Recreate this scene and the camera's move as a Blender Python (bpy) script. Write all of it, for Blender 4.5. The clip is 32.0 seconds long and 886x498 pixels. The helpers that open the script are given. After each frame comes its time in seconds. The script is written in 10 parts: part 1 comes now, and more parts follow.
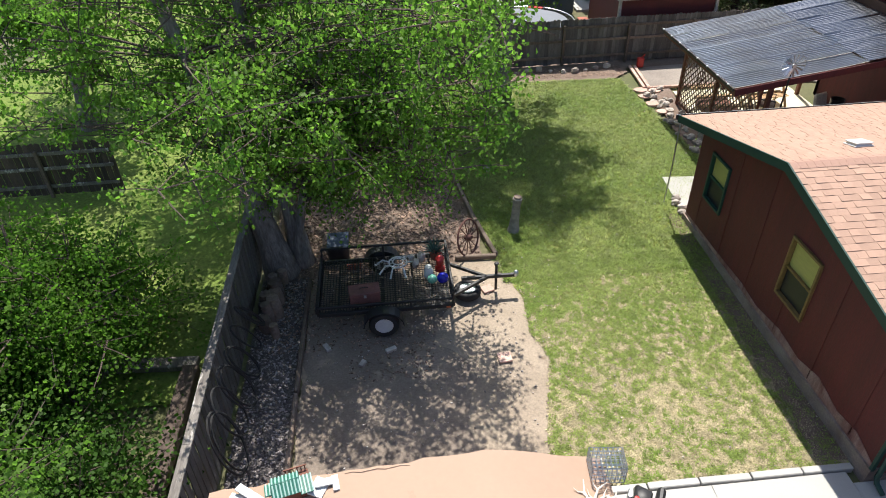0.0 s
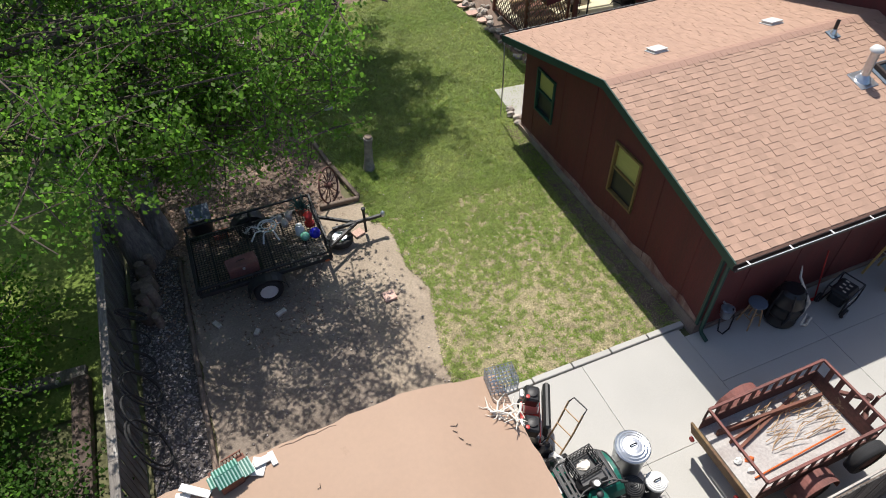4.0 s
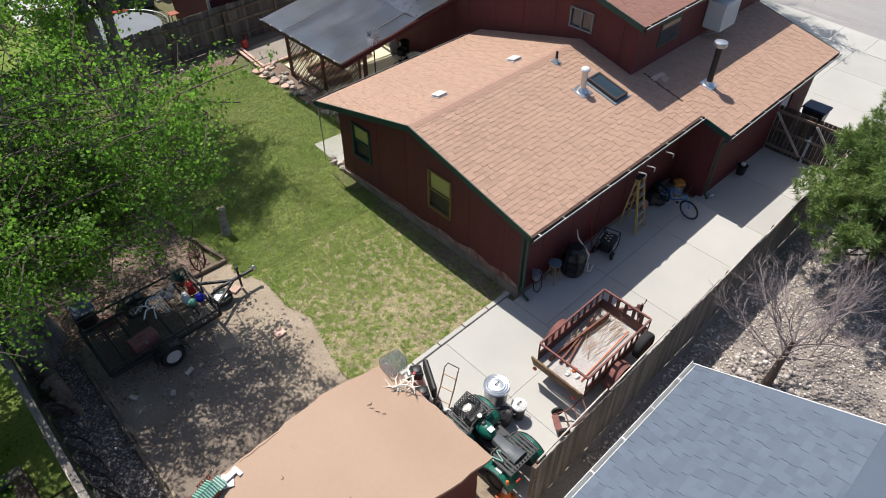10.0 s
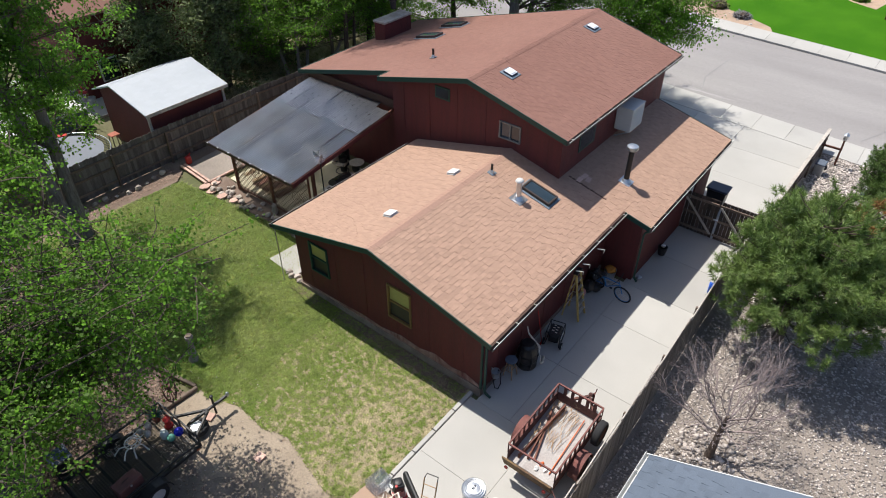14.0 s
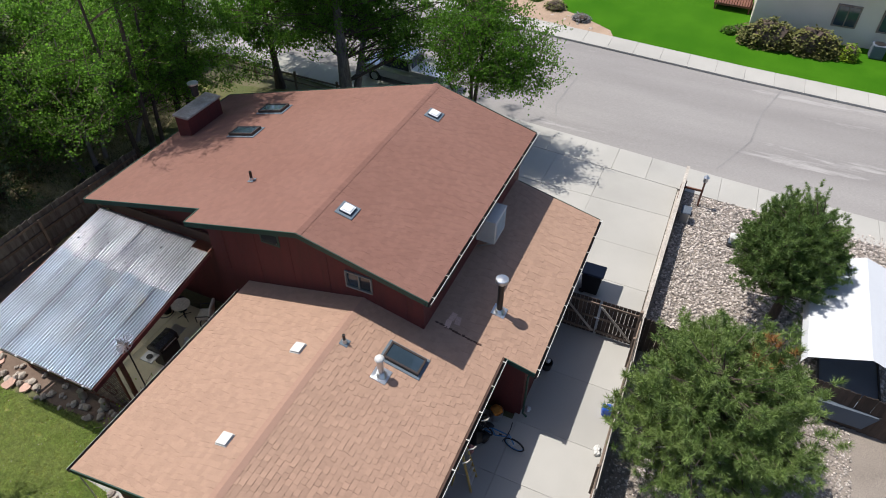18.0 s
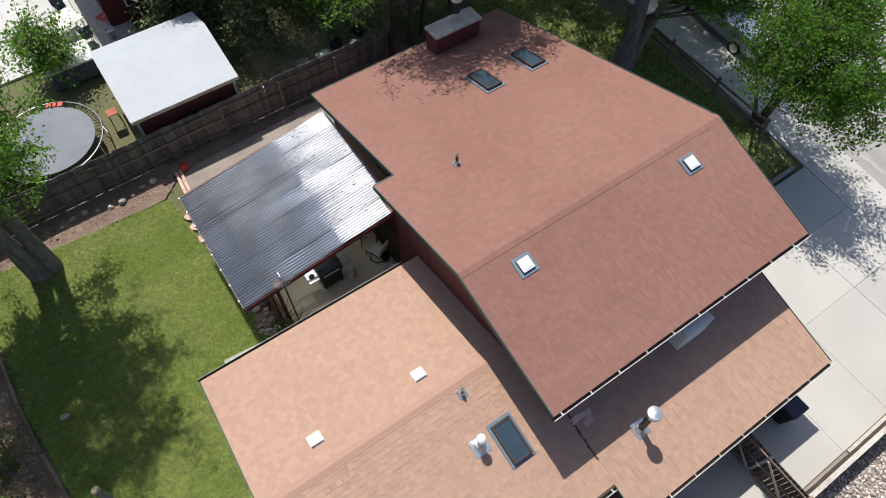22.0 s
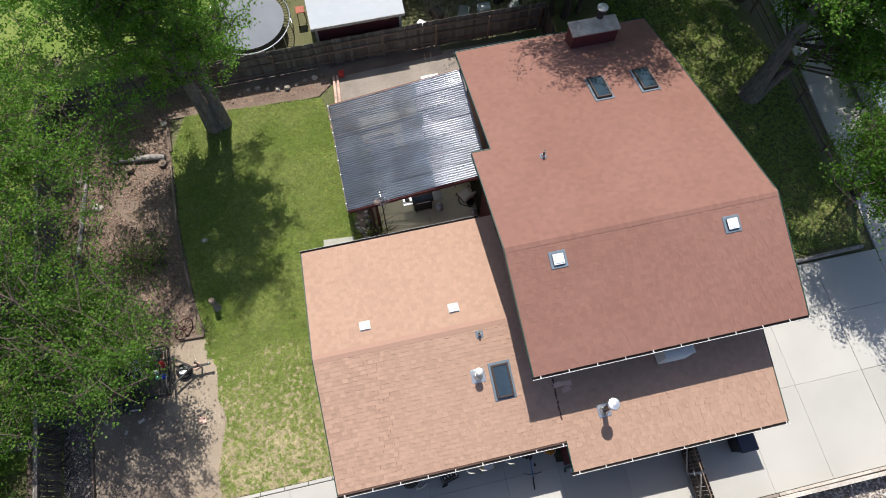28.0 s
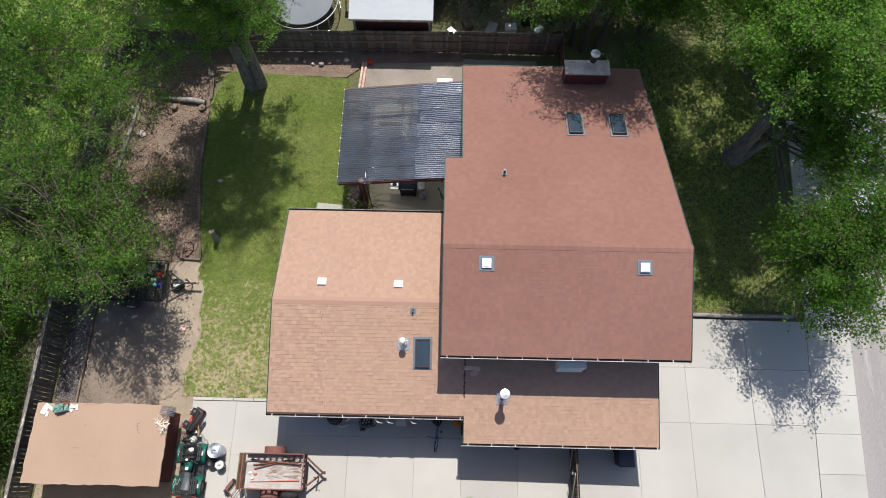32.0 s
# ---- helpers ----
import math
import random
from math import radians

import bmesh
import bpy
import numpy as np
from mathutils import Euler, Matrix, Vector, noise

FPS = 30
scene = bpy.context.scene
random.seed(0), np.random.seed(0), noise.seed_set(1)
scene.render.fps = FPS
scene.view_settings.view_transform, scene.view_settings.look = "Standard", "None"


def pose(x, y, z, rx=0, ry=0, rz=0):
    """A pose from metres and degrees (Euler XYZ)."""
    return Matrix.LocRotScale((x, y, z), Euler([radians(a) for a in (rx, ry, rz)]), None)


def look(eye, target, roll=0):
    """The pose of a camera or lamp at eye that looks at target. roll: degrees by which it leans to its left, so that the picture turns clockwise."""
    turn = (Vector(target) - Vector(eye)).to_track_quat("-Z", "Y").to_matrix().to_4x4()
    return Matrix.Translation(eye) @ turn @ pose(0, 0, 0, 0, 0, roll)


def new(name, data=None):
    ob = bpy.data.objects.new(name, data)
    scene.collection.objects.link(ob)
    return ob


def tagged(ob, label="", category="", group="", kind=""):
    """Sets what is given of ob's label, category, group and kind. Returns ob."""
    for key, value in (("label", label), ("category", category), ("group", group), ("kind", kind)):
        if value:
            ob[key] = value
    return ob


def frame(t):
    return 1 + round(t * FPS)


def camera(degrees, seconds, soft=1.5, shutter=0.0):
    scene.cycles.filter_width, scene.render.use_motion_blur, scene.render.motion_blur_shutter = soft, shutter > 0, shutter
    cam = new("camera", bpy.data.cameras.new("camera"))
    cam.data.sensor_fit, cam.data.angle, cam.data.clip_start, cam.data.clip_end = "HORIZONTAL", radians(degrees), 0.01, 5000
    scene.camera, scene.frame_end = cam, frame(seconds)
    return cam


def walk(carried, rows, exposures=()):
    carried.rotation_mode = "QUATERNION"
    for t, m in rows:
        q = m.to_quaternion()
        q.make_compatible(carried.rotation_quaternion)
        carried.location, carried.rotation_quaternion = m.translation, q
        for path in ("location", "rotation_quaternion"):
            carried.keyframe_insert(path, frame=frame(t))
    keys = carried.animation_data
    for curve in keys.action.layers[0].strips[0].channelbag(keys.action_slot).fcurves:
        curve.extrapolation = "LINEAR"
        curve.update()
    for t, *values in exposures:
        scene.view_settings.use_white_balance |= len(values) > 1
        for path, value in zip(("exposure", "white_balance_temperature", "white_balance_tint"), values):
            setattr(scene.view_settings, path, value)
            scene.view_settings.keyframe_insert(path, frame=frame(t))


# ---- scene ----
cam = camera(68.8, 32.0, 1.0)
METRES, EYE, TILT, LEAN, TURN = 33.0, 9.10, -36.4, 1.3, -5.5
ROWS = [
    (0.0, 0.0, 0.0, 0.0, -0.0, 0.0, -0.0),
    (0.5, -0.0007, 0.0009, -0.0008, -4.05, -3.92, 2.79),
    (1.0, -0.0021, 0.0016, -0.0015, -8.13, -7.83, 5.7),
    (1.5, -0.0021, 0.0022, -0.001, -11.39, -10.18, 7.94),
    (2.0, -0.0021, 0.0023, 0.0, -12.37, -10.32, 8.59),
    (2.5, -0.0045, -0.0024, 0.0088, -12.48, -10.28, 8.64),
    (3.0, -0.0072, -0.0091, 0.0192, -12.79, -10.2, 8.83),
    (3.5, -0.0098, -0.013, 0.0263, -13.3, -10.17, 9.18),
    (5.5, -0.0327, -0.0551, 0.0303, -18.57, -10.89, 12.6),
    (6.0, -0.0424, -0.0719, 0.026, -19.49, -11.09, 13.14),
    (6.5, -0.047, -0.0808, 0.0287, -21.47, -11.42, 14.34),
    (7.0, -0.0482, -0.0859, 0.034, -24.55, -11.2, 16.18),
    (7.5, -0.0495, -0.0912, 0.0407, -28.45, -11.42, 18.46),
    (8.0, -0.0505, -0.096, 0.0455, -32.02, -12.38, 20.4),
    (8.5, -0.0535, -0.1, 0.0475, -32.91, -12.59, 20.81),
    (9.0, -0.0572, -0.1022, 0.0467, -32.92, -12.51, 20.78),
    (9.5, -0.0619, -0.103, 0.0464, -32.94, -12.48, 20.74),
    (10.0, -0.0681, -0.1017, 0.0476, -32.92, -12.41, 20.72),
    (10.5, -0.0755, -0.1031, 0.0543, -32.93, -12.34, 20.72),
    (11.0, -0.0836, -0.1076, 0.0654, -32.95, -12.18, 20.7),
    (11.5, -0.088, -0.114, 0.0786, -33.0, -10.69, 20.68),
    (12.0, -0.0889, -0.1202, 0.0898, -33.18, -9.01, 20.76),
    (12.5, -0.0902, -0.1249, 0.0952, -33.9, -8.0, 21.16),
    (13.0, -0.0906, -0.1277, 0.098, -35.74, -8.63, 22.14),
    (13.5, -0.09, -0.1285, 0.1012, -37.74, -9.37, 23.2),
    (14.0, -0.0874, -0.128, 0.1047, -40.41, -10.42, 24.48),
    (14.5, -0.0818, -0.1244, 0.1093, -44.61, -12.16, 26.3),
    (16.5, -0.0025, -0.0904, 0.1493, -55.1, -17.14, 30.35),
    (17.0, 0.0239, -0.0884, 0.1749, -55.12, -17.08, 30.3),
    (17.5, 0.0509, -0.0884, 0.2019, -55.1, -18.52, 30.26),
    (18.0, 0.0781, -0.0897, 0.2304, -55.1, -21.2, 30.22),
    (18.5, 0.106, -0.0904, 0.2574, -55.06, -24.33, 30.18),
    (19.0, 0.1335, -0.0876, 0.2801, -54.45, -26.83, 29.97),
    (19.5, 0.16, -0.0797, 0.2982, -51.09, -27.99, 28.7),
    (20.0, 0.1873, -0.0695, 0.3128, -45.03, -27.86, 26.21),
    (20.5, 0.2134, -0.0582, 0.3275, -39.21, -28.06, 23.46),
    (21.0, 0.23, -0.0512, 0.3403, -35.33, -28.79, 21.34),
    (21.5, 0.2337, -0.0489, 0.3449, -29.52, -27.34, 18.02),
    (22.0, 0.2348, -0.0536, 0.3549, -24.97, -25.98, 15.3),
    (22.5, 0.2355, -0.0617, 0.3687, -23.28, -25.46, 14.29),
    (23.0, 0.2363, -0.071, 0.3824, -22.33, -25.44, 13.81),
    (23.5, 0.235, -0.0809, 0.3968, -20.87, -27.75, 12.88),
    (24.0, 0.2326, -0.0932, 0.4095, -18.79, -29.98, 11.55),
    (24.5, 0.2294, -0.1042, 0.423, -16.96, -31.87, 10.35),
    (25.0, 0.2278, -0.115, 0.4352, -15.24, -32.85, 9.29),
    (25.5, 0.2268, -0.1225, 0.4413, -14.74, -32.8, 9.0),
    (26.0, 0.2287, -0.1254, 0.441, -14.68, -32.81, 9.02),
    (26.5, 0.2347, -0.1294, 0.442, -12.54, -32.56, 7.52),
    (28.5, 0.2858, -0.1708, 0.4617, -5.32, -31.69, 2.23),
    (29.0, 0.3067, -0.1819, 0.4679, -4.12, -31.65, 1.36),
    (29.5, 0.3293, -0.1934, 0.4738, -2.51, -31.6, 0.14),
    (30.0, 0.3521, -0.2042, 0.4817, -0.23, -31.89, -1.49),
    (30.5, 0.3727, -0.2151, 0.49, 1.91, -32.69, -3.21),
    (31.0, 0.38, -0.226, 0.5006, 3.87, -33.55, -4.59),
    (31.5, 0.3794, -0.2365, 0.5124, 4.91, -33.92, -5.32),
    (32.0, 0.3775, -0.2461, 0.5234, 4.61, -33.85, -5.06),
]
walk(cam, [(t, pose(0, 0, EYE, TILT, LEAN, TURN) @ pose(METRES * x, METRES * y, METRES * z, 90 + pitch, roll, yaw)) for t, x, y, z, yaw, pitch, roll in ROWS],
     [(0.0, 0.98), (1.5, 0.76), (3.0, 0.57), (6.0, 0.61), (7.2, 0.67), (9.0, 0.52), (13.0, 0.53), (19.0, 0.28), (22.0, 0.46), (26.0, 0.6), (32.0, 0.42)])

# ---- light ----
SUN = Vector((0.05, 0.475, 1.0)).normalized()
world = bpy.data.worlds.new("world")
scene.world = world
world.use_nodes = True
_wn = world.node_tree.nodes
_sky = _wn.new("ShaderNodeTexSky")
_sky.sky_type = "NISHITA"
_sky.sun_disc = False
_sky.sun_elevation = math.asin(SUN.z)
_sky.sun_rotation = math.atan2(SUN.x, SUN.y)
_sky.altitude = 1500
_sky.air_density = 0.85
_sky.dust_density = 4.0
_sky.ozone_density = 0.5
world.node_tree.links.new(_sky.outputs[0], _wn["Background"].inputs[0])
_wn["Background"].inputs[1].default_value = 0.12
sun = new("sun", bpy.data.lights.new("sun", "SUN"))
sun.data.energy, sun.data.angle, sun.data.color = 4.15, radians(0.55), (1.0, 0.955, 0.89)
sun.matrix_world = look(SUN * 60, (0, 0, 0))


# ---- materials ----
def _mix(nt, fac, a, b, blend="MIX"):
    n = nt.nodes.new("ShaderNodeMix")
    n.data_type, n.blend_type = "RGBA", blend
    for socket, v in ((n.inputs[0], fac), (n.inputs[6], a), (n.inputs[7], b)):
        if isinstance(v, bpy.types.NodeSocket):
            nt.links.new(v, socket)
        elif isinstance(v, (int, float)):
            socket.default_value = v
        else:
            socket.default_value = (*v, 1)
    return n.outputs[2]


def _math(nt, op, a, b=0.5, clamp=False):
    n = nt.nodes.new("ShaderNodeMath")
    n.operation, n.use_clamp = op, clamp
    for socket, v in zip(n.inputs, (a, b)):
        if isinstance(v, bpy.types.NodeSocket):
            nt.links.new(v, socket)
        else:
            socket.default_value = v
    return n.outputs[0]


def _ramp(nt, v, lo, hi):
    n = nt.nodes.new("ShaderNodeMapRange")
    n.clamp = True
    nt.links.new(v, n.inputs[0])
    n.inputs[1].default_value, n.inputs[2].default_value = lo, hi
    return n.outputs[0]


def _pos(nt, scale=(1, 1, 1), rot=(0, 0, 0)):
    g = nt.nodes.new("ShaderNodeNewGeometry")
    m = nt.nodes.new("ShaderNodeMapping")
    m.inputs["Scale"].default_value = scale
    m.inputs["Rotation"].default_value = rot
    nt.links.new(g.outputs["Position"], m.inputs[0])
    return m.outputs[0]


def _noise(nt, pos, scale, detail=4.0, rough=0.55):
    n = nt.nodes.new("ShaderNodeTexNoise")
    n.inputs["Scale"].default_value, n.inputs["Detail"].default_value, n.inputs["Roughness"].default_value = scale, detail, rough
    nt.links.new(pos, n.inputs["Vector"])
    return n.outputs["Fac"]


def material(name, base, alt=None, rough=0.8, metal=0.0, big=0.6, fine=25.0, amount=0.6, speck=0.25, bump=0.3, each="", spread=0.25,
             stretch=(1, 1, 1), wear=None, wear_at=0.62, wear_scale=2.0, spec=0.5, bump_scale=None, twist=(0, 0, 0), translucent=0.0):
    """A surface with a base colour, broad patches of alt, fine grain, optional worn spots, and a random shade for each piece."""
    m = bpy.data.materials.new(name)
    m.use_nodes = True
    nt = m.node_tree
    b = nt.nodes["Principled BSDF"]
    p = _pos(nt, stretch, twist)
    alt = alt or tuple(c * 0.75 for c in base)
    broad = _ramp(nt, _noise(nt, p, big, 3.0), 0.35, 0.68)
    col = _mix(nt, _math(nt, "MULTIPLY", broad, amount), base, alt)
    grain = _noise(nt, p, fine, 5.0, 0.65)
    dark = _ramp(nt, grain, 0.25, 0.75)
    lum = _math(nt, "ADD", _math(nt, "MULTIPLY", dark, 2 * speck), 1 - speck)
    v = nt.nodes.new("ShaderNodeCombineColor")
    for k in range(3):
        nt.links.new(lum, v.inputs[k])
    col = _mix(nt, 1.0, col, v.outputs[0], "MULTIPLY")
    if wear:
        w = _ramp(nt, _noise(nt, p, wear_scale, 6.0, 0.7), wear_at, wear_at + 0.08)
        col = _mix(nt, w, col, wear)
    if each:
        if each == "object":
            o = nt.nodes.new("ShaderNodeObjectInfo").outputs["Random"]
        else:
            o = nt.nodes.new("ShaderNodeNewGeometry").outputs["Random Per Island"]
        s = _math(nt, "ADD", _math(nt, "MULTIPLY", o, 2 * spread), 1 - spread)
        c = nt.nodes.new("ShaderNodeCombineColor")
        for k in range(3):
            nt.links.new(s, c.inputs[k])
        col = _mix(nt, 1.0, col, c.outputs[0], "MULTIPLY")
    nt.links.new(col, b.inputs["Base Color"])
    b.inputs["Metallic"].default_value = metal
    b.inputs["Specular IOR Level"].default_value = spec
    r = _math(nt, "ADD", _math(nt, "MULTIPLY", grain, 0.25), rough - 0.12, True)
    nt.links.new(r, b.inputs["Roughness"])
    if bump:
        n = nt.nodes.new("ShaderNodeBump")
        n.inputs["Strength"].default_value, n.inputs["Distance"].default_value = bump, 0.02
        nt.links.new(_noise(nt, p, bump_scale, 4.0) if bump_scale else grain, n.inputs["Height"])
        nt.links.new(n.outputs[0], b.inputs["Normal"])
    if translucent:
        t = nt.nodes.new("ShaderNodeBsdfTranslucent")
        nt.links.new(_mix(nt, 1.0, col, (1.35, 1.65, 0.95), "MULTIPLY"), t.inputs[0])
        x = nt.nodes.new("ShaderNodeMixShader")
        x.inputs[0].default_value = translucent
        nt.links.new(b.outputs[0], x.inputs[1])
        nt.links.new(t.outputs[0], x.inputs[2])
        nt.links.new(x.outputs[0], nt.nodes["Material Output"].inputs[0])
    return m


def glass_material(name, tint=(0.02, 0.025, 0.03), rough=0.05):
    m = bpy.data.materials.new(name)
    m.use_nodes = True
    b = m.node_tree.nodes["Principled BSDF"]
    nt = m.node_tree
    b.inputs["Roughness"].default_value = rough
    b.inputs["Specular IOR Level"].default_value = 0.8
    n = _noise(nt, _pos(nt), 3.0)
    nt.links.new(_mix(nt, n, tint, tuple(c * 1.7 + 0.01 for c in tint)), b.inputs["Base Color"])
    return m


M_SHINGLE = material("tan_shingle", (0.365, 0.235, 0.17), (0.322, 0.2, 0.144), 0.9, big=0.5, fine=90, amount=0.3, speck=0.2, bump=0.25, each="island", spread=0.07)
M_SHINGLE_TILE = material("tan_shingle_tab", (0.365, 0.235, 0.17), (0.322, 0.2, 0.144), 0.9, big=0.5, fine=90, amount=0.3, speck=0.2, bump=0.25, each="object", spread=0.11)
M_SHINGLE_TOP = material("red_shingle", (0.205, 0.10, 0.076), (0.235, 0.122, 0.095), 0.9, big=0.35, fine=70, amount=0.6, speck=0.14, bump=0.2, each="island", spread=0.06, wear=(0.19, 0.10, 0.08), wear_at=0.7, wear_scale=0.9)
M_SHINGLE_GREY = material("grey_shingle", (0.105, 0.13, 0.168), (0.085, 0.108, 0.14), 0.88, big=0.8, fine=80, speck=0.2, each="island", spread=0.09)
M_SHINGLE_WHITE = material("white_shingle", (0.39, 0.42, 0.45), (0.34, 0.37, 0.405), 0.6, big=0.7, fine=60, speck=0.05, each="island", spread=0.025)
M_DECKING = material("roof_underlay", (0.10, 0.055, 0.04), rough=0.95)
M_SIDING = material("red_stained_siding", (0.122, 0.023, 0.022), (0.088, 0.02, 0.019), 0.75, big=1.2, fine=16, amount=0.8, speck=0.3, bump=0.35, stretch=(4, 4, 0.5), wear=(0.19, 0.085, 0.07), wear_at=0.7, wear_scale=1.3)
M_SIDING_WORN = material("sun_faded_siding", (0.36, 0.24, 0.205), (0.15, 0.05, 0.042), 0.85, big=1.5, fine=20, amount=0.9, speck=0.35, bump=0.4, stretch=(3, 3, 0.8))
M_TRIM = material("green_trim", (0.012, 0.055, 0.04), rough=0.55, fine=40, speck=0.15, bump=0.08)
M_GUTTER = material("brown_gutter", (0.05, 0.035, 0.03), rough=0.5, fine=30, bump=0.05)
M_PALE_SLAB = material("pale_patio_concrete", (0.47, 0.47, 0.455), (0.40, 0.40, 0.385), 0.85, big=0.8, fine=30, speck=0.14, bump=0.1)
M_WHITE = material("white_paint", (0.62, 0.62, 0.60), (0.54, 0.54, 0.51), 0.55, fine=30, speck=0.08, bump=0.05)
M_FOUNDATION = material("stained_foundation", (0.30, 0.24, 0.20), (0.17, 0.12, 0.10), 0.9, big=2.0, fine=30, amount=0.9)
M_CONCRETE = material("driveway_concrete", (0.425, 0.413, 0.385), (0.36, 0.35, 0.325), 0.88, big=0.35, fine=60, amount=0.8, speck=0.08, bump=0.12, each="object", spread=0.05, wear=(0.33, 0.31, 0.28), wear_at=0.68, wear_scale=0.8)
# Paler and yellower than plain concrete: sunlight on the floor is in the colour.
M_PATIO = material("lit_tone_patio_concrete", (0.66, 0.60, 0.42), (0.52, 0.475, 0.33), 0.8, big=0.8, fine=40, amount=0.9, speck=0.1, bump=0.1)
M_ASPHALT = material("worn_asphalt", (0.30, 0.285, 0.275), (0.225, 0.212, 0.207), 0.92, big=0.3, fine=40, amount=1.0, speck=0.2, bump=0.2, stretch=(1.0, 0.16, 1), wear=(0.36, 0.345, 0.335), wear_at=0.6, wear_scale=0.6)
M_TAR = material("tar_patch", (0.262, 0.252, 0.248), rough=0.85)


def lawn_material(name):
    """Turf that thins towards the driveway: green tufts over straw-coloured thatch."""
    m = bpy.data.materials.new(name)
    m.use_nodes = True
    nt = m.node_tree
    b = nt.nodes["Principled BSDF"]
    b.inputs["Roughness"].default_value, b.inputs["Specular IOR Level"].default_value = 0.95, 0.1
    p = _pos(nt)
    xyz = nt.nodes.new("ShaderNodeSeparateXYZ")
    nt.links.new(p, xyz.inputs[0])
    broad = _noise(nt, p, 0.55, 3.0)
    tuft = _noise(nt, p, 10.0, 4.0, 0.62)
    dry = _math(nt, "MULTIPLY", _ramp(nt, xyz.outputs[1], 12.6, 7.4), 0.3)
    green = _mix(nt, _ramp(nt, broad, 0.35, 0.65), (0.125, 0.172, 0.022), (0.20, 0.222, 0.05))
    green = _mix(nt, _ramp(nt, _noise(nt, p, 26.0, 3.0), 0.3, 0.75), green, (0.225, 0.225, 0.065))
    level_ = _math(nt, "ADD", _math(nt, "ADD", tuft, dry), _math(nt, "MULTIPLY", broad, 0.22))
    straw = _mix(nt, _ramp(nt, _noise(nt, p, 40.0, 3.0), 0.3, 0.7), (0.27, 0.225, 0.125), (0.40, 0.35, 0.22))
    col = _mix(nt, _math(nt, "MULTIPLY", _ramp(nt, level_, 0.66, 0.88), 0.95), green, straw)
    nt.links.new(col, b.inputs["Base Color"])
    n = nt.nodes.new("ShaderNodeBump")
    n.inputs["Strength"].default_value, n.inputs["Distance"].default_value = 0.5, 0.03
    nt.links.new(_noise(nt, p, 18.0, 5.0, 0.65), n.inputs["Height"])
    nt.links.new(n.outputs[0], b.inputs["Normal"])
    return m


M_LAWN = lawn_material("lawn_turf")
M_LAWN_WEST = material("next_door_lawn", (0.125, 0.185, 0.038), (0.175, 0.215, 0.06), 0.95, big=0.7, fine=14, amount=0.9, speck=0.4, bump=0.5, spec=0.1)
# Dark copy of the lawn: the trees' shade is put into this colour.
M_LAWN_SHADE = material("shade_toned_lawn_soil", (0.085, 0.10, 0.032), (0.13, 0.115, 0.05), 0.95, big=0.6, fine=14, amount=0.9, speck=0.4, bump=0.5)
M_LAWN_RICH = material("watered_lawn", (0.034, 0.125, 0.005), (0.055, 0.165, 0.008), 0.95, spec=0.05, big=0.35, fine=22, amount=0.8, speck=0.25, bump=0.4)
M_GROUND = material("bare_ground", (0.13, 0.115, 0.065), (0.085, 0.10, 0.035), 0.95, big=0.3, fine=10, amount=0.9, speck=0.3, bump=0.5)
M_ROUGH = material("rough_pale_grass", (0.20, 0.225, 0.075), (0.27, 0.25, 0.12), 0.95, big=0.5, fine=12, amount=0.9, speck=0.35, bump=0.5, spec=0.1)
M_DIRT = material("packed_dirt", (0.32, 0.26, 0.195), (0.24, 0.19, 0.14), 0.95, big=0.7, fine=22, amount=0.9, speck=0.26, bump=0.4, wear=(0.19, 0.14, 0.10), wear_at=0.6, wear_scale=2.2)
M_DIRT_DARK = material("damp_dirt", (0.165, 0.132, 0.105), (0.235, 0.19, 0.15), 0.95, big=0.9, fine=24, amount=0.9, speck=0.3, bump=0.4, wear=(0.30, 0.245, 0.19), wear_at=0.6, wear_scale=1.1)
M_FAR_GRAVEL = material("pink_gravel", (0.40, 0.29, 0.21), (0.32, 0.23, 0.165), 0.95, big=1.2, fine=18, amount=0.9, speck=0.3, bump=0.3)
M_MULCH = material("bark_soil", (0.15, 0.105, 0.08), (0.22, 0.165, 0.13), 0.95, big=0.9, fine=30, amount=0.9, speck=0.45, bump=0.8)
M_CHIP = material("bark_chip", (0.25, 0.17, 0.125), (0.13, 0.085, 0.065), 0.9, fine=40, each="island", spread=0.65)
M_GRAVEL_BED = material("gravel_bed", (0.29, 0.25, 0.215), (0.21, 0.18, 0.155), 0.95, big=0.8, fine=34, amount=0.8, speck=0.45, bump=0.9)
M_STONE = material("gravel_stone", (0.50, 0.45, 0.41), (0.33, 0.285, 0.255), 0.85, big=9, fine=40, amount=1.0, each="island", spread=0.6, bump=0.2)
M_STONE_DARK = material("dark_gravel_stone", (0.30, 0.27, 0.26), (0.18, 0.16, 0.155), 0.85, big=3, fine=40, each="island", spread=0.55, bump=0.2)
M_ROCK = material("pale_rock", (0.46, 0.41, 0.36), (0.32, 0.27, 0.23), 0.9, big=4, fine=25, amount=0.9, bump=0.5, each="object", spread=0.25)
M_FENCE = material("weathered_fence_board", (0.15, 0.138, 0.125), (0.095, 0.082, 0.072), 0.92, big=1.5, fine=12, amount=0.9, speck=0.4, bump=0.5, stretch=(6, 6, 0.7), each="object", spread=0.3)
M_FENCE_DARK = material("dark_fence_board", (0.085, 0.06, 0.048), (0.05, 0.038, 0.032), 0.9, big=1.5, fine=12, amount=0.9, speck=0.4, bump=0.5, stretch=(6, 6, 0.7), each="object", spread=0.3)
M_CAP = material("bleached_rail", (0.50, 0.46, 0.41), (0.34, 0.30, 0.26), 0.9, big=2.0, fine=14, amount=0.9, speck=0.3, bump=0.4)
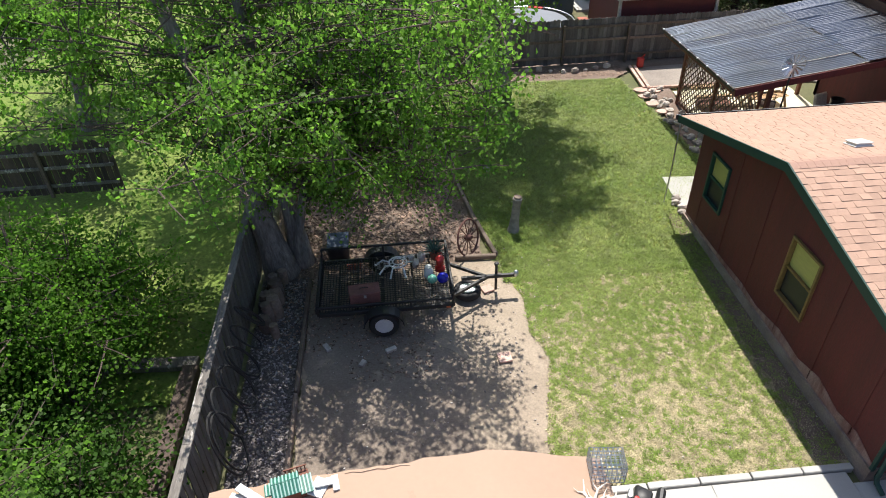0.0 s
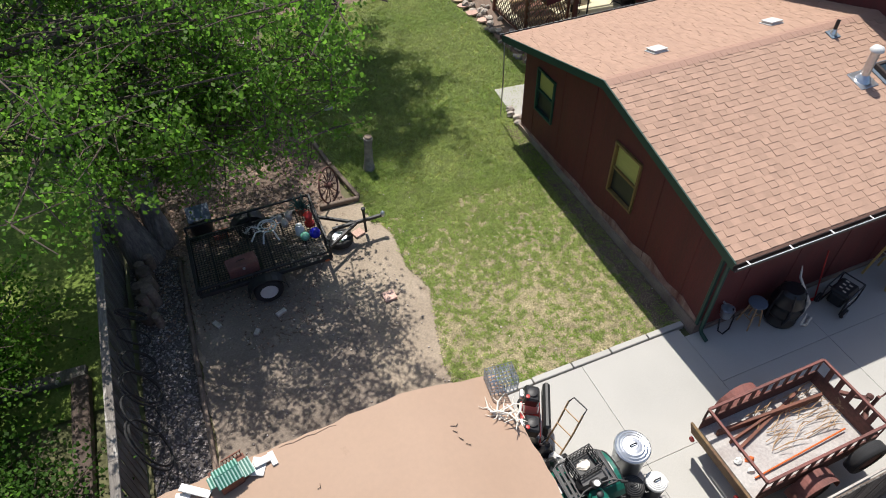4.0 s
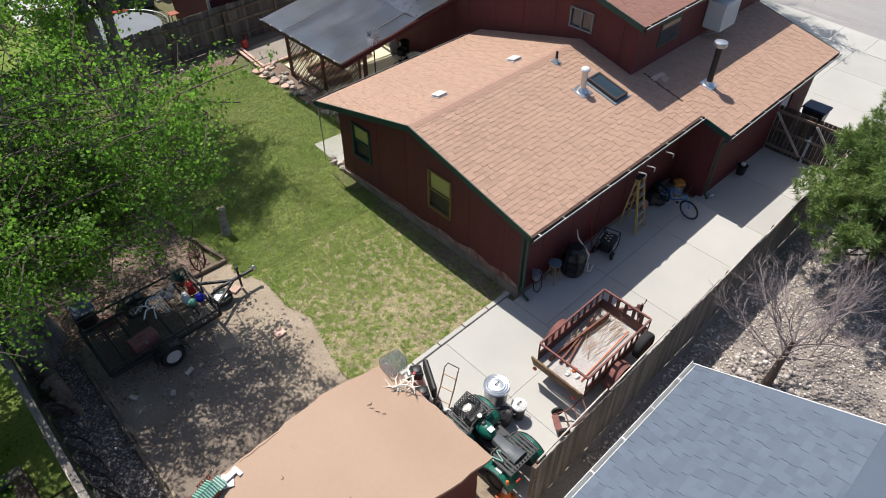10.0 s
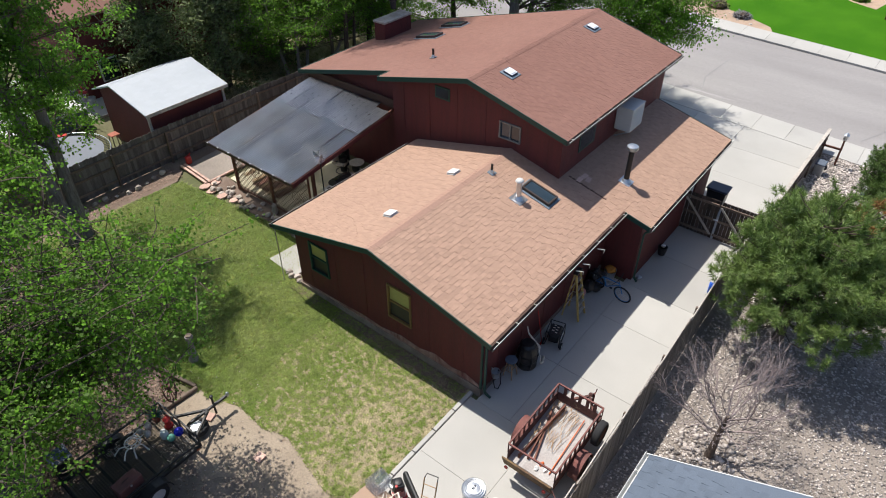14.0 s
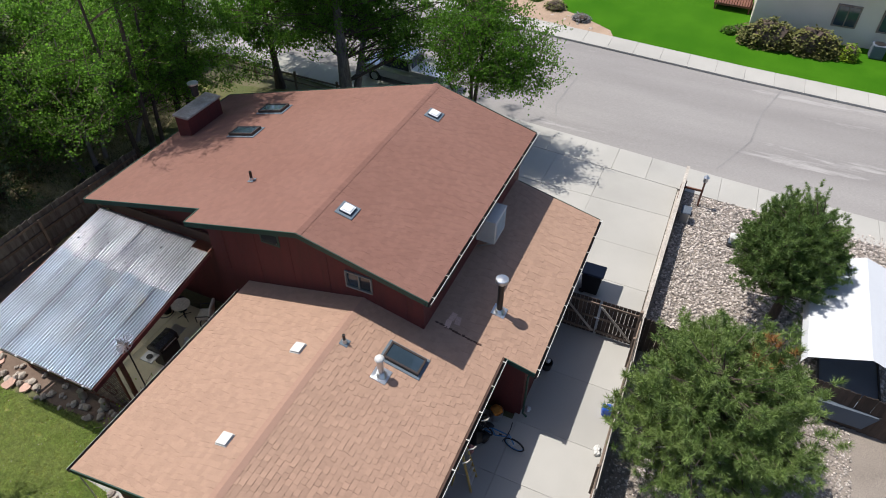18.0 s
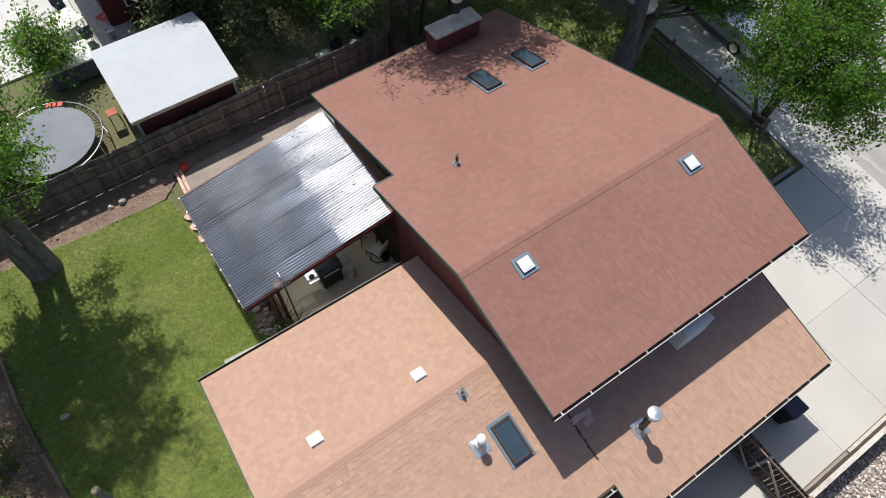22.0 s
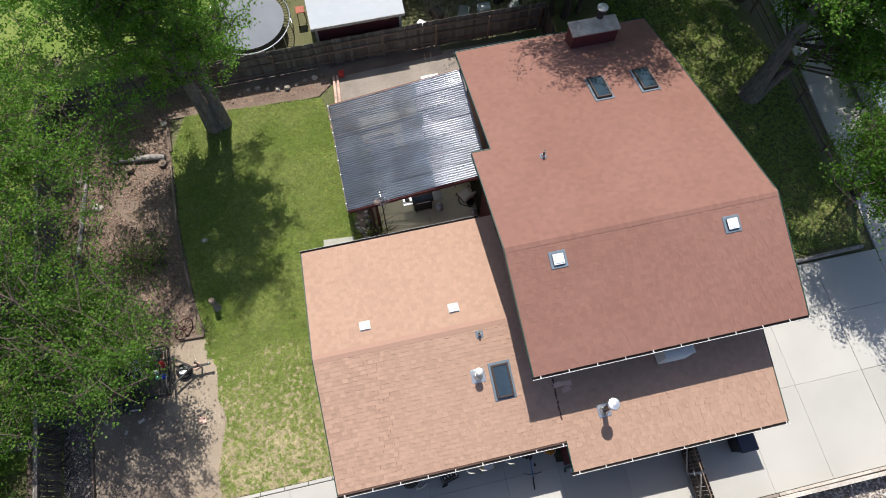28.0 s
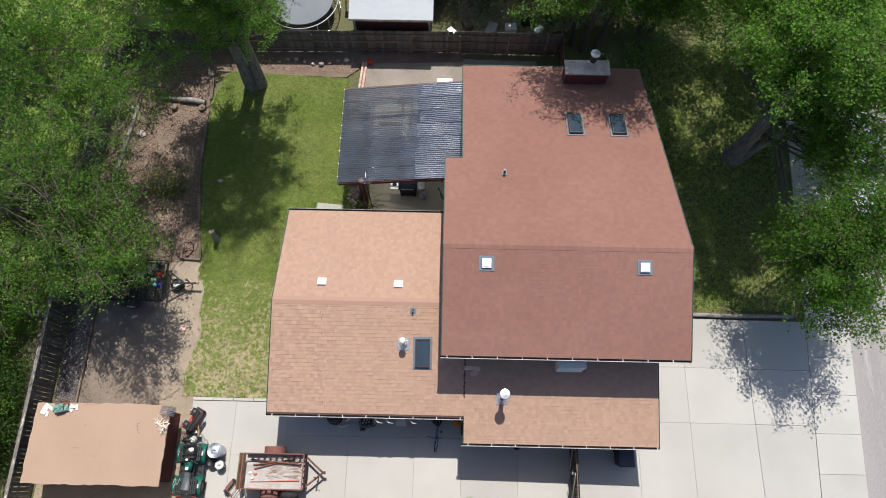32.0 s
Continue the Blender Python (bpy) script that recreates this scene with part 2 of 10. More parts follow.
M_RAIL = material("half_bleached_rail", (0.115, 0.10, 0.09), (0.21, 0.19, 0.165), 0.92, big=1.2, fine=9, amount=0.9, speck=0.4, bump=0.5, stretch=(5, 0.8, 2), wear=(0.50, 0.47, 0.42), wear_at=0.56, wear_scale=0.9)
M_TIMBER = material("old_timber", (0.20, 0.15, 0.115), (0.12, 0.09, 0.072), 0.92, big=1.5, fine=14, amount=0.9, speck=0.4, bump=0.5, each="object", spread=0.3)
M_WOOD = material("bare_wood", (0.42, 0.27, 0.14), (0.33, 0.2, 0.1), 0.7, big=2.0, fine=16, stretch=(1, 5, 1))
M_REDWOOD = material("red_brown_wood", (0.17, 0.065, 0.04), (0.11, 0.045, 0.03), 0.75, big=2.0, fine=14, speck=0.3)
M_BARK = material("cottonwood_bark", (0.23, 0.20, 0.175), (0.13, 0.11, 0.095), 0.95, big=3.0, fine=9, amount=0.9, speck=0.5, bump=1.0, stretch=(3, 3, 0.6))
M_BARK_DARK = material("dark_bark", (0.115, 0.085, 0.066), (0.07, 0.052, 0.042), 0.95, big=3.0, fine=10, amount=0.9, speck=0.45, bump=0.9, stretch=(3, 3, 0.6))
M_TWIG = material("bare_twig", (0.30, 0.245, 0.235), (0.21, 0.165, 0.16), 0.9, fine=20)
M_LEAF = material("cottonwood_leaf", (0.14, 0.24, 0.048), (0.105, 0.195, 0.038), 0.5, big=0.7, fine=6, amount=0.9, speck=0.15, bump=0, each="island", spread=0.35, translucent=0.6, spec=0.2)
M_LEAF_B = material("dark_leaf", (0.10, 0.19, 0.033), (0.075, 0.15, 0.027), 0.6, big=0.7, fine=6, amount=0.9, speck=0.15, bump=0, each="island", spread=0.3, translucent=0.62, spec=0.08)
M_VINE = material("vine_leaf", (0.05, 0.108, 0.018), (0.034, 0.08, 0.015), 0.6, big=0.7, fine=6, amount=0.9, speck=0.2, bump=0, each="island", spread=0.45, translucent=0.3, spec=0.1)
# The gravel bed again, darkened so its colour carries the tree shade.
M_GRAVEL_SHADE = material("shade_toned_gravel_bed", (0.12, 0.105, 0.10), (0.08, 0.07, 0.068), 0.95, big=0.8, fine=34, amount=0.8, speck=0.45, bump=0.9)
M_LEAF_Y = material("yellow_green_leaf", (0.28, 0.36, 0.025), (0.15, 0.28, 0.025), 0.5, big=0.7, fine=6, amount=0.9, speck=0.2, bump=0, each="island", spread=0.35, translucent=0.42)
M_SPRUCE = material("spruce_needle", (0.11, 0.14, 0.055), (0.15, 0.185, 0.075), 0.7, big=0.9, fine=8, amount=0.8, bump=0, each="island", spread=0.4, translucent=0.15)
M_PINE = material("pine_needle", (0.19, 0.26, 0.075), (0.12, 0.185, 0.05), 0.6, big=0.9, fine=8, amount=0.9, bump=0, each="island", spread=0.4, translucent=0.2)
M_PINE_DARK = material("mugo_needle", (0.14, 0.21, 0.055), (0.09, 0.15, 0.04), 0.6, big=1.2, fine=8, amount=0.9, bump=0, each="island", spread=0.4, translucent=0.2)
M_RUSTNEEDLE = material("dead_needle", (0.30, 0.14, 0.04), (0.22, 0.1, 0.03), 0.8, bump=0, each="island", spread=0.3)
M_BLADE = material("grass_blade", (0.182, 0.25, 0.046), (0.262, 0.295, 0.088), 0.6, big=0.6, fine=5, amount=0.9, bump=0, each="island", spread=0.4, translucent=0.3)
M_STRAW = material("dry_grass", (0.42, 0.36, 0.21), (0.31, 0.265, 0.15), 0.8, big=0.9, fine=5, amount=0.9, bump=0, each="island", spread=0.35)
M_TIN = material("weathered_corrugated_steel", (0.30, 0.31, 0.335), (0.22, 0.23, 0.255), 0.3, 0.9, big=0.5, fine=18, amount=0.9, speck=0.12, bump=0.08, each="object", spread=0.12, stretch=(0.35, 1.2, 1), wear=(0.33, 0.24, 0.17), wear_at=0.73, wear_scale=0.8)
M_STEEL = material("galvanised_steel", (0.62, 0.64, 0.66), (0.5, 0.52, 0.54), 0.35, 0.9, big=2, fine=20, speck=0.1, bump=0.05)
M_BLACK = material("black_paint", (0.016, 0.016, 0.018), (0.028, 0.025, 0.024), 0.5, fine=30, bump=0.08)
M_HOOD = material("dark_enamel", (0.03, 0.03, 0.033), (0.04, 0.04, 0.042), 0.25, 0.3, fine=30, bump=0.03)
M_RUBBER = material("black_rubber", (0.02, 0.02, 0.021), (0.032, 0.03, 0.028), 0.85, fine=50, bump=0.3)
M_PLASTIC = material("black_plastic", (0.014, 0.014, 0.015), (0.022, 0.022, 0.022), 0.4, fine=40, bump=0.05)
M_RUST = material("rusty_steel", (0.15, 0.066, 0.052), (0.085, 0.042, 0.038), 0.85, 0.1, big=2.2, fine=16, amount=0.9, speck=0.4, bump=0.4, wear=(0.36, 0.27, 0.16), wear_at=0.62, wear_scale=2.6)
M_RUST_RED = material("faded_red_paint", (0.20, 0.075, 0.062), (0.12, 0.055, 0.047), 0.8, big=2.2, fine=16, amount=0.8, speck=0.3, bump=0.3)
M_MEMBRANE = material("tan_roof_sheet", (0.375, 0.258, 0.185), (0.34, 0.232, 0.163), 0.8, big=0.45, fine=12, amount=0.9, speck=0.05, bump=0.2, bump_scale=2.2, wear=(0.30, 0.205, 0.145), wear_at=0.66, wear_scale=1.4)
M_BRICKRED = material("red_brick", (0.33, 0.115, 0.075), (0.25, 0.085, 0.06), 0.9, big=4, fine=30, each="object", spread=0.25, bump=0.4)
M_PAVER = material("pink_paver", (0.56, 0.37, 0.30), (0.48, 0.31, 0.25), 0.9, big=4, fine=30, each="object", spread=0.2, bump=0.2)
M_GLASS = glass_material("dark_glass")
M_SKYGLASS = glass_material("skylight_glass", (0.02, 0.035, 0.05), 0.08)
def clear_sheet(name, tint, base, share):
    """Smoky clear plastic: part of the light goes straight through."""
    m = bpy.data.materials.new(name)
    m.use_nodes = True
    nt = m.node_tree
    b = nt.nodes["Principled BSDF"]
    b.inputs["Roughness"].default_value, b.inputs["Specular IOR Level"].default_value = 0.31, 0.5
    b.inputs["Metallic"].default_value = 0.9
    p = _pos(nt)
    nt.links.new(_mix(nt, _ramp(nt, _noise(nt, p, 1.1), 0.35, 0.65), base, tuple(c * 0.6 for c in base)), b.inputs["Base Color"])
    d = nt.nodes.new("ShaderNodeBsdfTranslucent")
    d.inputs[0].default_value = (*tint, 1)
    c = nt.nodes.new("ShaderNodeBsdfTransparent")
    t = nt.nodes.new("ShaderNodeMixShader")
    t.inputs[0].default_value = 0.2
    nt.links.new(d.outputs[0], t.inputs[1])
    nt.links.new(c.outputs[0], t.inputs[2])
    x = nt.nodes.new("ShaderNodeMixShader")
    x.inputs[0].default_value = share
    nt.links.new(b.outputs[0], x.inputs[1])
    nt.links.new(t.outputs[0], x.inputs[2])
    nt.links.new(x.outputs[0], nt.nodes["Material Output"].inputs[0])
    return m


M_POLY = clear_sheet("smoky_clear_corrugated_plastic", (0.82, 0.82, 0.76), (0.19, 0.235, 0.31), 0.36)
M_WHITEDOME = material("frosted_dome", (0.8, 0.82, 0.84), (0.74, 0.76, 0.8), 0.3, fine=8, speck=0.03, bump=0)
M_CURTAIN = material("yellowed_blind", (0.42, 0.40, 0.12), (0.34, 0.33, 0.10), 0.5, big=3, fine=8, speck=0.12, stretch=(1, 1, 8))
M_GREY_FRAME = material("grey_window_frame", (0.2, 0.2, 0.19), (0.16, 0.16, 0.15), 0.5, fine=20, speck=0.1, bump=0.05)
M_OCHRE = material("ochre_frame", (0.22, 0.14, 0.045), rough=0.6)
M_BEIGE = material("beige_stucco", (0.74, 0.66, 0.56), (0.68, 0.60, 0.50), 0.9, big=0.8, fine=40, speck=0.06, bump=0.2)
M_BLUE = material("blue_paint", (0.05, 0.20, 0.45), rough=0.35, fine=20, speck=0.1, bump=0.02)
M_BRIGHTBLUE = material("bright_blue_plastic", (0.012, 0.10, 0.55), rough=0.35, fine=20, speck=0.08, bump=0.02)
M_NAVY = material("navy_plastic", (0.014, 0.02, 0.045), rough=0.4, bump=0.03)
M_GREEN = material("green_plastic", (0.008, 0.12, 0.085), (0.006, 0.085, 0.06), 0.35, fine=20, speck=0.1, bump=0.03)
M_MINT = material("green_white_metal", (0.22, 0.40, 0.34), (0.48, 0.56, 0.52), 0.5, big=4, fine=14, speck=0.15)
M_DEEPGREEN = material("deep_green_metal", (0.02, 0.12, 0.085), (0.03, 0.15, 0.11), 0.45, big=4, fine=14, speck=0.15)
M_ORANGE = material("orange_plastic", (0.62, 0.13, 0.025), rough=0.5, bump=0.03)
M_YELLOWPOT = material("yellow_glaze", (0.55, 0.42, 0.05), rough=0.35, fine=20, speck=0.1, bump=0.02)
M_RED = material("red_plastic", (0.45, 0.025, 0.02), rough=0.45, bump=0.03)
M_YELLOW = material("ladder_yellow", (0.55, 0.40, 0.12), (0.5, 0.36, 0.14), 0.55, fine=20)
M_TRAMP = material("trampoline_mat", (0.115, 0.13, 0.155), (0.16, 0.175, 0.2), 0.7, big=0.5, fine=40, amount=0.9, speck=0.08, bump=0.05)
M_BONE = material("bleached_antler", (0.74, 0.69, 0.6), (0.55, 0.47, 0.37), 0.7, fine=20)
M_BARKGREY = material("grey_log", (0.30, 0.27, 0.25), (0.2, 0.18, 0.165), 0.95, big=3, fine=9, amount=0.9, speck=0.45, bump=0.8)


# ---- mesh tools ----
class Shape:
    """Collects vertices and faces; every solid has its own thickness."""

    def __init__(self):
        self.v, self.f = [], []

    def add(self, verts, faces):
        n = len(self.v)
        self.v += [tuple(p) for p in verts]
        self.f += [tuple(i + n for i in face) for face in faces]
        return self

    def box(self, centre, size, bevel=0.0, turn=None):
        h = [s / 2 for s in size]
        c = Vector(centre)
        m = turn if turn is not None else Matrix.Identity(3)
        b = min(bevel, min(h) * 0.8)
        if b <= 0:
            pts = [(sx * h[0], sy * h[1], sz * h[2]) for sx in (-1, 1) for sy in (-1, 1) for sz in (-1, 1)]
            faces = [(0, 1, 3, 2), (4, 6, 7, 5), (0, 4, 5, 1), (2, 3, 7, 6), (0, 2, 6, 4), (1, 5, 7, 3)]
            return self.add([c + m @ Vector(p) for p in pts], faces)
        pts, index = [], {}
        for sx in (-1, 1):
            for sy in (-1, 1):
                for sz in (-1, 1):
                    for a in range(3):
                        p = [sx * h[0], sy * h[1], sz * h[2]]
                        for k in range(3):
                            if k != a:
                                p[k] -= (sx, sy, sz)[k] * b
                        index[sx, sy, sz, a] = len(pts)
                        pts.append(c + m @ Vector(p))
        faces = []
        S = (-1, 1)
        for a in range(3):
            u, w = (a + 1) % 3, (a + 2) % 3
            for s in S:
                q = []
                for su, sw in ((-1, -1), (1, -1), (1, 1), (-1, 1)):
                    k = [0, 0, 0]
                    k[a], k[u], k[w] = s, su, sw
                    q.append(index[(*k, a)])
                faces.append(q if s > 0 else q[::-1])
            for su in S:
                for sw in S:
                    k0, k1 = [0, 0, 0], [0, 0, 0]
                    k0[u] = k1[u] = su
                    k0[w] = k1[w] = sw
                    k0[a], k1[a] = -1, 1
                    q = [index[(*k0, u)], index[(*k1, u)], index[(*k1, w)], index[(*k0, w)]]
                    faces.append(q if su * sw < 0 else q[::-1])
        for sx in S:
            for sy in S:
                for sz in S:
                    q = [index[sx, sy, sz, a] for a in range(3)]
                    faces.append(q if sx * sy * sz > 0 else q[::-1])
        return self.add(pts, faces)

    def bar(self, a, b, w, d=None, bevel=0.0, up=(0, 0, 1)):
        """A square bar from a to b, w wide and d deep."""
        a, b = Vector(a), Vector(b)
        z = (b - a).normalized()
        y = Vector(up)
        if abs(z.dot(y)) > 0.95:
            y = Vector((0, 1, 0))
        x = y.cross(z).normalized()
        y = z.cross(x)
        m = Matrix((x, y, z)).transposed()
        return self.box((a + b) / 2, (w, d or w, (b - a).length), bevel, m)

    def tube(self, points, r, sides=8, caps=True, closed=False):
        pts = [Vector(p) for p in points]
        rs = r if isinstance(r, (list, tuple)) else [r] * len(pts)
        rings, old = [], None
        for i, p in enumerate(pts):
            if closed:
                t = pts[(i + 1) % len(pts)] - pts[i - 1]
            else:
                t = pts[min(i + 1, len(pts) - 1)] - pts[max(i - 1, 0)]
            t.normalize()
            if old is None:
                old = Vector((1, 0, 0)) if abs(t.x) < 0.9 else Vector((0, 1, 0))
            x = (old - t * old.dot(t)).normalized()
            old = x
            y = t.cross(x)
            rings.append([p + (x * math.cos(6.28318 * k / sides) + y * math.sin(6.28318 * k / sides)) * rs[i] for k in range(sides)])
        n = len(rings)
        faces = []
        for i in range(n if closed else n - 1):
            j = (i + 1) % n
            for k in range(sides):
                l = (k + 1) % sides
                faces.append((i * sides + k, i * sides + l, j * sides + l, j * sides + k))
        if caps and not closed:
            faces += [tuple(range(sides))[::-1], tuple((n - 1) * sides + k for k in range(sides))]
        return self.add([p for ring in rings for p in ring], faces)

    def lathe(self, profile, base=(0, 0, 0), sides=20, axis="z", turn=None, caps=True):
        """Turned about an axis; profile of (radius, height)."""
        b = Vector(base)
        rot = {"z": Matrix.Identity(3), "x": Matrix(((0, 0, 1), (1, 0, 0), (0, 1, 0))), "y": Matrix(((0, 1, 0), (0, 0, 1), (1, 0, 0)))}[axis]
        if turn is not None:
            rot = turn
        verts = [b + rot @ Vector((r * math.cos(6.28318 * k / sides), r * math.sin(6.28318 * k / sides), h)) for r, h in profile for k in range(sides)]
        faces = []
        for i in range(len(profile) - 1):
            for k in range(sides):
                l = (k + 1) % sides
                faces.append((i * sides + k, i * sides + l, (i + 1) * sides + l, (i + 1) * sides + k))
        if caps:
            faces += [tuple(range(sides))[::-1], tuple((len(profile) - 1) * sides + k for k in range(sides))]
        return self.add(verts, faces)

    def prism(self, poly, z0, z1, plane="z"):
        """A polygon given thickness along an axis."""
        put = {"z": lambda p, h: (p[0], p[1], h), "x": lambda p, h: (h, p[0], p[1]), "y": lambda p, h: (p[0], h, p[1])}[plane]
        n = len(poly)
        verts = [put(p, z0) for p in poly] + [put(p, z1) for p in poly]
        faces = [tuple(range(n))[::-1], tuple(range(n, 2 * n))] + [(i, (i + 1) % n, n + (i + 1) % n, n + i) for i in range(n)]
        return self.add(verts, faces)

    def lump(self, centre, size, seed=0, rough=0.25, rings=5, sides=8):
        """An uneven rounded stone."""
        rng = random.Random(seed)
        c = Vector(centre)
        verts = [c + Vector((0, 0, -size[2] / 2))]
        for i in range(1, rings):
            a = math.pi * i / rings
            for k in range(sides):
                f = 1 + rng.uniform(-rough, rough)
                verts.append(c + Vector((math.sin(a) * math.cos(6.28318 * k / sides) * size[0] / 2 * f, math.sin(a) * math.sin(6.28318 * k / sides) * size[1] / 2 * f, -math.cos(a) * size[2] / 2 * f)))
        verts.append(c + Vector((0, 0, size[2] / 2)))
        faces = [(0, 1 + (k + 1) % sides, 1 + k) for k in range(sides)]
        for i in range(rings - 2):
            for k in range(sides):
                l = (k + 1) % sides
                faces.append((1 + i * sides + k, 1 + i * sides + l, 1 + (i + 1) * sides + l, 1 + (i + 1) * sides + k))
        n = len(verts) - 1
        faces += [(n, 1 + (rings - 2) * sides + k, 1 + (rings - 2) * sides + (k + 1) % sides) for k in range(sides)]
        return self.add(verts, faces)

    def mesh(self, name, mat=None, smooth=False):
        me = bpy.data.meshes.new(name)
        me.from_pydata(self.v, [], self.f)
        if mat:
            me.materials.append(mat)
        if smooth:
            me.polygons.foreach_set("use_smooth", [True] * len(me.polygons))
            me.set_sharp_from_angle(angle=radians(40))
        me.update()
        return me


def part(name, shape, mat, parent=None, label="", smooth=False, at=None):
    """Links a shape (or a ready mesh) as one mesh object under a thing or a part."""
    me = shape if isinstance(shape, bpy.types.Mesh) else shape.mesh(name, mat, smooth)
    ob = new(name, me)
    if parent:
        ob.parent = parent
    if at is not None:
        ob.matrix_basis = at
    return tagged(ob, label)


def thing(name, at, label, category, group="", kind=""):
    """An empty at the base of a thing, for its parts."""
    ob = new(name)
    ob.empty_display_size = 0.1
    ob.matrix_basis = at if isinstance(at, Matrix) else Matrix.Translation(at)
    return tagged(ob, label, category, group, kind)


def single(name, shape, mat, label, category, group="", kind="", smooth=False, at=None):
    ob = part(name, shape, mat, None, "", smooth, at)
    return tagged(ob, label, category, group, kind)


def quads(name, verts, faces, mat):
    """A mesh from numpy arrays of vertices and equal faces."""
    me = bpy.data.meshes.new(name)
    n = faces.shape[1]
    me.vertices.add(len(verts))
    me.vertices.foreach_set("co", np.ascontiguousarray(verts, dtype=np.float32).ravel())
    me.loops.add(faces.size)
    me.loops.foreach_set("vertex_index", np.ascontiguousarray(faces, dtype=np.int32).ravel())
    me.polygons.add(len(faces))
    me.polygons.foreach_set("loop_start", np.arange(0, faces.size, n, dtype=np.int32))
    me.update(calc_edges=True)
    me.validate()
    me.materials.append(mat)
    return me
# ---- ground ----
def clamp(v, lo, hi):
    return max(lo, min(hi, v))


def level(x, y):
    """Height of the ground: the yard rises gently to the back fence, the driveway falls to the street."""
    return 0.015 * (clamp(y, 0.0, 30.0) - 6.0) - 0.03 * clamp(x - 14.0, 0.0, 15.0)


def street_x(y):
    return 30.25 + 0.07 * y


def under(x, y):
    d = clamp(x - street_x(y) + 0.6, 0.0, 1.0) * clamp(street_x(y) + 11.0 - x, 0.0, 1.0)
    return level(x, y) - 0.06 - 0.13 * d


def sheet(name, poly, mat, lift, label, category, step=1.0, wobble=0.0, seed=1, height=level, thick=0.0):
    """A patch of ground that follows the slope, with an uneven edge where wobble is set."""
    rng = random.Random(seed)
    pts = []
    for i, a in enumerate(poly):
        b = poly[(i + 1) % len(poly)]
        n = max(1, int(math.hypot(b[0] - a[0], b[1] - a[1]) / 0.35)) if wobble else 1
        for k in range(n):
            u = k / n
            pts.append((a[0] + (b[0] - a[0]) * u + rng.uniform(-wobble, wobble), a[1] + (b[1] - a[1]) * u + rng.uniform(-wobble, wobble)))
    bm = bmesh.new()
    bm.faces.new([bm.verts.new((x, y, 0)) for x, y in pts])
    xs, ys = [p[0] for p in pts], [p[1] for p in pts]
    for axis, lo, hi in ((0, min(xs), max(xs)), (1, min(ys), max(ys))):
        v = math.ceil(lo / step) * step
        while v < hi:
            if v > lo + 0.01:
                co, no = [0, 0, 0], [0, 0, 0]
                co[axis], no[axis] = v, 1
                bmesh.ops.bisect_plane(bm, geom=bm.verts[:] + bm.edges[:] + bm.faces[:], plane_co=co, plane_no=no)
            v += step
    for v in bm.verts:
        v.co.z = height(v.co.x, v.co.y) + lift
    bmesh.ops.recalc_face_normals(bm, faces=bm.faces[:])
    if sum(f.normal.z for f in bm.faces) < 0:
        bmesh.ops.reverse_faces(bm, faces=bm.faces[:])
    if thick:
        rim = [e for e in bm.edges if e.is_boundary]
        made = bmesh.ops.extrude_edge_only(bm, edges=rim)
        for v in made["geom"]:
            if isinstance(v, bmesh.types.BMVert):
                v.co.z -= thick
    me = bpy.data.meshes.new(name)
    bm.to_mesh(me)
    bm.free()
    me.materials.append(mat)
    return tagged(new(name, me), label, category, kind="structure")


def ground_sheet():
    near_x = [i * 1.0 for i in range(-20, 61)]
    near_y = [i * 1.0 for i in range(-20, 51)]
    far = [-4000, -1200, -400, -150, -80, -50, -35, -26]
    xs = far + near_x + [70, 85, 110, 180, 450, 1300, 4000]
    ys = far + near_y + [60, 75, 110, 180, 450, 1300, 4000]
    verts = [(x, y, under(x, y)) for y in ys for x in xs]
    n = len(xs)
    faces = [(j * n + i, j * n + i + 1, (j + 1) * n + i + 1, (j + 1) * n + i) for j in range(len(ys) - 1) for i in range(n - 1)]
    me = quads("ground", np.array(verts), np.array(faces), M_GROUND)
    return tagged(new("ground", me), "bare earth with thin weeds between the plots", "ground", kind="structure")


ground_sheet()

LAWN = [(2.3, 12.4), (2.2, 11.5), (2.5, 10.2), (2.45, 9.2), (2.68, 8.5), (2.4, 7.5), (2.2, 6.6), (2.25, 5.72), (4.6, 5.75), (6.95, 5.62), (6.95, 13.4),
        (8.75, 13.4), (8.6, 15.0), (8.35, 18.9), (8.1, 21.3), (5.0, 21.35), (2.2, 21.6), (1.55, 20.0), (1.6, 16.4), (1.95, 13.0)]
sheet("lawn", LAWN, M_LAWN, 0.0, "green back lawn with straw-coloured thin patches", "lawn", 0.5, 0.05, 3)
sheet("wall_strip", [(6.45, 5.75), (7.0, 5.7), (7.0, 12.9), (6.6, 12.9), (6.55, 9.0)], M_MULCH, 0.012, "bare dark soil strip along the house wall", "soil", 0.5, 0.07, 14)
sheet("dirt_pad", [(-2.05, 5.0), (2.8, 5.0), (2.75, 5.8), (2.5, 6.3), (2.6, 7.3), (2.8, 8.6), (2.65, 10.2), (2.5, 11.2), (2.2, 11.75), (0.5, 11.6), (-2.0, 11.6)], M_DIRT, -0.012, "packed pale dirt parking pad", "dirt", 0.5, 0.06, 5)
sheet("damp_dirt", [(-2.05, 5.1), (0.9, 5.1), (1.3, 6.0), (0.9, 7.2), (1.2, 8.2), (0.6, 9.2), (0.9, 10.2), (0.2, 11.5), (-2.03, 11.5)], M_DIRT_DARK, -0.004, "darker soil on the tree side of the parking pad", "dirt", 0.5, 0.12, 15)
sheet("shed_yard", [(-3.1, 1.2), (2.8, 1.2), (2.8, 5.0), (-3.1, 5.0)], M_DIRT, -0.02, "packed dirt under and beside the shed", "dirt")
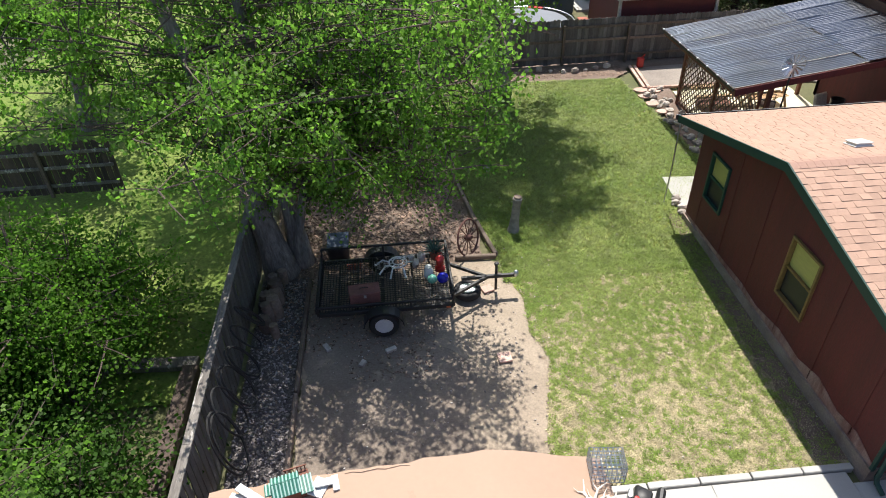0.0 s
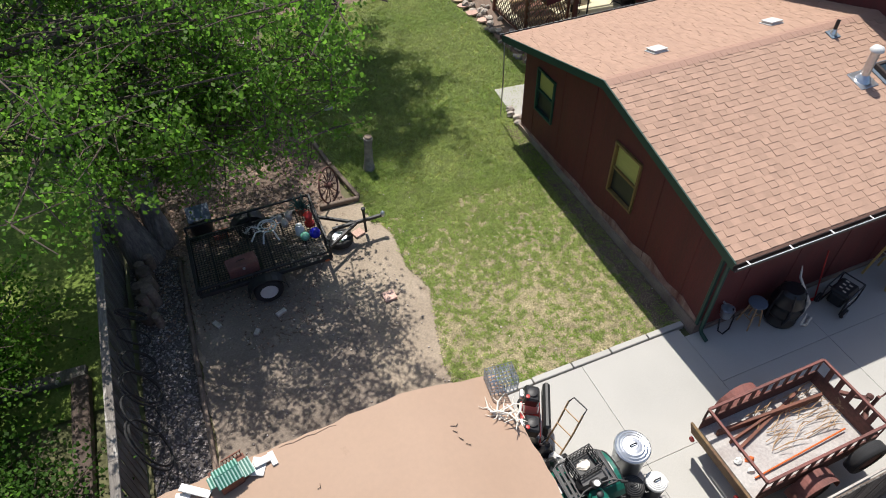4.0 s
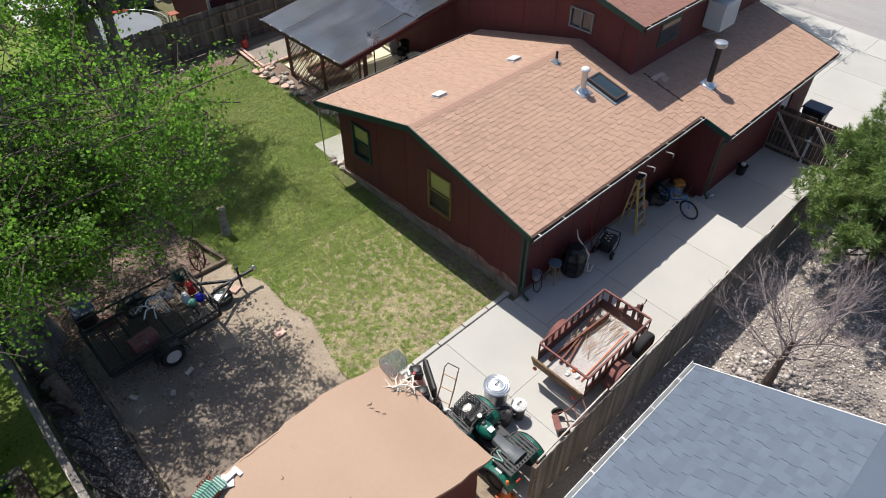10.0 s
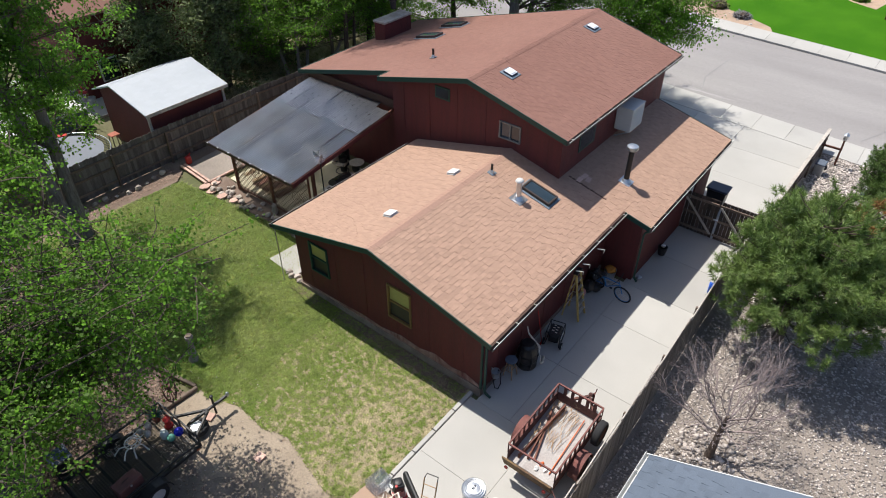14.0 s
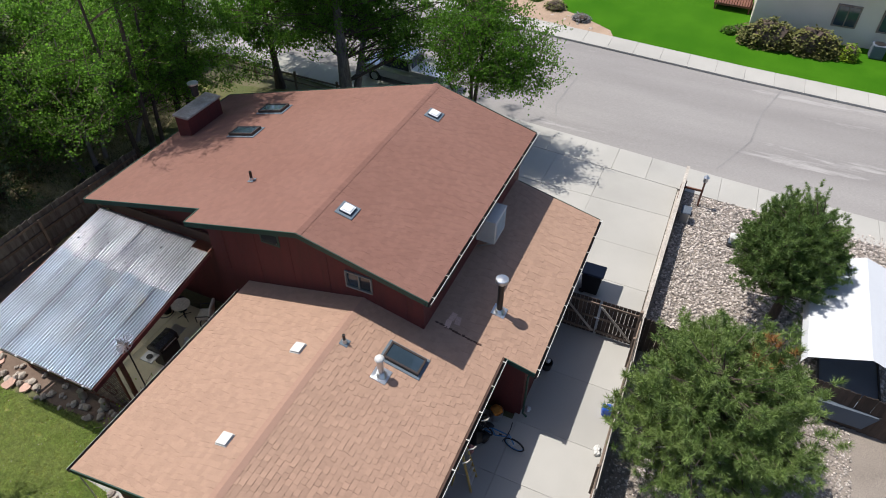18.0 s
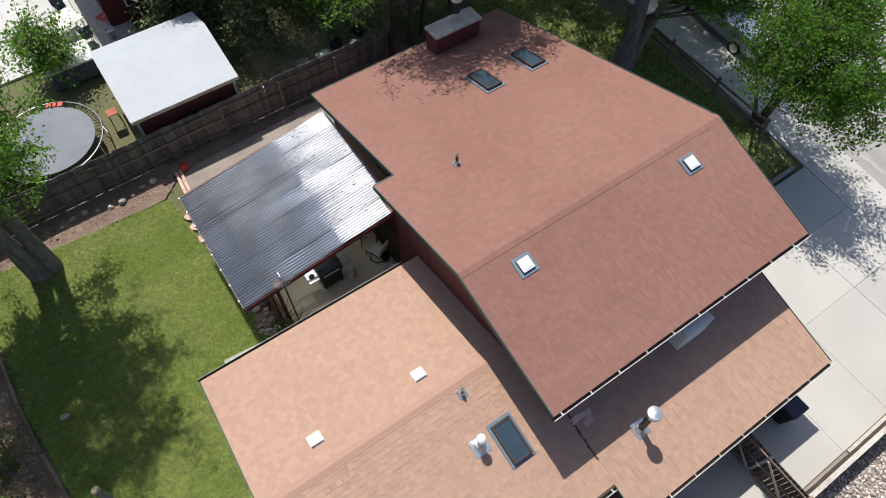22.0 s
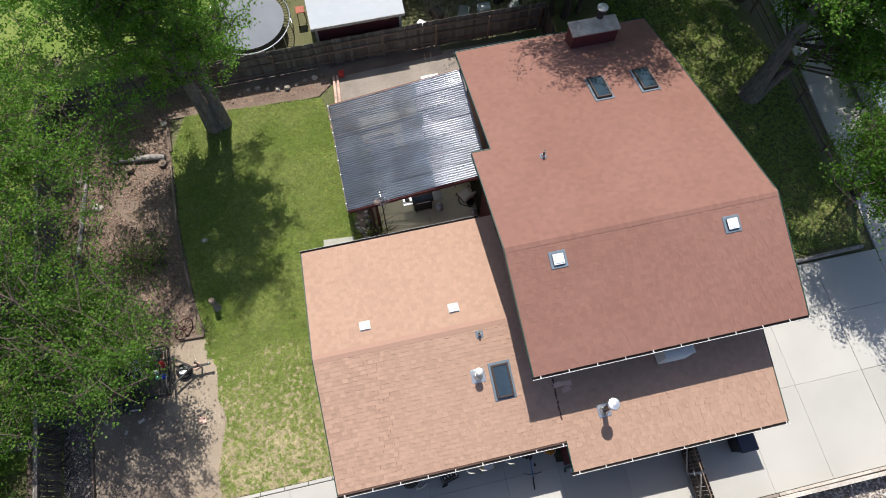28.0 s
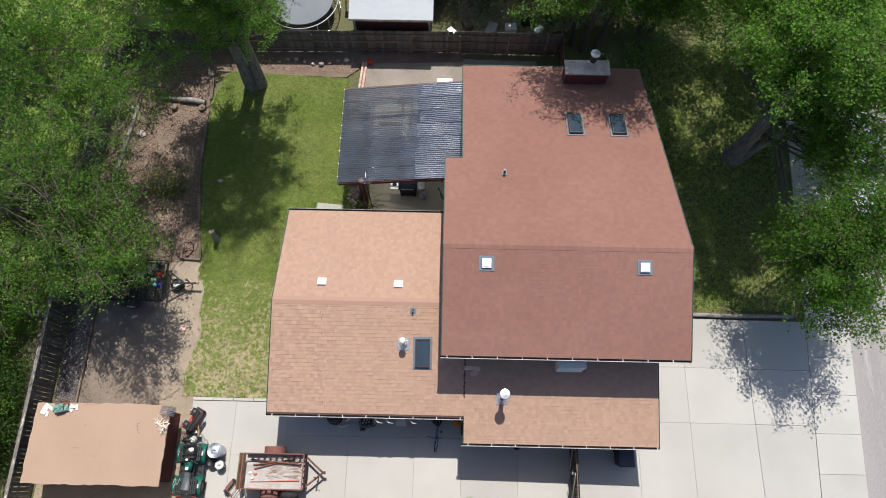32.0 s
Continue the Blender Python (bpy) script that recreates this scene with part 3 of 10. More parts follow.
sheet("mulch_bed", [(-3.0, 11.4), (0.4, 11.5), (1.85, 11.7), (1.9, 13.0), (1.5, 16.4), (1.45, 20.0), (1.5, 22.4), (-3.0, 22.4)], M_MULCH, -0.005, "brown bark mulch bed under the trees", "mulch", 0.5, 0.06, 6)
sheet("flower_bed", [(1.5, 21.65), (5.0, 21.45), (8.0, 21.4), (8.6, 21.9), (8.6, 22.6), (1.5, 22.6)], M_MULCH, 0.008, "mulched strip along the back fence", "mulch", 0.5, 0.04, 7)
sheet("gravel_strip", [(-3.1, 5.0), (-2.12, 5.0), (-2.1, 11.5), (-3.1, 11.5)], M_GRAVEL_SHADE, 0.0, "gravel strip beside the fence, tree shade put into its colour", "gravel", 0.5, 0.03, 8)
sheet("rock_bed", [(8.6, 13.0), (9.5, 13.0), (9.5, 20.3), (8.75, 20.3), (8.55, 17.0)], M_MULCH, 0.006, "rock-edged planting strip beside the patio", "mulch", 0.5, 0.05, 9)
sheet("back_walk", [(8.7, 20.4), (13.8, 20.2), (17.5, 20.2), (17.5, 22.6), (8.8, 22.6)], M_GRAVEL_BED, -0.01, "pale gritty walk behind the patio", "pavement", 1.0, 0.03)
sheet("fence_soil", [(-3.2, 22.2), (8.8, 22.2), (13.8, 22.4), (13.8, 23.3), (-3.2, 23.1)], M_MULCH, 0.004, "dark soil strip along the back fence", "soil", 1.0)
sheet("side_yard", [(18.0, 20.3), (22.0, 20.2), (22.0, 9.7), (28.7, 9.7), (28.9, 19.5), (27.5, 26.0), (18.0, 26.0)], M_LAWN_SHADE, 0.0, "front lawn under the trees, their shade put into its colour", "lawn", 1.0, 0.1, 10)
sheet("west_lawn", [(-14.0, 8.2), (-3.4, 8.2), (-3.4, 26.0), (-14.0, 26.0)], M_LAWN_WEST, -0.01, "neighbour's bright green lawn", "lawn", 1.0)
sheet("north_lawn", [(-3.0, 23.1), (4.3, 23.1), (4.3, 40.0), (-14.0, 40.0), (-14.0, 26.0), (-3.0, 26.0)], M_LAWN_WEST, -0.012, "neighbour's lawn behind the back fence", "lawn", 1.0)
sheet("north_yard", [(13.5, 23.1), (27.0, 26.2), (27.0, 42.0), (13.5, 42.0)], M_ROUGH, -0.012, "rough grass behind the back fence", "lawn", 1.0)
sheet("rock_yard", [(-3.0, -9.0), (18.0, -9.0), (18.0, 1.6), (-3.0, 1.6)], M_GRAVEL_BED, 0.0, "neighbour's tan gravel yard", "gravel", 1.0)
sheet("front_rock_yard", [(18.0, -9.0), (29.0, -9.0), (28.4, 1.7), (18.0, 1.7)], M_GRAVEL_BED, 0.0, "pale river rock front yard", "gravel", 1.0)

# driveway: poured slabs with open joints
def slab(poly, name="slab", parent=None, mat=None, lift=0.03):
    cx, cy = sum(p[0] for p in poly) / len(poly), sum(p[1] for p in poly) / len(poly)
    s = Shape()
    inner = []
    for x, y in poly:
        d = math.hypot(cx - x, cy - y)
        inner.append((x + (cx - x) / d * 0.01, y + (cy - y) / d * 0.01))
    n = len(poly)
    verts = [(x, y, level(x, y) + lift - 0.14) for x, y in poly] + [(x, y, level(x, y) + lift - 0.005) for x, y in poly] + [(x, y, level(x, y) + lift) for x, y in inner]
    faces = [(i, (i + 1) % n, n + (i + 1) % n, n + i) for i in range(n)] + [(n + i, n + (i + 1) % n, 2 * n + (i + 1) % n, 2 * n + i) for i in range(n)] + [tuple(range(2 * n, 3 * n))]
    s.add(verts, faces)
    return part(name, s, mat or M_CONCRETE, parent)


driveway = thing("driveway", (0, 0, 0), "pale concrete driveway poured in jointed slabs", "driveway", kind="structure")
def slab_rows(parent, xs, ys, mat=None):
    for i in range(len(xs) - 1):
        for j in range(len(ys) - 1):
            g = 0.003
            slab([(xs[i] + g, ys[j] + g), (xs[i + 1] - g, ys[j] + g), (xs[i + 1] - g, ys[j + 1] - g), (xs[i] + g, ys[j + 1] - g)], "slab", parent, mat)


slab_rows(driveway, [2.72, 4.55, 6.75], [1.62, 3.45, 5.55])
slab_rows(driveway, [6.75, 9.3, 12.0, 13.9], [1.62, 4.25, 5.35])
slab_rows(driveway, [13.9, 16.2, 18.3], [1.62, 4.4])
slab_rows(driveway, [18.3, 21.2], [1.72, 4.6])
slab_rows(driveway, [21.2, 23.45, 26.2], [1.72, 5.1, 7.4, 9.55])
for y0, y1 in ((1.72, 5.1), (5.1, 7.4), (7.4, 9.55)):
    slab([(26.21, y0 + 0.006), (28.35 + 0.07 * y0, y0 + 0.006), (28.35 + 0.07 * y1, y1 - 0.006), (26.21, y1 - 0.006)], "slab", driveway)
sidewalk = thing("sidewalk", (0, 0, 0), "concrete pavement and rolled kerb along the street", "pavement", kind="structure")
for k in range(-9, 24):
    y0, y1 = k * 1.6, k * 1.6 + 1.59
    slab([(28.37 + 0.07 * y0, y0), (street_x(y0), y0), (street_x(y1), y1), (28.37 + 0.07 * y1, y1)], "slab", sidewalk, lift=0.035)
    slab([(street_x(y0) + 10.35, y0), (street_x(y0) + 12.1, y0), (street_x(y1) + 12.1, y1), (street_x(y1) + 10.35, y1)], "slab", sidewalk, lift=0.035)
sheet("road", [(street_x(-30) + 0.02, -30), (street_x(-30) + 10.33, -30), (street_x(60) + 10.33, 60), (street_x(60) + 0.02, 60)], M_ASPHALT, -0.085, "sun-bleached grey asphalt street with tyre marks", "road", 2.0)
for poly in ([(31.0, 0.3), (31.1, 0.32), (34.2, -0.9), (37.4, -1.2), (41.0, -2.2), (41.0, -2.29), (37.4, -1.29), (34.2, -0.99)], [(31.2, 8.2), (33.5, 8.9), (37.0, 8.7), (37.0, 8.62), (33.5, 8.8)]):
    sheet("tar_seam", poly, M_TAR, -0.075, "worn tar seam across the street", "road seam", 2.0)
sheet("far_lawn", [(street_x(-30) + 12.1, -30), (75, -30), (75, 15.0), (50.0, 13.2), (47.4, 12.7), (45.5, 11.7), (44.9, 10.3), (43.8, 8.4), (street_x(8) + 12.1, 8.0)], M_LAWN_RICH, 0.01, "bright watered lawn across the street", "lawn", 2.0)
sheet("far_bed", [(street_x(8) + 12.1, 8.0), (43.8, 8.4), (44.9, 10.3), (45.5, 11.7), (47.4, 12.7), (50.0, 13.2), (75, 15.0), (75, 50), (street_x(50) + 12.1, 50)], M_FAR_GRAVEL, 0.012, "pink gravel bed with shrubs", "gravel", 2.0)
sheet("far_bed", [(52.3, 3.7), (53.0, 5.4), (54.6, 7.2), (58.0, 8.4), (62.0, 8.6), (62.0, 4.8), (54.0, 3.4)], M_FAR_GRAVEL, 0.016, "pink gravel bed beside the porch path", "gravel", 2.0)
sheet("far_path", [(52.6, 2.6), (54.0, 3.4), (62.0, 4.8), (62.0, 3.4), (54.2, 2.2)], M_CONCRETE, 0.02, "pale concrete path to the porch", "path", 2.0)
# ---- house ----
RIDGE_LOW, RIDGE_TOP, PITCH = (8.97, 3.70), (10.55, 5.88), 0.25


def low_s(y):
    return RIDGE_LOW[1] - PITCH * (RIDGE_LOW[0] - y)


def low_n(y):
    return RIDGE_LOW[1] - PITCH * (y - RIDGE_LOW[0])


def top_s(y):
    return RIDGE_TOP[1] - PITCH * (RIDGE_TOP[0] - y)


def top_n(y):
    return RIDGE_TOP[1] - PITCH * (y - RIDGE_TOP[0])


def roof_deck(name, poly, zf, parent, thick=0.09):
    """A roof plane of even thickness over a plan outline."""
    n = len(poly)
    s = Shape()
    s.add([(x, y, zf(y) - thick) for x, y in poly] + [(x, y, zf(y)) for x, y in poly], [tuple(range(n))[::-1], tuple(range(n, 2 * n))] + [(i, (i + 1) % n, n + (i + 1) % n, n + i) for i in range(n)])
    return part(name, s, M_DECKING, parent)


def inside(poly, x, y):
    hit = False
    for i, (x0, y0) in enumerate(poly):
        x1, y1 = poly[i - 1]
        if (y0 > y) != (y1 > y) and x < (x1 - x0) * (y - y0) / (y1 - y0) + x0:
            hit = not hit
    return hit


def span(poly, y):
    xs = []
    for i, (x0, y0) in enumerate(poly):
        x1, y1 = poly[i - 1]
        if (y0 > y) != (y1 > y):
            xs.append((x1 - x0) * (y - y0) / (y1 - y0) + x0)
    return (min(xs), max(xs)) if len(xs) > 1 else None


TILES = []


def shingle_courses(poly, zf, y_eave, y_ridge, run=0.142, wide=0.25, seed=0, tilt=1.0):
    """Tab outlines for every course from eave to ridge: x0, x1, low y, high y."""
    rng = random.Random(seed)
    way = 1 if y_ridge > y_eave else -1
    step = run / math.sqrt(1 + PITCH * PITCH)
    n = int(abs(y_ridge - y_eave) / step)
    out = []
    for c in range(n + 1):
        ya, yb = y_eave + way * step * c, y_eave + way * step * (c + 1.25)
        if way * (y_ridge - yb) < 0:
            yb = y_ridge
        s = span(poly, ya + way * 0.02)
        if not s:
            continue
        x = s[0]
        first = rng.uniform(0.3, 1.0)
        tooth = c % 2 if seed < 3 else rng.randrange(2)
        while x < s[1] - 0.02:
            w = wide * (first if x == s[0] else rng.choice((0.85, 0.95, 1.0, 1.0, 1.1)))
            out.append((x, min(x + w, s[1]), ya, yb, tilt * rng.choice((0.0075, 0.009, 0.0105) if tooth else (0.001, 0.002, 0.003))))
            x += w
            tooth = not tooth if rng.random() < 0.88 else tooth
    return out


def shingle_shape(s, tab, zf, proud=0.014, g=0.0015):
    x0, x1, ya, yb, lift = tab
    za, zb = zf(ya), zf(yb)
    t = proud + lift
    s.add([(x0 + g, ya, za + 0.001), (x1 - g, ya, za + 0.001), (x1 - g, ya, za + t), (x0 + g, ya, za + t), (x1 - g, yb, zb + 0.003), (x0 + g, yb, zb + 0.003)],
          [(0, 1, 2, 3), (3, 2, 4, 5), (0, 3, 5), (1, 4, 2), (0, 5, 4, 1)] if yb > ya else [(1, 0, 3, 2), (2, 3, 5, 4), (0, 5, 3), (1, 2, 4), (0, 1, 4, 5)])


def shingles(poly, zf, y_eave, y_ridge, mat, parent, name, seed, run=0.142, wide=0.15, near=None, proud=0.006, tilt=1.0, gap=0.0015):
    s = Shape()
    for tab in shingle_courses(poly, zf, y_eave, y_ridge, run, wide, seed, tilt):
        if near and near[0] < tab[0] < near[1] and near[2] < tab[2] < near[3]:
            TILES.append((tab, zf, M_SHINGLE_TILE, parent))
        else:
            shingle_shape(s, tab, zf, proud, gap)
    return tagged(part(name, s, mat, parent), kind="stuff")


house = thing("house", (0, 0, 0), "dark red stained split-level house with shingled gable roofs", "house", kind="structure")

LOW_S = [(6.55, 4.84), (13.93, 4.84), (13.93, 3.93), (21.2, 3.93), (21.2, 7.0), (13.55, 7.0), (13.55, 8.97), (6.55, 8.97)]
LOW_N = [(6.55, 8.97), (13.55, 8.97), (13.55, 13.12), (6.55, 13.12)]
TOP_S = [(13.05, 6.73), (21.8, 6.73), (21.95, 10.55), (13.05, 10.55)]
TOP_N = [(13.05, 10.55), (21.95, 10.55), (21.45, 19.80), (13.72, 19.80), (13.72, 14.55), (13.05, 14.55)]
roof_low = tagged(roof_deck("lower_roof", LOW_S, low_s, house), "sunlit tan asphalt shingle roof")
roof_top = tagged(roof_deck("upper_roof", TOP_S, top_s, house), "brick-red asphalt shingle roof")
roof_deck("roof_deck", LOW_N, low_n, roof_low)
roof_deck("roof_deck", TOP_N, top_n, roof_top)
shingles(LOW_S, low_s, 3.93, 8.97, M_SHINGLE, roof_low, "shingle_field", 1, near=(6.5, 8.6, 4.7, 8.9), proud=0.005, gap=0.0008, wide=0.165, tilt=1.15)
shingles(LOW_N, low_n, 13.12, 8.97, M_SHINGLE, roof_low, "shingle_field", 2, proud=0.005, tilt=0.9, gap=0.001, wide=0.15)
shingles(TOP_S, top_s, 6.73, 10.55, M_SHINGLE_TOP, roof_top, "shingle_field", 3, proud=0.003, tilt=0.6, gap=0.001, wide=0.15)
shingles(TOP_N, top_n, 19.80, 10.55, M_SHINGLE_TOP, roof_top, "shingle_field", 4, proud=0.002, tilt=0.35, gap=0.0, wide=0.18)


def ridge_caps(x0, x1, y, z, mat, parent):
    s = Shape()
    x = x0
    while x < x1:
        e = min(x + 0.21, x1)
        s.add([(x, y - 0.15, z - 0.036 + 0.016), (x, y, z + 0.02), (x, y + 0.15, z - 0.036 + 0.016), (e, y - 0.15, z - 0.036 + 0.011), (e, y, z + 0.015), (e, y + 0.15, z - 0.036 + 0.011)],
              [(0, 3, 4, 1), (1, 4, 5, 2), (0, 1, 2), (5, 4, 3)])
        x += 0.14
    return tagged(part("ridge_cap", s, mat, parent), kind="stuff")


M_CAPTAN = material("tan_ridge_cap", (0.35, 0.215, 0.16), (0.32, 0.195, 0.145), 0.9, fine=90, speck=0.12)
ridge_caps(6.55, 13.5, 8.97, 3.70, M_CAPTAN, roof_low)
ridge_caps(13.05, 21.95, 10.55, 5.88, M_SHINGLE_TOP, roof_top)


def fascia(a, b, za, zb, parent, w=0.028, h=0.17, mat=None):
    """A board hung from a roof edge between two plan points."""
    a, b = Vector((*a, za - h / 2 + 0.02)), Vector((*b, zb - h / 2 + 0.02))
    s = Shape()
    d = (b - a).normalized()
    n = Vector((-d.y, d.x, 0)).normalized() * w / 2
    up = Vector((0, 0, h / 2))
    s.add([a - n - up, a + n - up, a + n + up, a - n + up, b - n - up, b + n - up, b + n + up, b - n + up], [(0, 3, 2, 1), (4, 5, 6, 7), (0, 1, 5, 4), (1, 2, 6, 5), (2, 3, 7, 6), (3, 0, 4, 7)])
    return part("fascia", s, mat or M_TRIM, parent)


e = 0.016
fascia((6.55 - e, 4.84), (6.55 - e, 8.97), low_s(4.84), 3.70, roof_low)
fascia((6.55 - e, 8.97), (6.55 - e, 13.12), 3.70, low_n(13.12), roof_low)
fascia((21.2 + e, 3.93), (21.2 + e, 7.0), low_s(3.93), low_s(7.0), roof_low)
fascia((13.93 - e, 3.93), (13.93 - e, 4.83), low_s(3.93), low_s(4.83), roof_low)
fascia((13.05 - e, 6.73), (13.05 - e, 10.55), top_s(6.73), 5.88, roof_top)
fascia((13.05 - e, 10.55), (13.05 - e, 14.55), 5.88, top_n(14.55), roof_top)
fascia((13.05, 14.55 + e), (13.72, 14.55 + e), top_n(14.55), top_n(14.55), roof_top)
fascia((13.72 - e, 14.57), (13.72 - e, 19.80), top_n(14.57), top_n(19.8), roof_top)
fascia((21.8 + e, 6.73), (21.95 + e, 10.55), top_s(6.73), 5.88, roof_top)
fascia((21.95 + e, 10.55), (21.45 + e, 19.80), 5.88, top_n(19.8), roof_top)
fascia((13.72, 19.80 + e), (21.45, 19.80 + e), top_n(19.8), top_n(19.8), roof_top)


def gutter(x0, x1, y, z, parent, side=-1, mat=None, straps=True):
    """A half-round trough under an eave with a bright lip and hangers."""
    s = Shape()
    prof = [(0.0, 0.0), (0.0, -0.10), (0.03, -0.125), (0.085, -0.125), (0.115, -0.09), (0.12, 0.0), (0.112, 0.0), (0.107, -0.085), (0.08, -0.115), (0.035, -0.115), (0.01, -0.09), (0.01, 0.0)]
    prof = [(a * 0.76, b * 0.85) for a, b in prof]
    n = len(prof)
    s.add([(x0, y + side * a, z + b) for a, b in prof] + [(x1, y + side * a, z + b) for a, b in prof], [(i, (i + 1) % n, n + (i + 1) % n, n + i) for i in range(n)])
    g = part("gutter", s, mat or M_GUTTER, parent)
    if not straps:
        return
    s = Shape()
    s.tube([(x0, y + side * 0.09, z + 0.002), (x1, y + side * 0.09, z + 0.002)], 0.009, 6)
    x = x0 + 0.25
    while x < x1:
        s.box((x, y + side * 0.045, z + 0.005), (0.03, 0.09, 0.006))
        x += 0.88
    part("gutter_lip", s, M_WHITE, g, "white gutter lip and hanger straps")


gutter(6.5, 13.9, 4.84, low_s(4.84) - 0.005, roof_low)
gutter(13.85, 21.25, 3.93, low_s(3.93) - 0.005, roof_low)
gutter(6.5, 13.05, 13.12, low_n(13.12) - 0.005, roof_low, 1, None, False)
part("gutter_lip", Shape().tube([(6.5, 13.21, low_n(13.12) - 0.004), (13.05, 13.21, low_n(13.12) - 0.004)], 0.005, 6), M_WHITE, roof_low)
gutter(13.0, 21.85, 6.73, top_s(6.73) - 0.005, roof_top)


def wall(name, poly, a, b, plane, parent, mat=None):
    s = Shape()
    s.prism(poly, a, b, plane)
    return part(name, s, mat or M_SIDING, parent)


def grooves(parent, x0, x1, fixed, zlo, ztop, plane, out):
    """Vertical battens at the plywood seams."""
    s = Shape()
    v = x0 + 0.61
    while v < x1:
        z1 = ztop(v)
        c = (v, fixed + out * 0.006, (zlo + z1) / 2) if plane == "y" else (fixed + out * 0.006, v, (zlo + z1) / 2)
        d = (0.035, 0.012, z1 - zlo) if plane == "y" else (0.012, 0.035, z1 - zlo)
        s.box(c, d, 0.003)
        v += 1.22
    return part("battens", s, M_SIDING, parent)


s = Shape()
_rng = random.Random(21)
_y = 5.55
while _y < 6.95:
    _d = _rng.uniform(0.05, 0.12)
    s.box((13.93 + _rng.uniform(-0.012, 0.012), _y + _d / 2, low_s(_y) + 0.018), (_rng.uniform(0.03, 0.07), _d, 0.03), 0.004)
    _y += _d + 0.004
part("step_flashing", s, M_DECKING, roof_low, "dark ragged tar line where the two roofs meet")
# lower wing walls with real openings in the gable wall
G = 6.98
WINS = [(7.88, 8.72, 1.10, 2.33), (11.23, 12.00, 1.18, 2.28)]
def gable_wall():
    s = Shape()
    def top(y):
        return (low_s(y) if y < 8.97 else low_n(y)) - 0.1
    for y0, y1, w in ((5.4, 7.88, None), (7.88, 8.72, WINS[0]), (8.72, 8.97, None), (8.97, 11.23, None), (11.23, 12.0, WINS[1]), (12.0, 12.66, None)):
        if w:
            s.prism([(y0, 0.28), (y1, 0.28), (y1, w[2]), (y0, w[2])], G, G + 0.16, "x")
            s.prism([(y0, w[3]), (y1, w[3]), (y1, top(y1)), (y0, top(y0))], G, G + 0.16, "x")
        else:
            s.prism([(y0, 0.28), (y1, 0.28), (y1, top(y1)), (y0, top(y0))], G, G + 0.16, "x")
    return part("gable_wall", s, M_SIDING, house, "dark red plywood siding, sun-faded near the ground")


gable_wall()
grooves(house, 5.4, 12.6, G, 0.3, lambda y: 1.05 if 7.8 < y < 8.9 or 11.2 < y < 12.2 else (low_s(y) if y < 8.97 else low_n(y)) - 0.12, "x", -1)
s = Shape()
s.prism([(5.41, 0.282), (12.65, 0.272), (12.65, 0.33), (11.0, 0.36), (9.8, 0.42), (9.1, 0.36), (8.3, 0.5), (7.6, 0.43), (7.0, 0.58), (6.4, 0.44), (5.9, 0.52), (5.41, 0.36)], G - 0.012, G - 0.002, "x")
part("faded_skirt", s, M_SIDING_WORN, house, "bleached lower siding")
wall("foundation", [(5.36, -0.3), (12.7, -0.3), (12.7, 0.27), (5.36, 0.28)], G - 0.05, G + 0.2, "x", house, M_FOUNDATION)
wall("foundation", [(7.18, -0.3), (14.15, -0.3), (14.15, 0.1), (7.18, 0.1)], 5.36, 5.5, "y", house, M_FOUNDATION)
wall("south_wall", [(7.14, 0.1), (14.15, 0.1), (14.15, low_s(5.4) - 0.1), (7.14, low_s(5.4) - 0.1)], 5.4, 5.54, "y", house)
grooves(house, 7.2, 14.1, 5.4, 0.1, lambda x: low_s(5.4) - 0.12, "y", -1)
wall("north_wall", [(7.14, 0.0), (13.5, 0.0), (13.5, low_n(12.6) - 0.1), (7.14, low_n(12.6) - 0.1)], 12.5, 12.66, "y", house)
# garage walls under the long lower roof
wall("garage_side_wall", [(4.4, -0.1), (5.4, -0.1), (5.4, low_s(5.4) - 0.1), (4.4, low_s(4.4) - 0.1)], 14.15, 14.3, "x", house)
DOOR = (18.35, 19.25)
wall("garage_wall", [(14.15, -0.2), (DOOR[0], -0.2), (DOOR[0], low_s(4.4) - 0.1), (14.15, low_s(4.4) - 0.1)], 4.25, 4.4, "y", house)
wall("garage_wall", [(DOOR[1], -0.4), (20.8, -0.4), (20.8, low_s(4.4) - 0.1), (DOOR[1], low_s(4.4) - 0.1)], 4.25, 4.4, "y", house)
wall("garage_wall", [(DOOR[0], 1.93), (DOOR[1], 1.93), (DOOR[1], low_s(4.4) - 0.1), (DOOR[0], low_s(4.4) - 0.1)], 4.25, 4.4, "y", house)
side_door = thing("side_door", (0, 0, 0), "white panelled garage side door, closed", "door", kind="structure")
s = Shape()
s.box((18.8, 4.33, 0.9), (0.88, 0.045, 2.04), 0.004)
for cx in (18.6, 19.0):
    for cz, h in ((0.45, 0.7), (1.35, 0.8)):
        s.box((cx, 4.305, cz), (0.28, 0.02, h), 0.008)
leaf = part("door_leaf", s, M_WHITE, side_door)
part("door_knob", Shape().lathe([(0.012, 0), (0.03, 0.03), (0.03, 0.05), (0.01, 0.06)], (19.13, 4.29, 0.85), 10, "y"), M_STEEL, leaf, smooth=True)
wall("front_wall", [(4.4, -0.6), (7.1, -0.6), (7.1, low_s(7.0) - 0.1), (4.4, low_s(4.4) - 0.1)], 20.65, 20.8, "x", house)
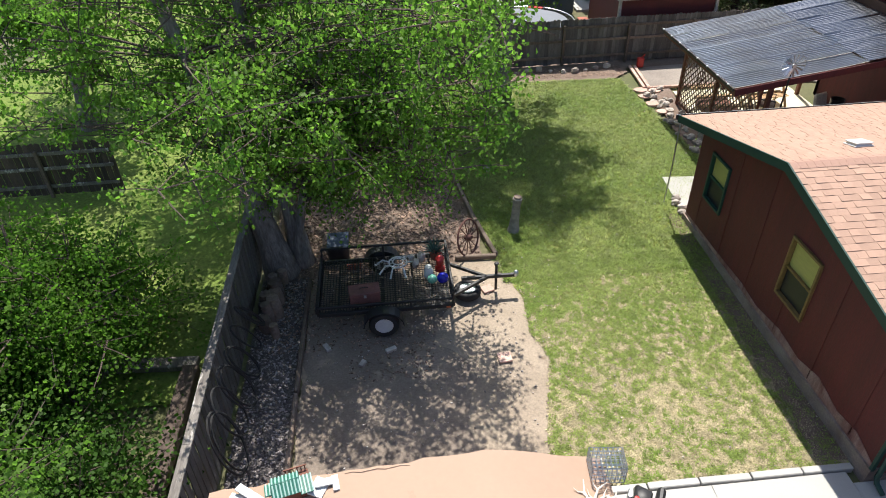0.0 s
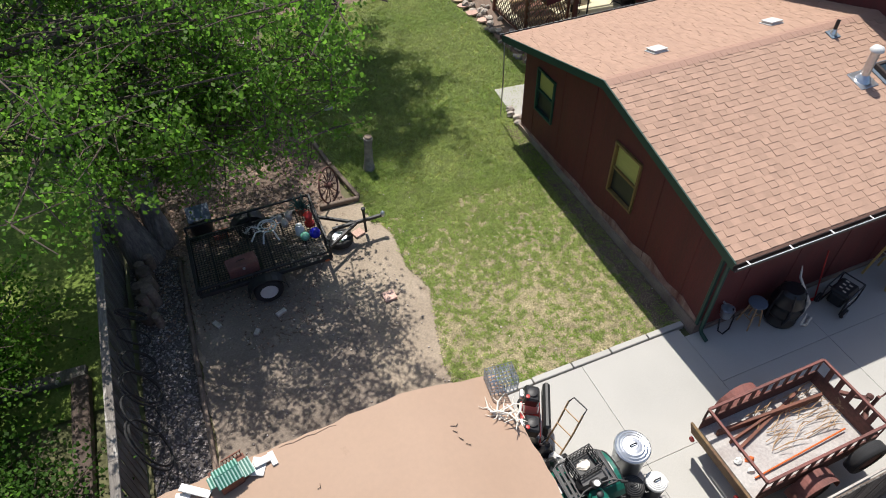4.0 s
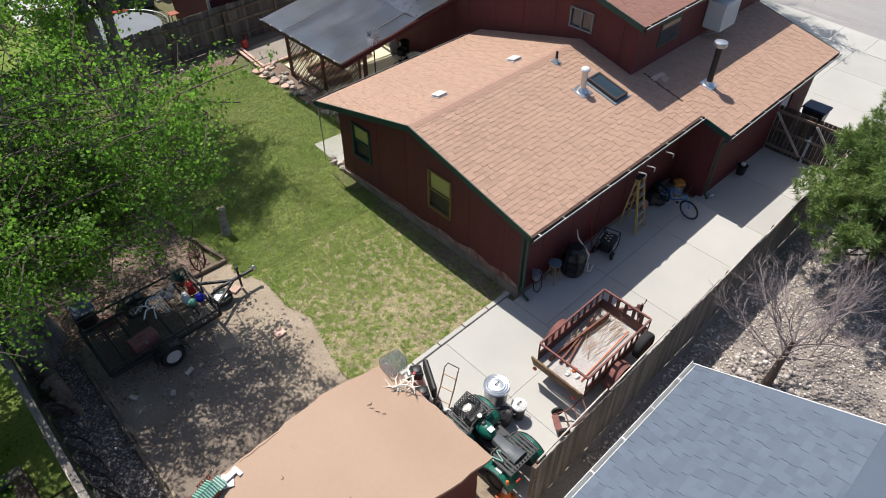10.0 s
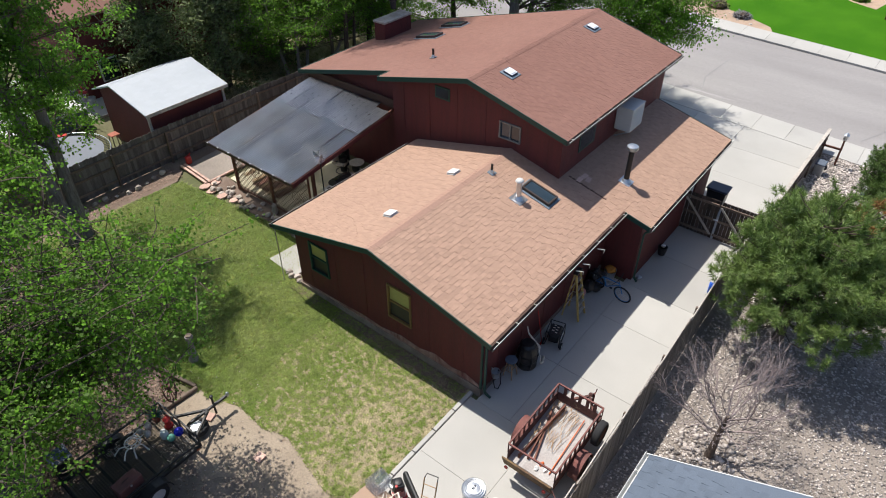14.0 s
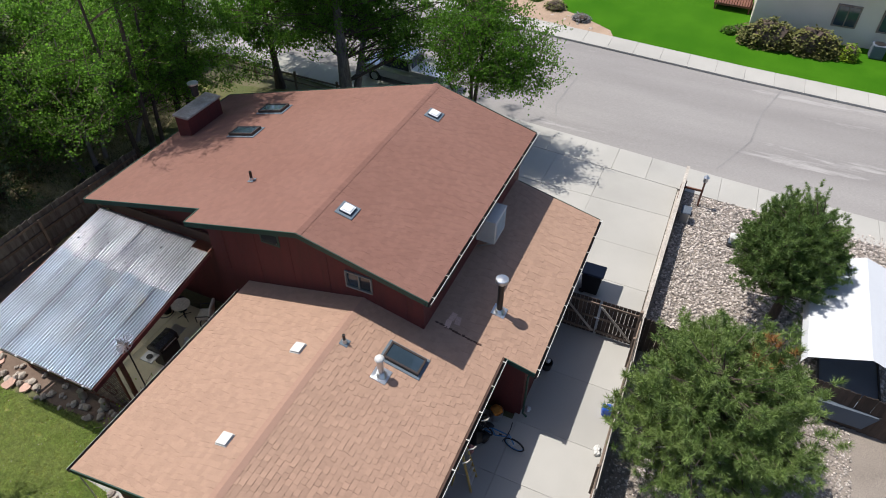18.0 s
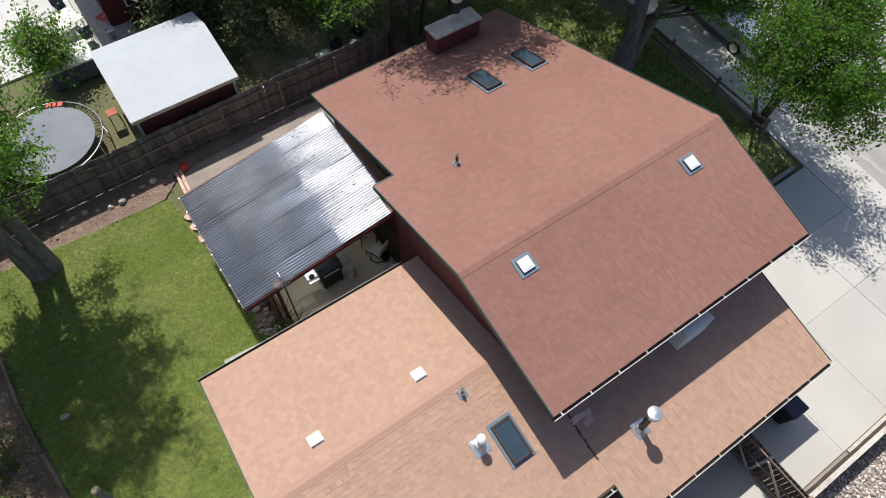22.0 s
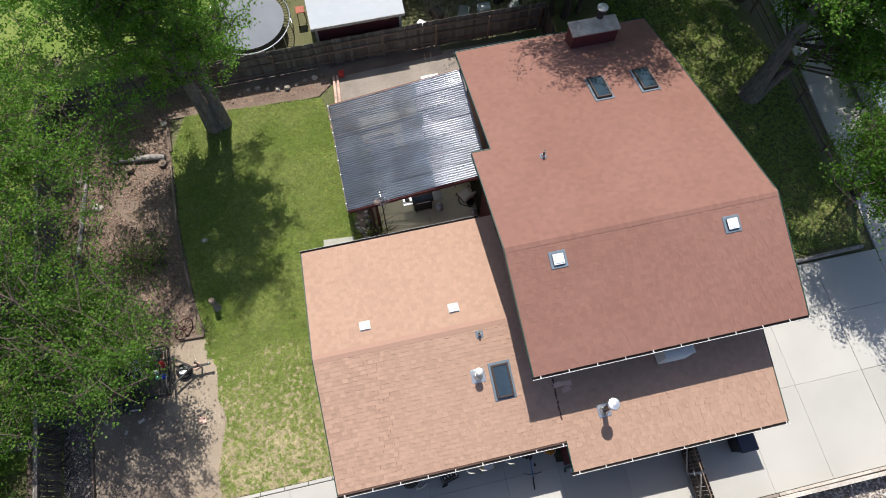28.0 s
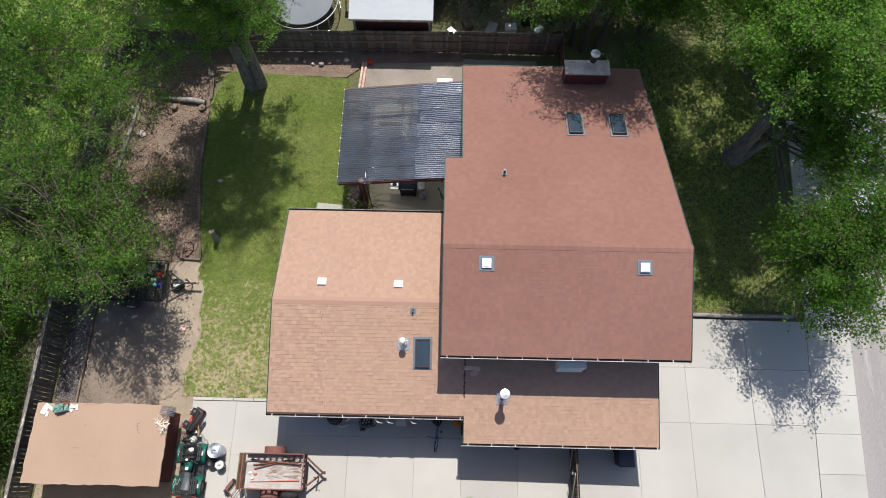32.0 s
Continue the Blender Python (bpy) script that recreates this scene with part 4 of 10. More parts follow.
# upper storey
TW, TE, TSY, TNY = 13.5, 21.3, 7.1, 19.3
WIN_UP = (8.66, 9.46, 4.0, 4.57)
def upper_west():
    s = Shape()
    def top(y):
        return (top_s(y) if y < 10.55 else top_n(y)) - 0.1
    for y0, y1, w in ((7.1, 8.66, None), (8.66, 9.46, WIN_UP), (9.46, 10.55, None), (10.55, 14.1, None)):
        if w:
            s.prism([(y0, 2.4), (y1, 2.4), (y1, w[2]), (y0, w[2])], TW, TW + 0.15, "x")
            s.prism([(y0, w[3]), (y1, w[3]), (y1, top(y1)), (y0, top(y0))], TW, TW + 0.15, "x")
        else:
            lo = 2.4 if y1 < 10.6 else 0.0
            s.prism([(y0, lo), (y1, lo), (y1, top(y1)), (y0, top(y0))], TW, TW + 0.15, "x")
    s.prism([(14.1, 0.0), (19.3, 0.0), (19.3, top(19.3)), (14.1, top(14.1))], TW + 0.62, TW + 0.77, "x")
    s.prism([(TW, 0.0), (TW + 0.77, 0.0), (TW + 0.77, top(14.1)), (TW, top(14.1))], 14.1, 14.25, "y")
    return part("upper_wall", s, M_SIDING, house)


upper_west()
grooves(house, 7.0, 14.0, TW, 3.0, lambda y: 3.95 if 8.5 < y < 9.6 else (top_s(y) if y < 10.55 else top_n(y)) - 0.12, "x", -1)
wall("upper_wall", [(TW + 0.152, 2.9), (TE, 2.9), (TE, top_s(7.1) - 0.1), (TW + 0.152, top_s(7.1) - 0.1)], TSY, TSY + 0.15, "y", house)
wall("upper_wall", [(TSY, -0.6), (10.55, -0.6), (10.55, 5.75), (TSY, top_s(TSY) - 0.1)], TE, TE + 0.15, "x", house)
wall("upper_wall", [(10.55, -0.6), (TNY, -0.6), (TNY, top_n(TNY) - 0.1), (10.55, 5.75)], TE - 0.2, TE - 0.05, "x", house)
wall("upper_wall", [(TW + 0.62, -0.3), (TE, -0.3), (TE, top_n(TNY) - 0.1), (TW + 0.62, top_n(TNY) - 0.1)], TNY - 0.15, TNY, "y", house)


def sash_window(name, x, y0, y1, z0, z1, label, split=0.5, mats=(None, None), frame_mat=None):
    """A window set in a wall that faces -x: frame, two sashes, panes and sill."""
    w = thing(name, (0, 0, 0), label, "window", kind="structure")
    f = frame_mat or M_WHITE
    s = Shape()
    t = 0.05
    for a, b in (((y0, z0), (y1, z0)), ((y0, z1), (y1, z1))):
        s.box((x - 0.01, (y0 + y1) / 2, a[1]), (0.09, y1 - y0 + t, t), 0.006)
    for y in (y0, y1):
        s.box((x - 0.01, y, (z0 + z1) / 2), (0.088, t, z1 - z0 - t), 0.006)
    part("window_frame", s, f, w)
    zm = z0 + (z1 - z0) * split
    part("meeting_rail", Shape().box((x + 0.005, (y0 + y1) / 2, zm), (0.06, y1 - y0 - t, 0.045), 0.005), f, w)
    for za, zb, m in ((z0 + 0.03, zm - 0.02, mats[0]), (zm + 0.02, z1 - 0.03, mats[1])):
        part("pane", Shape().box((x + 0.04, (y0 + y1) / 2, (za + zb) / 2), (0.012, y1 - y0 - t, zb - za)), m or M_GLASS, w)
    s = Shape()
    for a, b in ((z0 + 0.03, z1 - 0.03),):
        s.box((x + 0.15, (y0 + y1) / 2, (a + b) / 2), (0.02, y1 - y0 + 0.2, b - a + 0.2))
    part("inner_blind", s, M_CURTAIN, w)
    return w


sash_window("window_1", G, 7.88, 8.72, 1.10, 2.33, "double-hung window, yellow blind above and dark screen below", 0.5, (M_BLACK, M_CURTAIN), M_OCHRE)
sash_window("window_2", G, 11.23, 12.00, 1.18, 2.28, "double-hung window, yellow blind above and dark screen below", 0.5, (M_BLACK, M_CURTAIN), M_TRIM)


def slider_window(name, x, y0, y1, z0, z1):
    w = thing(name, (0, 0, 0), "small sliding window in a pale frame", "window", kind="structure")
    s = Shape()
    for z in (z0, z1):
        s.box((x - 0.012, (y0 + y1) / 2, z), (0.07, y1 - y0 + 0.05, 0.05), 0.006)
    for y in (y0, y1):
        s.box((x - 0.012, y, (z0 + z1) / 2), (0.068, 0.05, z1 - z0 - 0.05), 0.006)
    part("window_frame", s, M_GREY_FRAME, w)
    part("mullion", Shape().box((x, (y0 + y1) / 2, (z0 + z1) / 2), (0.05, 0.045, z1 - z0 - 0.05), 0.005), M_GREY_FRAME, w)
    ym = (y0 + y1) / 2
    part("pane", Shape().box((x + 0.03, (y0 + ym) / 2, (z0 + z1) / 2), (0.012, ym - y0, z1 - z0 - 0.04)), M_GLASS, w)
    part("pane", Shape().box((x + 0.03, (ym + y1) / 2, (z0 + z1) / 2), (0.012, y1 - ym, z1 - z0 - 0.04)), M_SKYGLASS, w)


slider_window("window_3", TW, 8.66, 9.46, 4.0, 4.57)
for y0 in (11.6,):
    w = thing("window_4", (0, 0, 0), "small dark window under the upper gable", "window", kind="structure")
    part("window_frame", Shape().box((TW - 0.012, y0 + 0.3, 4.85), (0.03, 0.66, 0.46), 0.008), M_TRIM, w)
    part("pane", Shape().box((TW - 0.024, y0 + 0.3, 4.85), (0.016, 0.54, 0.34)), M_GLASS, w)
w = thing("window_5", (0, 0, 0), "dark window above the garage roof", "window", kind="structure")
part("window_frame", Shape().box((15.2, TSY - 0.012, 4.05), (1.1, 0.03, 0.75), 0.008), M_TRIM, w)
part("pane", Shape().box((15.2, TSY - 0.024, 4.05), (0.96, 0.016, 0.6)), M_GLASS, w)


# roof fittings
def on_roof(x, y, zf, grad):
    """Pose flat on a roof plane; grad is its slope along y."""
    return Matrix.Translation((x, y, zf(y))) @ Matrix.Rotation(math.atan(grad), 4, "X")


def dome(x, y, zf, grad, name="dome_skylight"):
    t = thing(name, on_roof(x, y, zf, grad), "small white dome skylight in a blue-grey flashing on the upper roof", "skylight", "dome skylights")
    part("flashing", Shape().box((0, 0, 0.02), (0.54, 0.54, 0.03), 0.01), material("blue_flashing", (0.13, 0.17, 0.21), rough=0.6) if "blue_flashing" not in bpy.data.materials else bpy.data.materials["blue_flashing"], t)
    part("curb", Shape().box((0, 0, 0.055), (0.36, 0.36, 0.07), 0.01), M_NAVY, t)
    s = Shape()
    s.box((0, 0, 0.095), (0.34, 0.34, 0.03), 0.012)
    s.box((0, 0, 0.115), (0.27, 0.27, 0.04), 0.019)
    part("dome", s, M_WHITEDOME, t)
    return t


dome(14.59, 9.9, top_s, PITCH)
dome(20.21, 9.86, top_s, PITCH)


def flat_skylight(x, y, zf, grad, w, d, label):
    t = thing("skylight", on_roof(x, y, zf, grad), label, "skylight", "skylights")
    part("flashing", Shape().box((0, 0, 0.02), (w + 0.22, d + 0.22, 0.026), 0.008), bpy.data.materials["blue_flashing"], t)
    s = Shape()
    for k in (-1, 1):
        s.box((k * w / 2, 0, 0.075), (0.06, d + 0.06, 0.11), 0.008)
        s.box((0, k * d / 2, 0.075), (w - 0.06, 0.06, 0.108), 0.008)
    part("frame", s, M_GUTTER, t)
    part("pane", Shape().box((0, 0, 0.095), (w - 0.06, d - 0.06, 0.02)), M_SKYGLASS, t)
    return t


flat_skylight(12.33, 7.12, low_s, PITCH, 0.5, 1.0, "flat glass skylight in a dark frame on the tan roof")
flat_skylight(18.3, 16.42, top_n, -PITCH, 0.5, 1.05, "flat glass skylight speckled with tree shade on the red roof")
flat_skylight(20.05, 16.42, top_n, -PITCH, 0.5, 1.05, "flat glass skylight speckled with tree shade on the red roof")


def box_vent(x, y, zf, grad):
    t = thing("roof_vent", on_roof(x, y, zf, grad), "white square roof vent with a flanged hood", "roof vent", "white roof vents")
    part("flange", Shape().box((0, 0, 0.02), (0.36, 0.34, 0.02), 0.006), M_WHITE, t)
    s = Shape()
    s.add([(-0.15, -0.14, 0.03), (0.15, -0.14, 0.03), (0.15, 0.14, 0.03), (-0.15, 0.14, 0.03), (-0.14, -0.13, 0.075), (0.14, -0.13, 0.075), (0.14, 0.12, 0.06), (-0.14, 0.12, 0.06)],
          [(0, 1, 5, 4), (1, 2, 6, 5), (2, 3, 7, 6), (3, 0, 4, 7), (4, 5, 6, 7)])
    s.box((0, -0.005, 0.075), (0.33, 0.31, 0.02), 0.006)
    part("hood", s, M_WHITE, t)


box_vent(8.35, 9.76, low_n, -PITCH)
box_vent(11.32, 9.72, low_n, -PITCH)


def vent_pipe(x, y, zf, grad, r, h, mat, label, flash=0.3, cap=None, capmat=None, drum=False):
    t = thing("vent_pipe", (x, y, zf(y)), label, "vent pipe")
    f = part("flashing", Shape().box((0, 0, 0.018), (flash, flash, 0.02), 0.006), M_STEEL if flash > 0.4 else bpy.data.materials["blue_flashing"], t, at=Matrix.Rotation(math.atan(grad), 4, "X"))
    part("boot", Shape().lathe([(r * 2.0, 0.0), (r * 1.5, 0.08), (r * 1.08, 0.13)], (0, 0, 0.0), 14), M_STEEL, t, smooth=True)
    part("pipe", Shape().lathe([(r, -0.05), (r, h), (r * 0.85, h), (r * 0.85, h - 0.02)], (0, 0, 0), 14), mat, t, smooth=True)
    if drum:
        part("cap", Shape().lathe([(r * 0.9, h - 0.02), (cap * 0.85, h), (cap, h + 0.03), (cap, h + 0.13), (cap * 0.9, h + 0.15), (cap * 0.2, h + 0.17), (0.0, h + 0.17)], (0, 0, 0), 20), capmat, t)
    elif cap:
        part("cap", Shape().lathe([(r * 0.9, h - 0.02), (cap, h + 0.02), (cap, h + 0.05), (cap * 0.75, h + 0.1), (cap * 0.2, h + 0.125)], (0, 0, 0), 18), capmat or M_STEEL, t, smooth=True)
    return t


vent_pipe(11.6, 7.42, low_s, PITCH, 0.085, 0.62, M_STEEL, "galvanised flue pipe with a white rain cap on the tan roof", 0.45, 0.13, M_WHITE)
vent_pipe(15.34, 5.54, low_s, PITCH, 0.09, 1.2, M_PLASTIC, "tall black stove flue with a shiny steel drum cap", 0.42, 0.19, M_STEEL, True)
vent_pipe(11.93, 8.66, low_s, PITCH, 0.04, 0.32, M_PLASTIC, "short black plumbing vent pipe", 0.24)
vent_pipe(15.33, 13.8, top_n, -PITCH, 0.045, 0.34, M_PLASTIC, "short black plumbing vent pipe on the red roof", 0.22)

chimney = thing("chimney", (18.93, 19.1, 0), "red boxed chimney with a pale sheet-metal top", "chimney")
part("chimney_body", Shape().box((0, 0, 2.2), (1.8, 0.62, 4.6), 0.01), M_SIDING, chimney)
part("chimney_cap", Shape().box((0, 0, 4.54), (1.9, 0.72, 0.08), 0.015), M_ROCK, chimney, "grey-tan mortar chimney top")
part("flue", Shape().lathe([(0.13, 4.87), (0.13, 5.2), (0.18, 5.22), (0.18, 5.3), (0.14, 5.34), (0.03, 5.36)], (0.18, 0.1, 0), 16), M_BLACK, chimney, "sooty black flue pipe", smooth=True)
part("flue_cap", Shape().lathe([(0.15, 5.3), (0.2, 5.33), (0.2, 5.38), (0.05, 5.42)], (0.18, 0.1, 0), 16), M_STEEL, chimney, smooth=True)

ac = thing("window_air_conditioner", (17.75, 6.78, 3.95), "white box evaporative cooler hung on the upper wall", "air conditioner")
part("cabinet", Shape().box((0, 0, 0.0), (0.95, 0.62, 0.85), 0.02), M_WHITE, ac)
for k in range(9):
    part("louvre", Shape().box((0, -0.318, -0.3 + 0.075 * k), (0.8, 0.016, 0.04), 0.004, Matrix.Rotation(0.4, 3, "X")), M_WHITE, ac)
for k in (-1, 1):
    part("bracket", Shape().bar((k * 0.4, 0.3, -0.75), (k * 0.4, -0.26, -0.42), 0.04), M_STEEL, ac)
part("top_lid", Shape().box((0, 0, 0.44), (0.98, 0.65, 0.035), 0.01), M_WHITE, ac)

downspout = thing("downspout", (7.02, 5.28, 0), "dark green painted corner downspout", "downspout")
s = Shape()
s.tube([(0, -0.36, 2.5), (0, -0.3, 2.42), (0, 0.0, 2.25), (0, 0.0, 0.2), (0, -0.05, 0.12), (0, -0.22, 0.07)], 0.04, 8)
part("spout", s, M_TRIM, downspout, smooth=True)
corner = part("corner_board", Shape().box((6.975, 5.385, 1.4), (0.06, 0.06, 2.3), 0.006), M_TRIM, house)
# ---- fences ----
def board_mesh(w, h, t, seed, clip=0.03):
    s = Shape()
    rng = random.Random(seed)
    c = clip
    poly = [(-w / 2, 0), (w / 2, 0), (w / 2, h - c), (w / 2 - c, h + rng.uniform(-0.015, 0.015)), (-w / 2 + c, h + rng.uniform(-0.015, 0.015)), (-w / 2, h - c)]
    s.prism(poly, -t / 2, t / 2, "y")
    return s


def fence(name, a, b, h, label, mat, gap=0.012, rail_side=1, wide=0.14, cap=None, posts=2.4, rails=None, group=""):
    """A board fence from a to b: posts, rails and each board an object."""
    a, b = Vector((*a, 0)), Vector((*b, 0))
    d = b - a
    n_len, ang = d.length, math.atan2(d.y, d.x)
    f = thing(name, Matrix.Translation(a) @ Matrix.Rotation(ang, 4, "Z"), label, "fence", group, kind="structure")
    meshes = [board_mesh(wide, h, 0.018, 7 * k + 1).mesh("board", mat) for k in range(5)]
    rng = random.Random(len(name))
    u = a.normalized()
    x = wide / 2
    dirn = d.normalized()
    def z_at(x):
        p = a + dirn * x
        return level(p.x, p.y)
    while x < n_len:
        m = Matrix.Translation((x, rng.uniform(-0.006, 0.006), z_at(x) + 0.03 + rng.uniform(-0.02, 0.02))) @ Matrix.Rotation(rng.uniform(-0.012, 0.012), 4, "Y")
        part("board", rng.choice(meshes), mat, f, at=m)
        x += wide + gap + rng.uniform(0, 0.006)
    x = 0.0
    while x <= n_len + 0.01:
        part("post", Shape().box((x, rail_side * 0.075, z_at(x) + h / 2 - 0.13), (0.09, 0.09, h - 0.06), 0.008), M_TIMBER, f)
        nx = min(x + posts, n_len)
        if nx > x + 0.1:
            for z in (0.3, h * 0.55, h - 0.25):
                part("rail", Shape().bar((x, rail_side * 0.04, z_at(x) + z), (nx, rail_side * 0.04, z_at(nx) + z), 0.09, 0.038, 0.005, up=(0, 1, 0)), rails or M_TIMBER, f)
            if cap:
                part("cap_rail", Shape().bar((x, 0, z_at(x) + h + 0.04), (nx, 0, z_at(nx) + h + 0.04), 0.04, 0.14, 0.006, up=(0, 1, 0)), cap, f, "sun-bleached top board")
        x += posts
    return f


fence("back_fence", (-3.2, 22.75), (18.6, 23.0), 1.62, "weathered grey board fence along the back of the yard", M_FENCE, rail_side=-1, gap=-0.01)
fence("back_fence_corner", (18.6, 23.0), (18.6, 20.2), 1.5, "weathered board fence return beside the house", M_FENCE_DARK)
fence("west_fence", (-3.2, 1.2), (-3.2, 22.7), 1.55, "grey board fence on the west side, hung with hoses", M_FENCE, rail_side=1, gap=0.03, rails=M_RAIL, cap=M_RAIL)
fence("neighbour_fence", (-14.0, 15.8), (-7.4, 15.9), 1.5, "dark board fence in the next yard", M_FENCE_DARK, rail_side=-1, rails=M_RAIL)
fence("south_fence", (3.0, 1.5), (18.3, 1.62), 1.62, "weathered board fence between the driveway and the gravel yard", M_FENCE, rail_side=1, cap=None, gap=-0.012)
fence("yard_divider_fence", (18.3, 1.62), (17.7, -8.0), 1.55, "dark board fence across the gravel yard", M_FENCE_DARK, rail_side=1, gap=0.002)
# ---- plants ----
def kites(centres, size, rng, flat=0.75, squash=0.85, lie=0.55, hang=0.0):
    """Leaf blades: one bent kite at every centre; a share of them hangs from its stalk, the rest lies out."""
    n = len(centres)
    d = rng.normal(size=(n, 3))
    d[:, 2] *= lie
    up = rng.normal(size=(n, 3)) * (1 - flat) + np.array([0, 0, flat * 2])
    drop = rng.uniform(size=n) < hang
    d[drop] = rng.normal(size=(drop.sum(), 3)) * 0.5 + np.array([0, 0, -0.75])
    up[drop] = rng.normal(size=(drop.sum(), 3)) * np.array([1, 1, 0.35])
    d /= np.linalg.norm(d, axis=1)[:, None]
    side = np.cross(d, up)
    side /= np.linalg.norm(side, axis=1)[:, None] + 1e-9
    nor = np.cross(side, d)
    ln = size * rng.uniform(0.7, 1.35, n)[:, None]
    a = centres
    b = centres + d * ln * 0.45 + side * ln * 0.5 * squash + nor * ln * 0.12
    c = centres + d * ln
    e = centres + d * ln * 0.45 - side * ln * 0.5 * squash + nor * ln * 0.12
    verts = np.stack([a, b, c, e], 1).reshape(-1, 3)
    return verts, np.arange(n * 4).reshape(-1, 4)


def bend(a, b, sag, rng, n=5):
    a, b = np.array(a, float), np.array(b, float)
    reach = np.linalg.norm(b - a)
    mid = (a + b) / 2 + np.array([rng.normal() * 0.13 * reach, rng.normal() * 0.13 * reach, sag])
    return [tuple((1 - u) ** 2 * a + 2 * u * (1 - u) * mid + u * u * b) for u in np.linspace(0, 1, n)]


def leafy_tree(name, base, stems, crowns, boughs, leaves, size, leaf_mat, bark, label, seed, category="tree", cluster=0.17, dead=0.0):
    """A tapered trunk or several, limbs that reach into the crown's volumes, and clumped leaves at their ends."""
    rng = np.random.default_rng(seed)
    t = thing(name, (0, 0, 0), label, category)
    tops = []
    for (dx, dy, h, r, ox, oy) in stems:
        b = (base[0] + ox, base[1] + oy, level(base[0], base[1]) - 0.1)
        n = 9
        pts, rs = [], []
        for k in range(n):
            u = k / (n - 1)
            pts.append((b[0] + dx * u ** 1.15 + 0.06 * math.sin(5 * u + seed), b[1] + dy * u ** 1.15 + 0.06 * math.cos(4 * u + seed), b[2] + h * u))
            rs.append(r * (1.55 if k == 0 else 1.12 if k == 1 else 1.0) * (1 - 0.8 * u ** 1.1))
        part("trunk", Shape().tube(pts, rs, 12), bark, t, smooth=True)
        tops.append((pts, rs))
    ends = []
    share = [c[6] for c in crowns]
    for i in range(boughs):
        c = crowns[rng.choice(len(crowns), p=np.array(share) / sum(share))]
        d = rng.normal(size=3)
        d /= np.linalg.norm(d)
        q = rng.uniform(0.35, 1.0) ** 0.5
        goal = np.array(c[:3]) + d * np.array(c[3:6]) * q
        pts, rs = tops[rng.integers(len(tops))]
        best = min(range(2, len(pts)), key=lambda k: abs(pts[k][2] - (goal[2] - 0.9)) + 0.25 * math.hypot(pts[k][0] - goal[0], pts[k][1] - goal[1]))
        path = bend(pts[best], goal, 0.35, rng)
        r0 = max(0.014, rs[best] * 0.22)
        limb = Shape()
        limb.tube(path, [r0 * (1 - 0.82 * k / 4) for k in range(5)], 5, False)
        for j in range(rng.integers(4, 8)):
            s = path[rng.integers(2, 5)]
            e = np.array(s) + rng.normal(size=3) * np.array([0.55, 0.55, 0.42]) + np.array([0, 0, 0.12])
            limb.tube(bend(s, e, 0.05, rng, 3), [0.016, 0.011, 0.005], 4, False)
            if rng.uniform() > dead:
                ends.append((s, e))
        part("limb", limb, M_BARK_DARK, t)
    if leaves:
        ends_a = np.array([e[0] for e in ends])
        ends_b = np.array([e[1] for e in ends])
        pick = rng.integers(len(ends), size=leaves)
        u = rng.uniform(0.35, 1.15, leaves)[:, None]
        c = ends_a[pick] * (1 - u) + ends_b[pick] * u + rng.normal(size=(leaves, 3)) * cluster * np.array([1.1, 1.1, 0.55])
        v, f = kites(c, size, rng, hang=0.75)
        tagged(part("crown", quads("crown", v, f, leaf_mat), leaf_mat, t), kind="stuff")
    return t


leafy_tree("cottonwood_tree", (-2.65, 11.8), [(-1.8, 0.3, 8.0, 0.28, 0, 0), (-0.75, 1.0, 7.5, 0.21, 0.42, 0.3), (1.6, -0.4, 7.0, 0.1, 0.3, 0.2)],
           [(-6.6, 12.2, 5.0, 2.0, 2.0, 1.6, 1.6), (-1.6, 8.9, 4.3, 0.95, 0.8, 0.7, 1.5), (-2.0, 13.2, 5.8, 3.0, 2.0, 2.0, 0.7), (0.7, 11.2, 4.9, 1.7, 1.7, 1.6, 2.2), (-4.8, 13.0, 5.7, 2.4, 2.4, 2.0, 2.0), (-0.6, 14.2, 5.6, 2.2, 2.0, 1.8, 0.9), (-1.6, 12.2, 8.0, 2.4, 1.8, 1.2, 0.7), (-1.3, 9.9, 6.2, 1.9, 1.4, 1.2, 0.4),
            (-0.7, 12.0, 3.1, 1.4, 1.0, 1.1, 1.9), (-4.2, 11.7, 4.0, 1.6, 1.5, 1.3, 0.8), (-0.6, 10.3, 4.2, 1.5, 1.2, 1.0, 0.7), (-0.6, 15.2, 7.3, 2.2, 1.8, 1.4, 1.8), (0.7, 10.1, 4.2, 1.25, 1.1, 1.0, 2.6), (1.4, 9.3, 6.2, 1.1, 1.0, 0.9, 1.3), (-3.0, 8.9, 4.9, 1.5, 1.2, 1.0, 0.5)], 230, 66000, 0.074, M_LEAF, M_BARK,
           "large cottonwood with twin grey trunks beside the fence", 11, cluster=0.13)
leafy_tree("cottonwood_tree", (-3.9, 17.6), [(0.6, 0.6, 8.5, 0.24, 0, 0), (-1.0, -0.6, 7.5, 0.18, -0.3, 0)], [(-3.4, 18.0, 6.2, 3.4, 3.4, 3.0, 4), (-6.2, 17.5, 5.6, 2.6, 3.0, 2.6, 2), (-2.2, 21.3, 6.0, 2.6, 2.2, 2.6, 2), (-2.6, 17.8, 9.0, 2.8, 2.8, 1.8, 2), (0.7, 17.2, 6.6, 1.7, 1.8, 1.6, 2.4)], 120, 44000, 0.08, M_LEAF, M_BARK,
           "tall cottonwood over the mulch bed", 12)
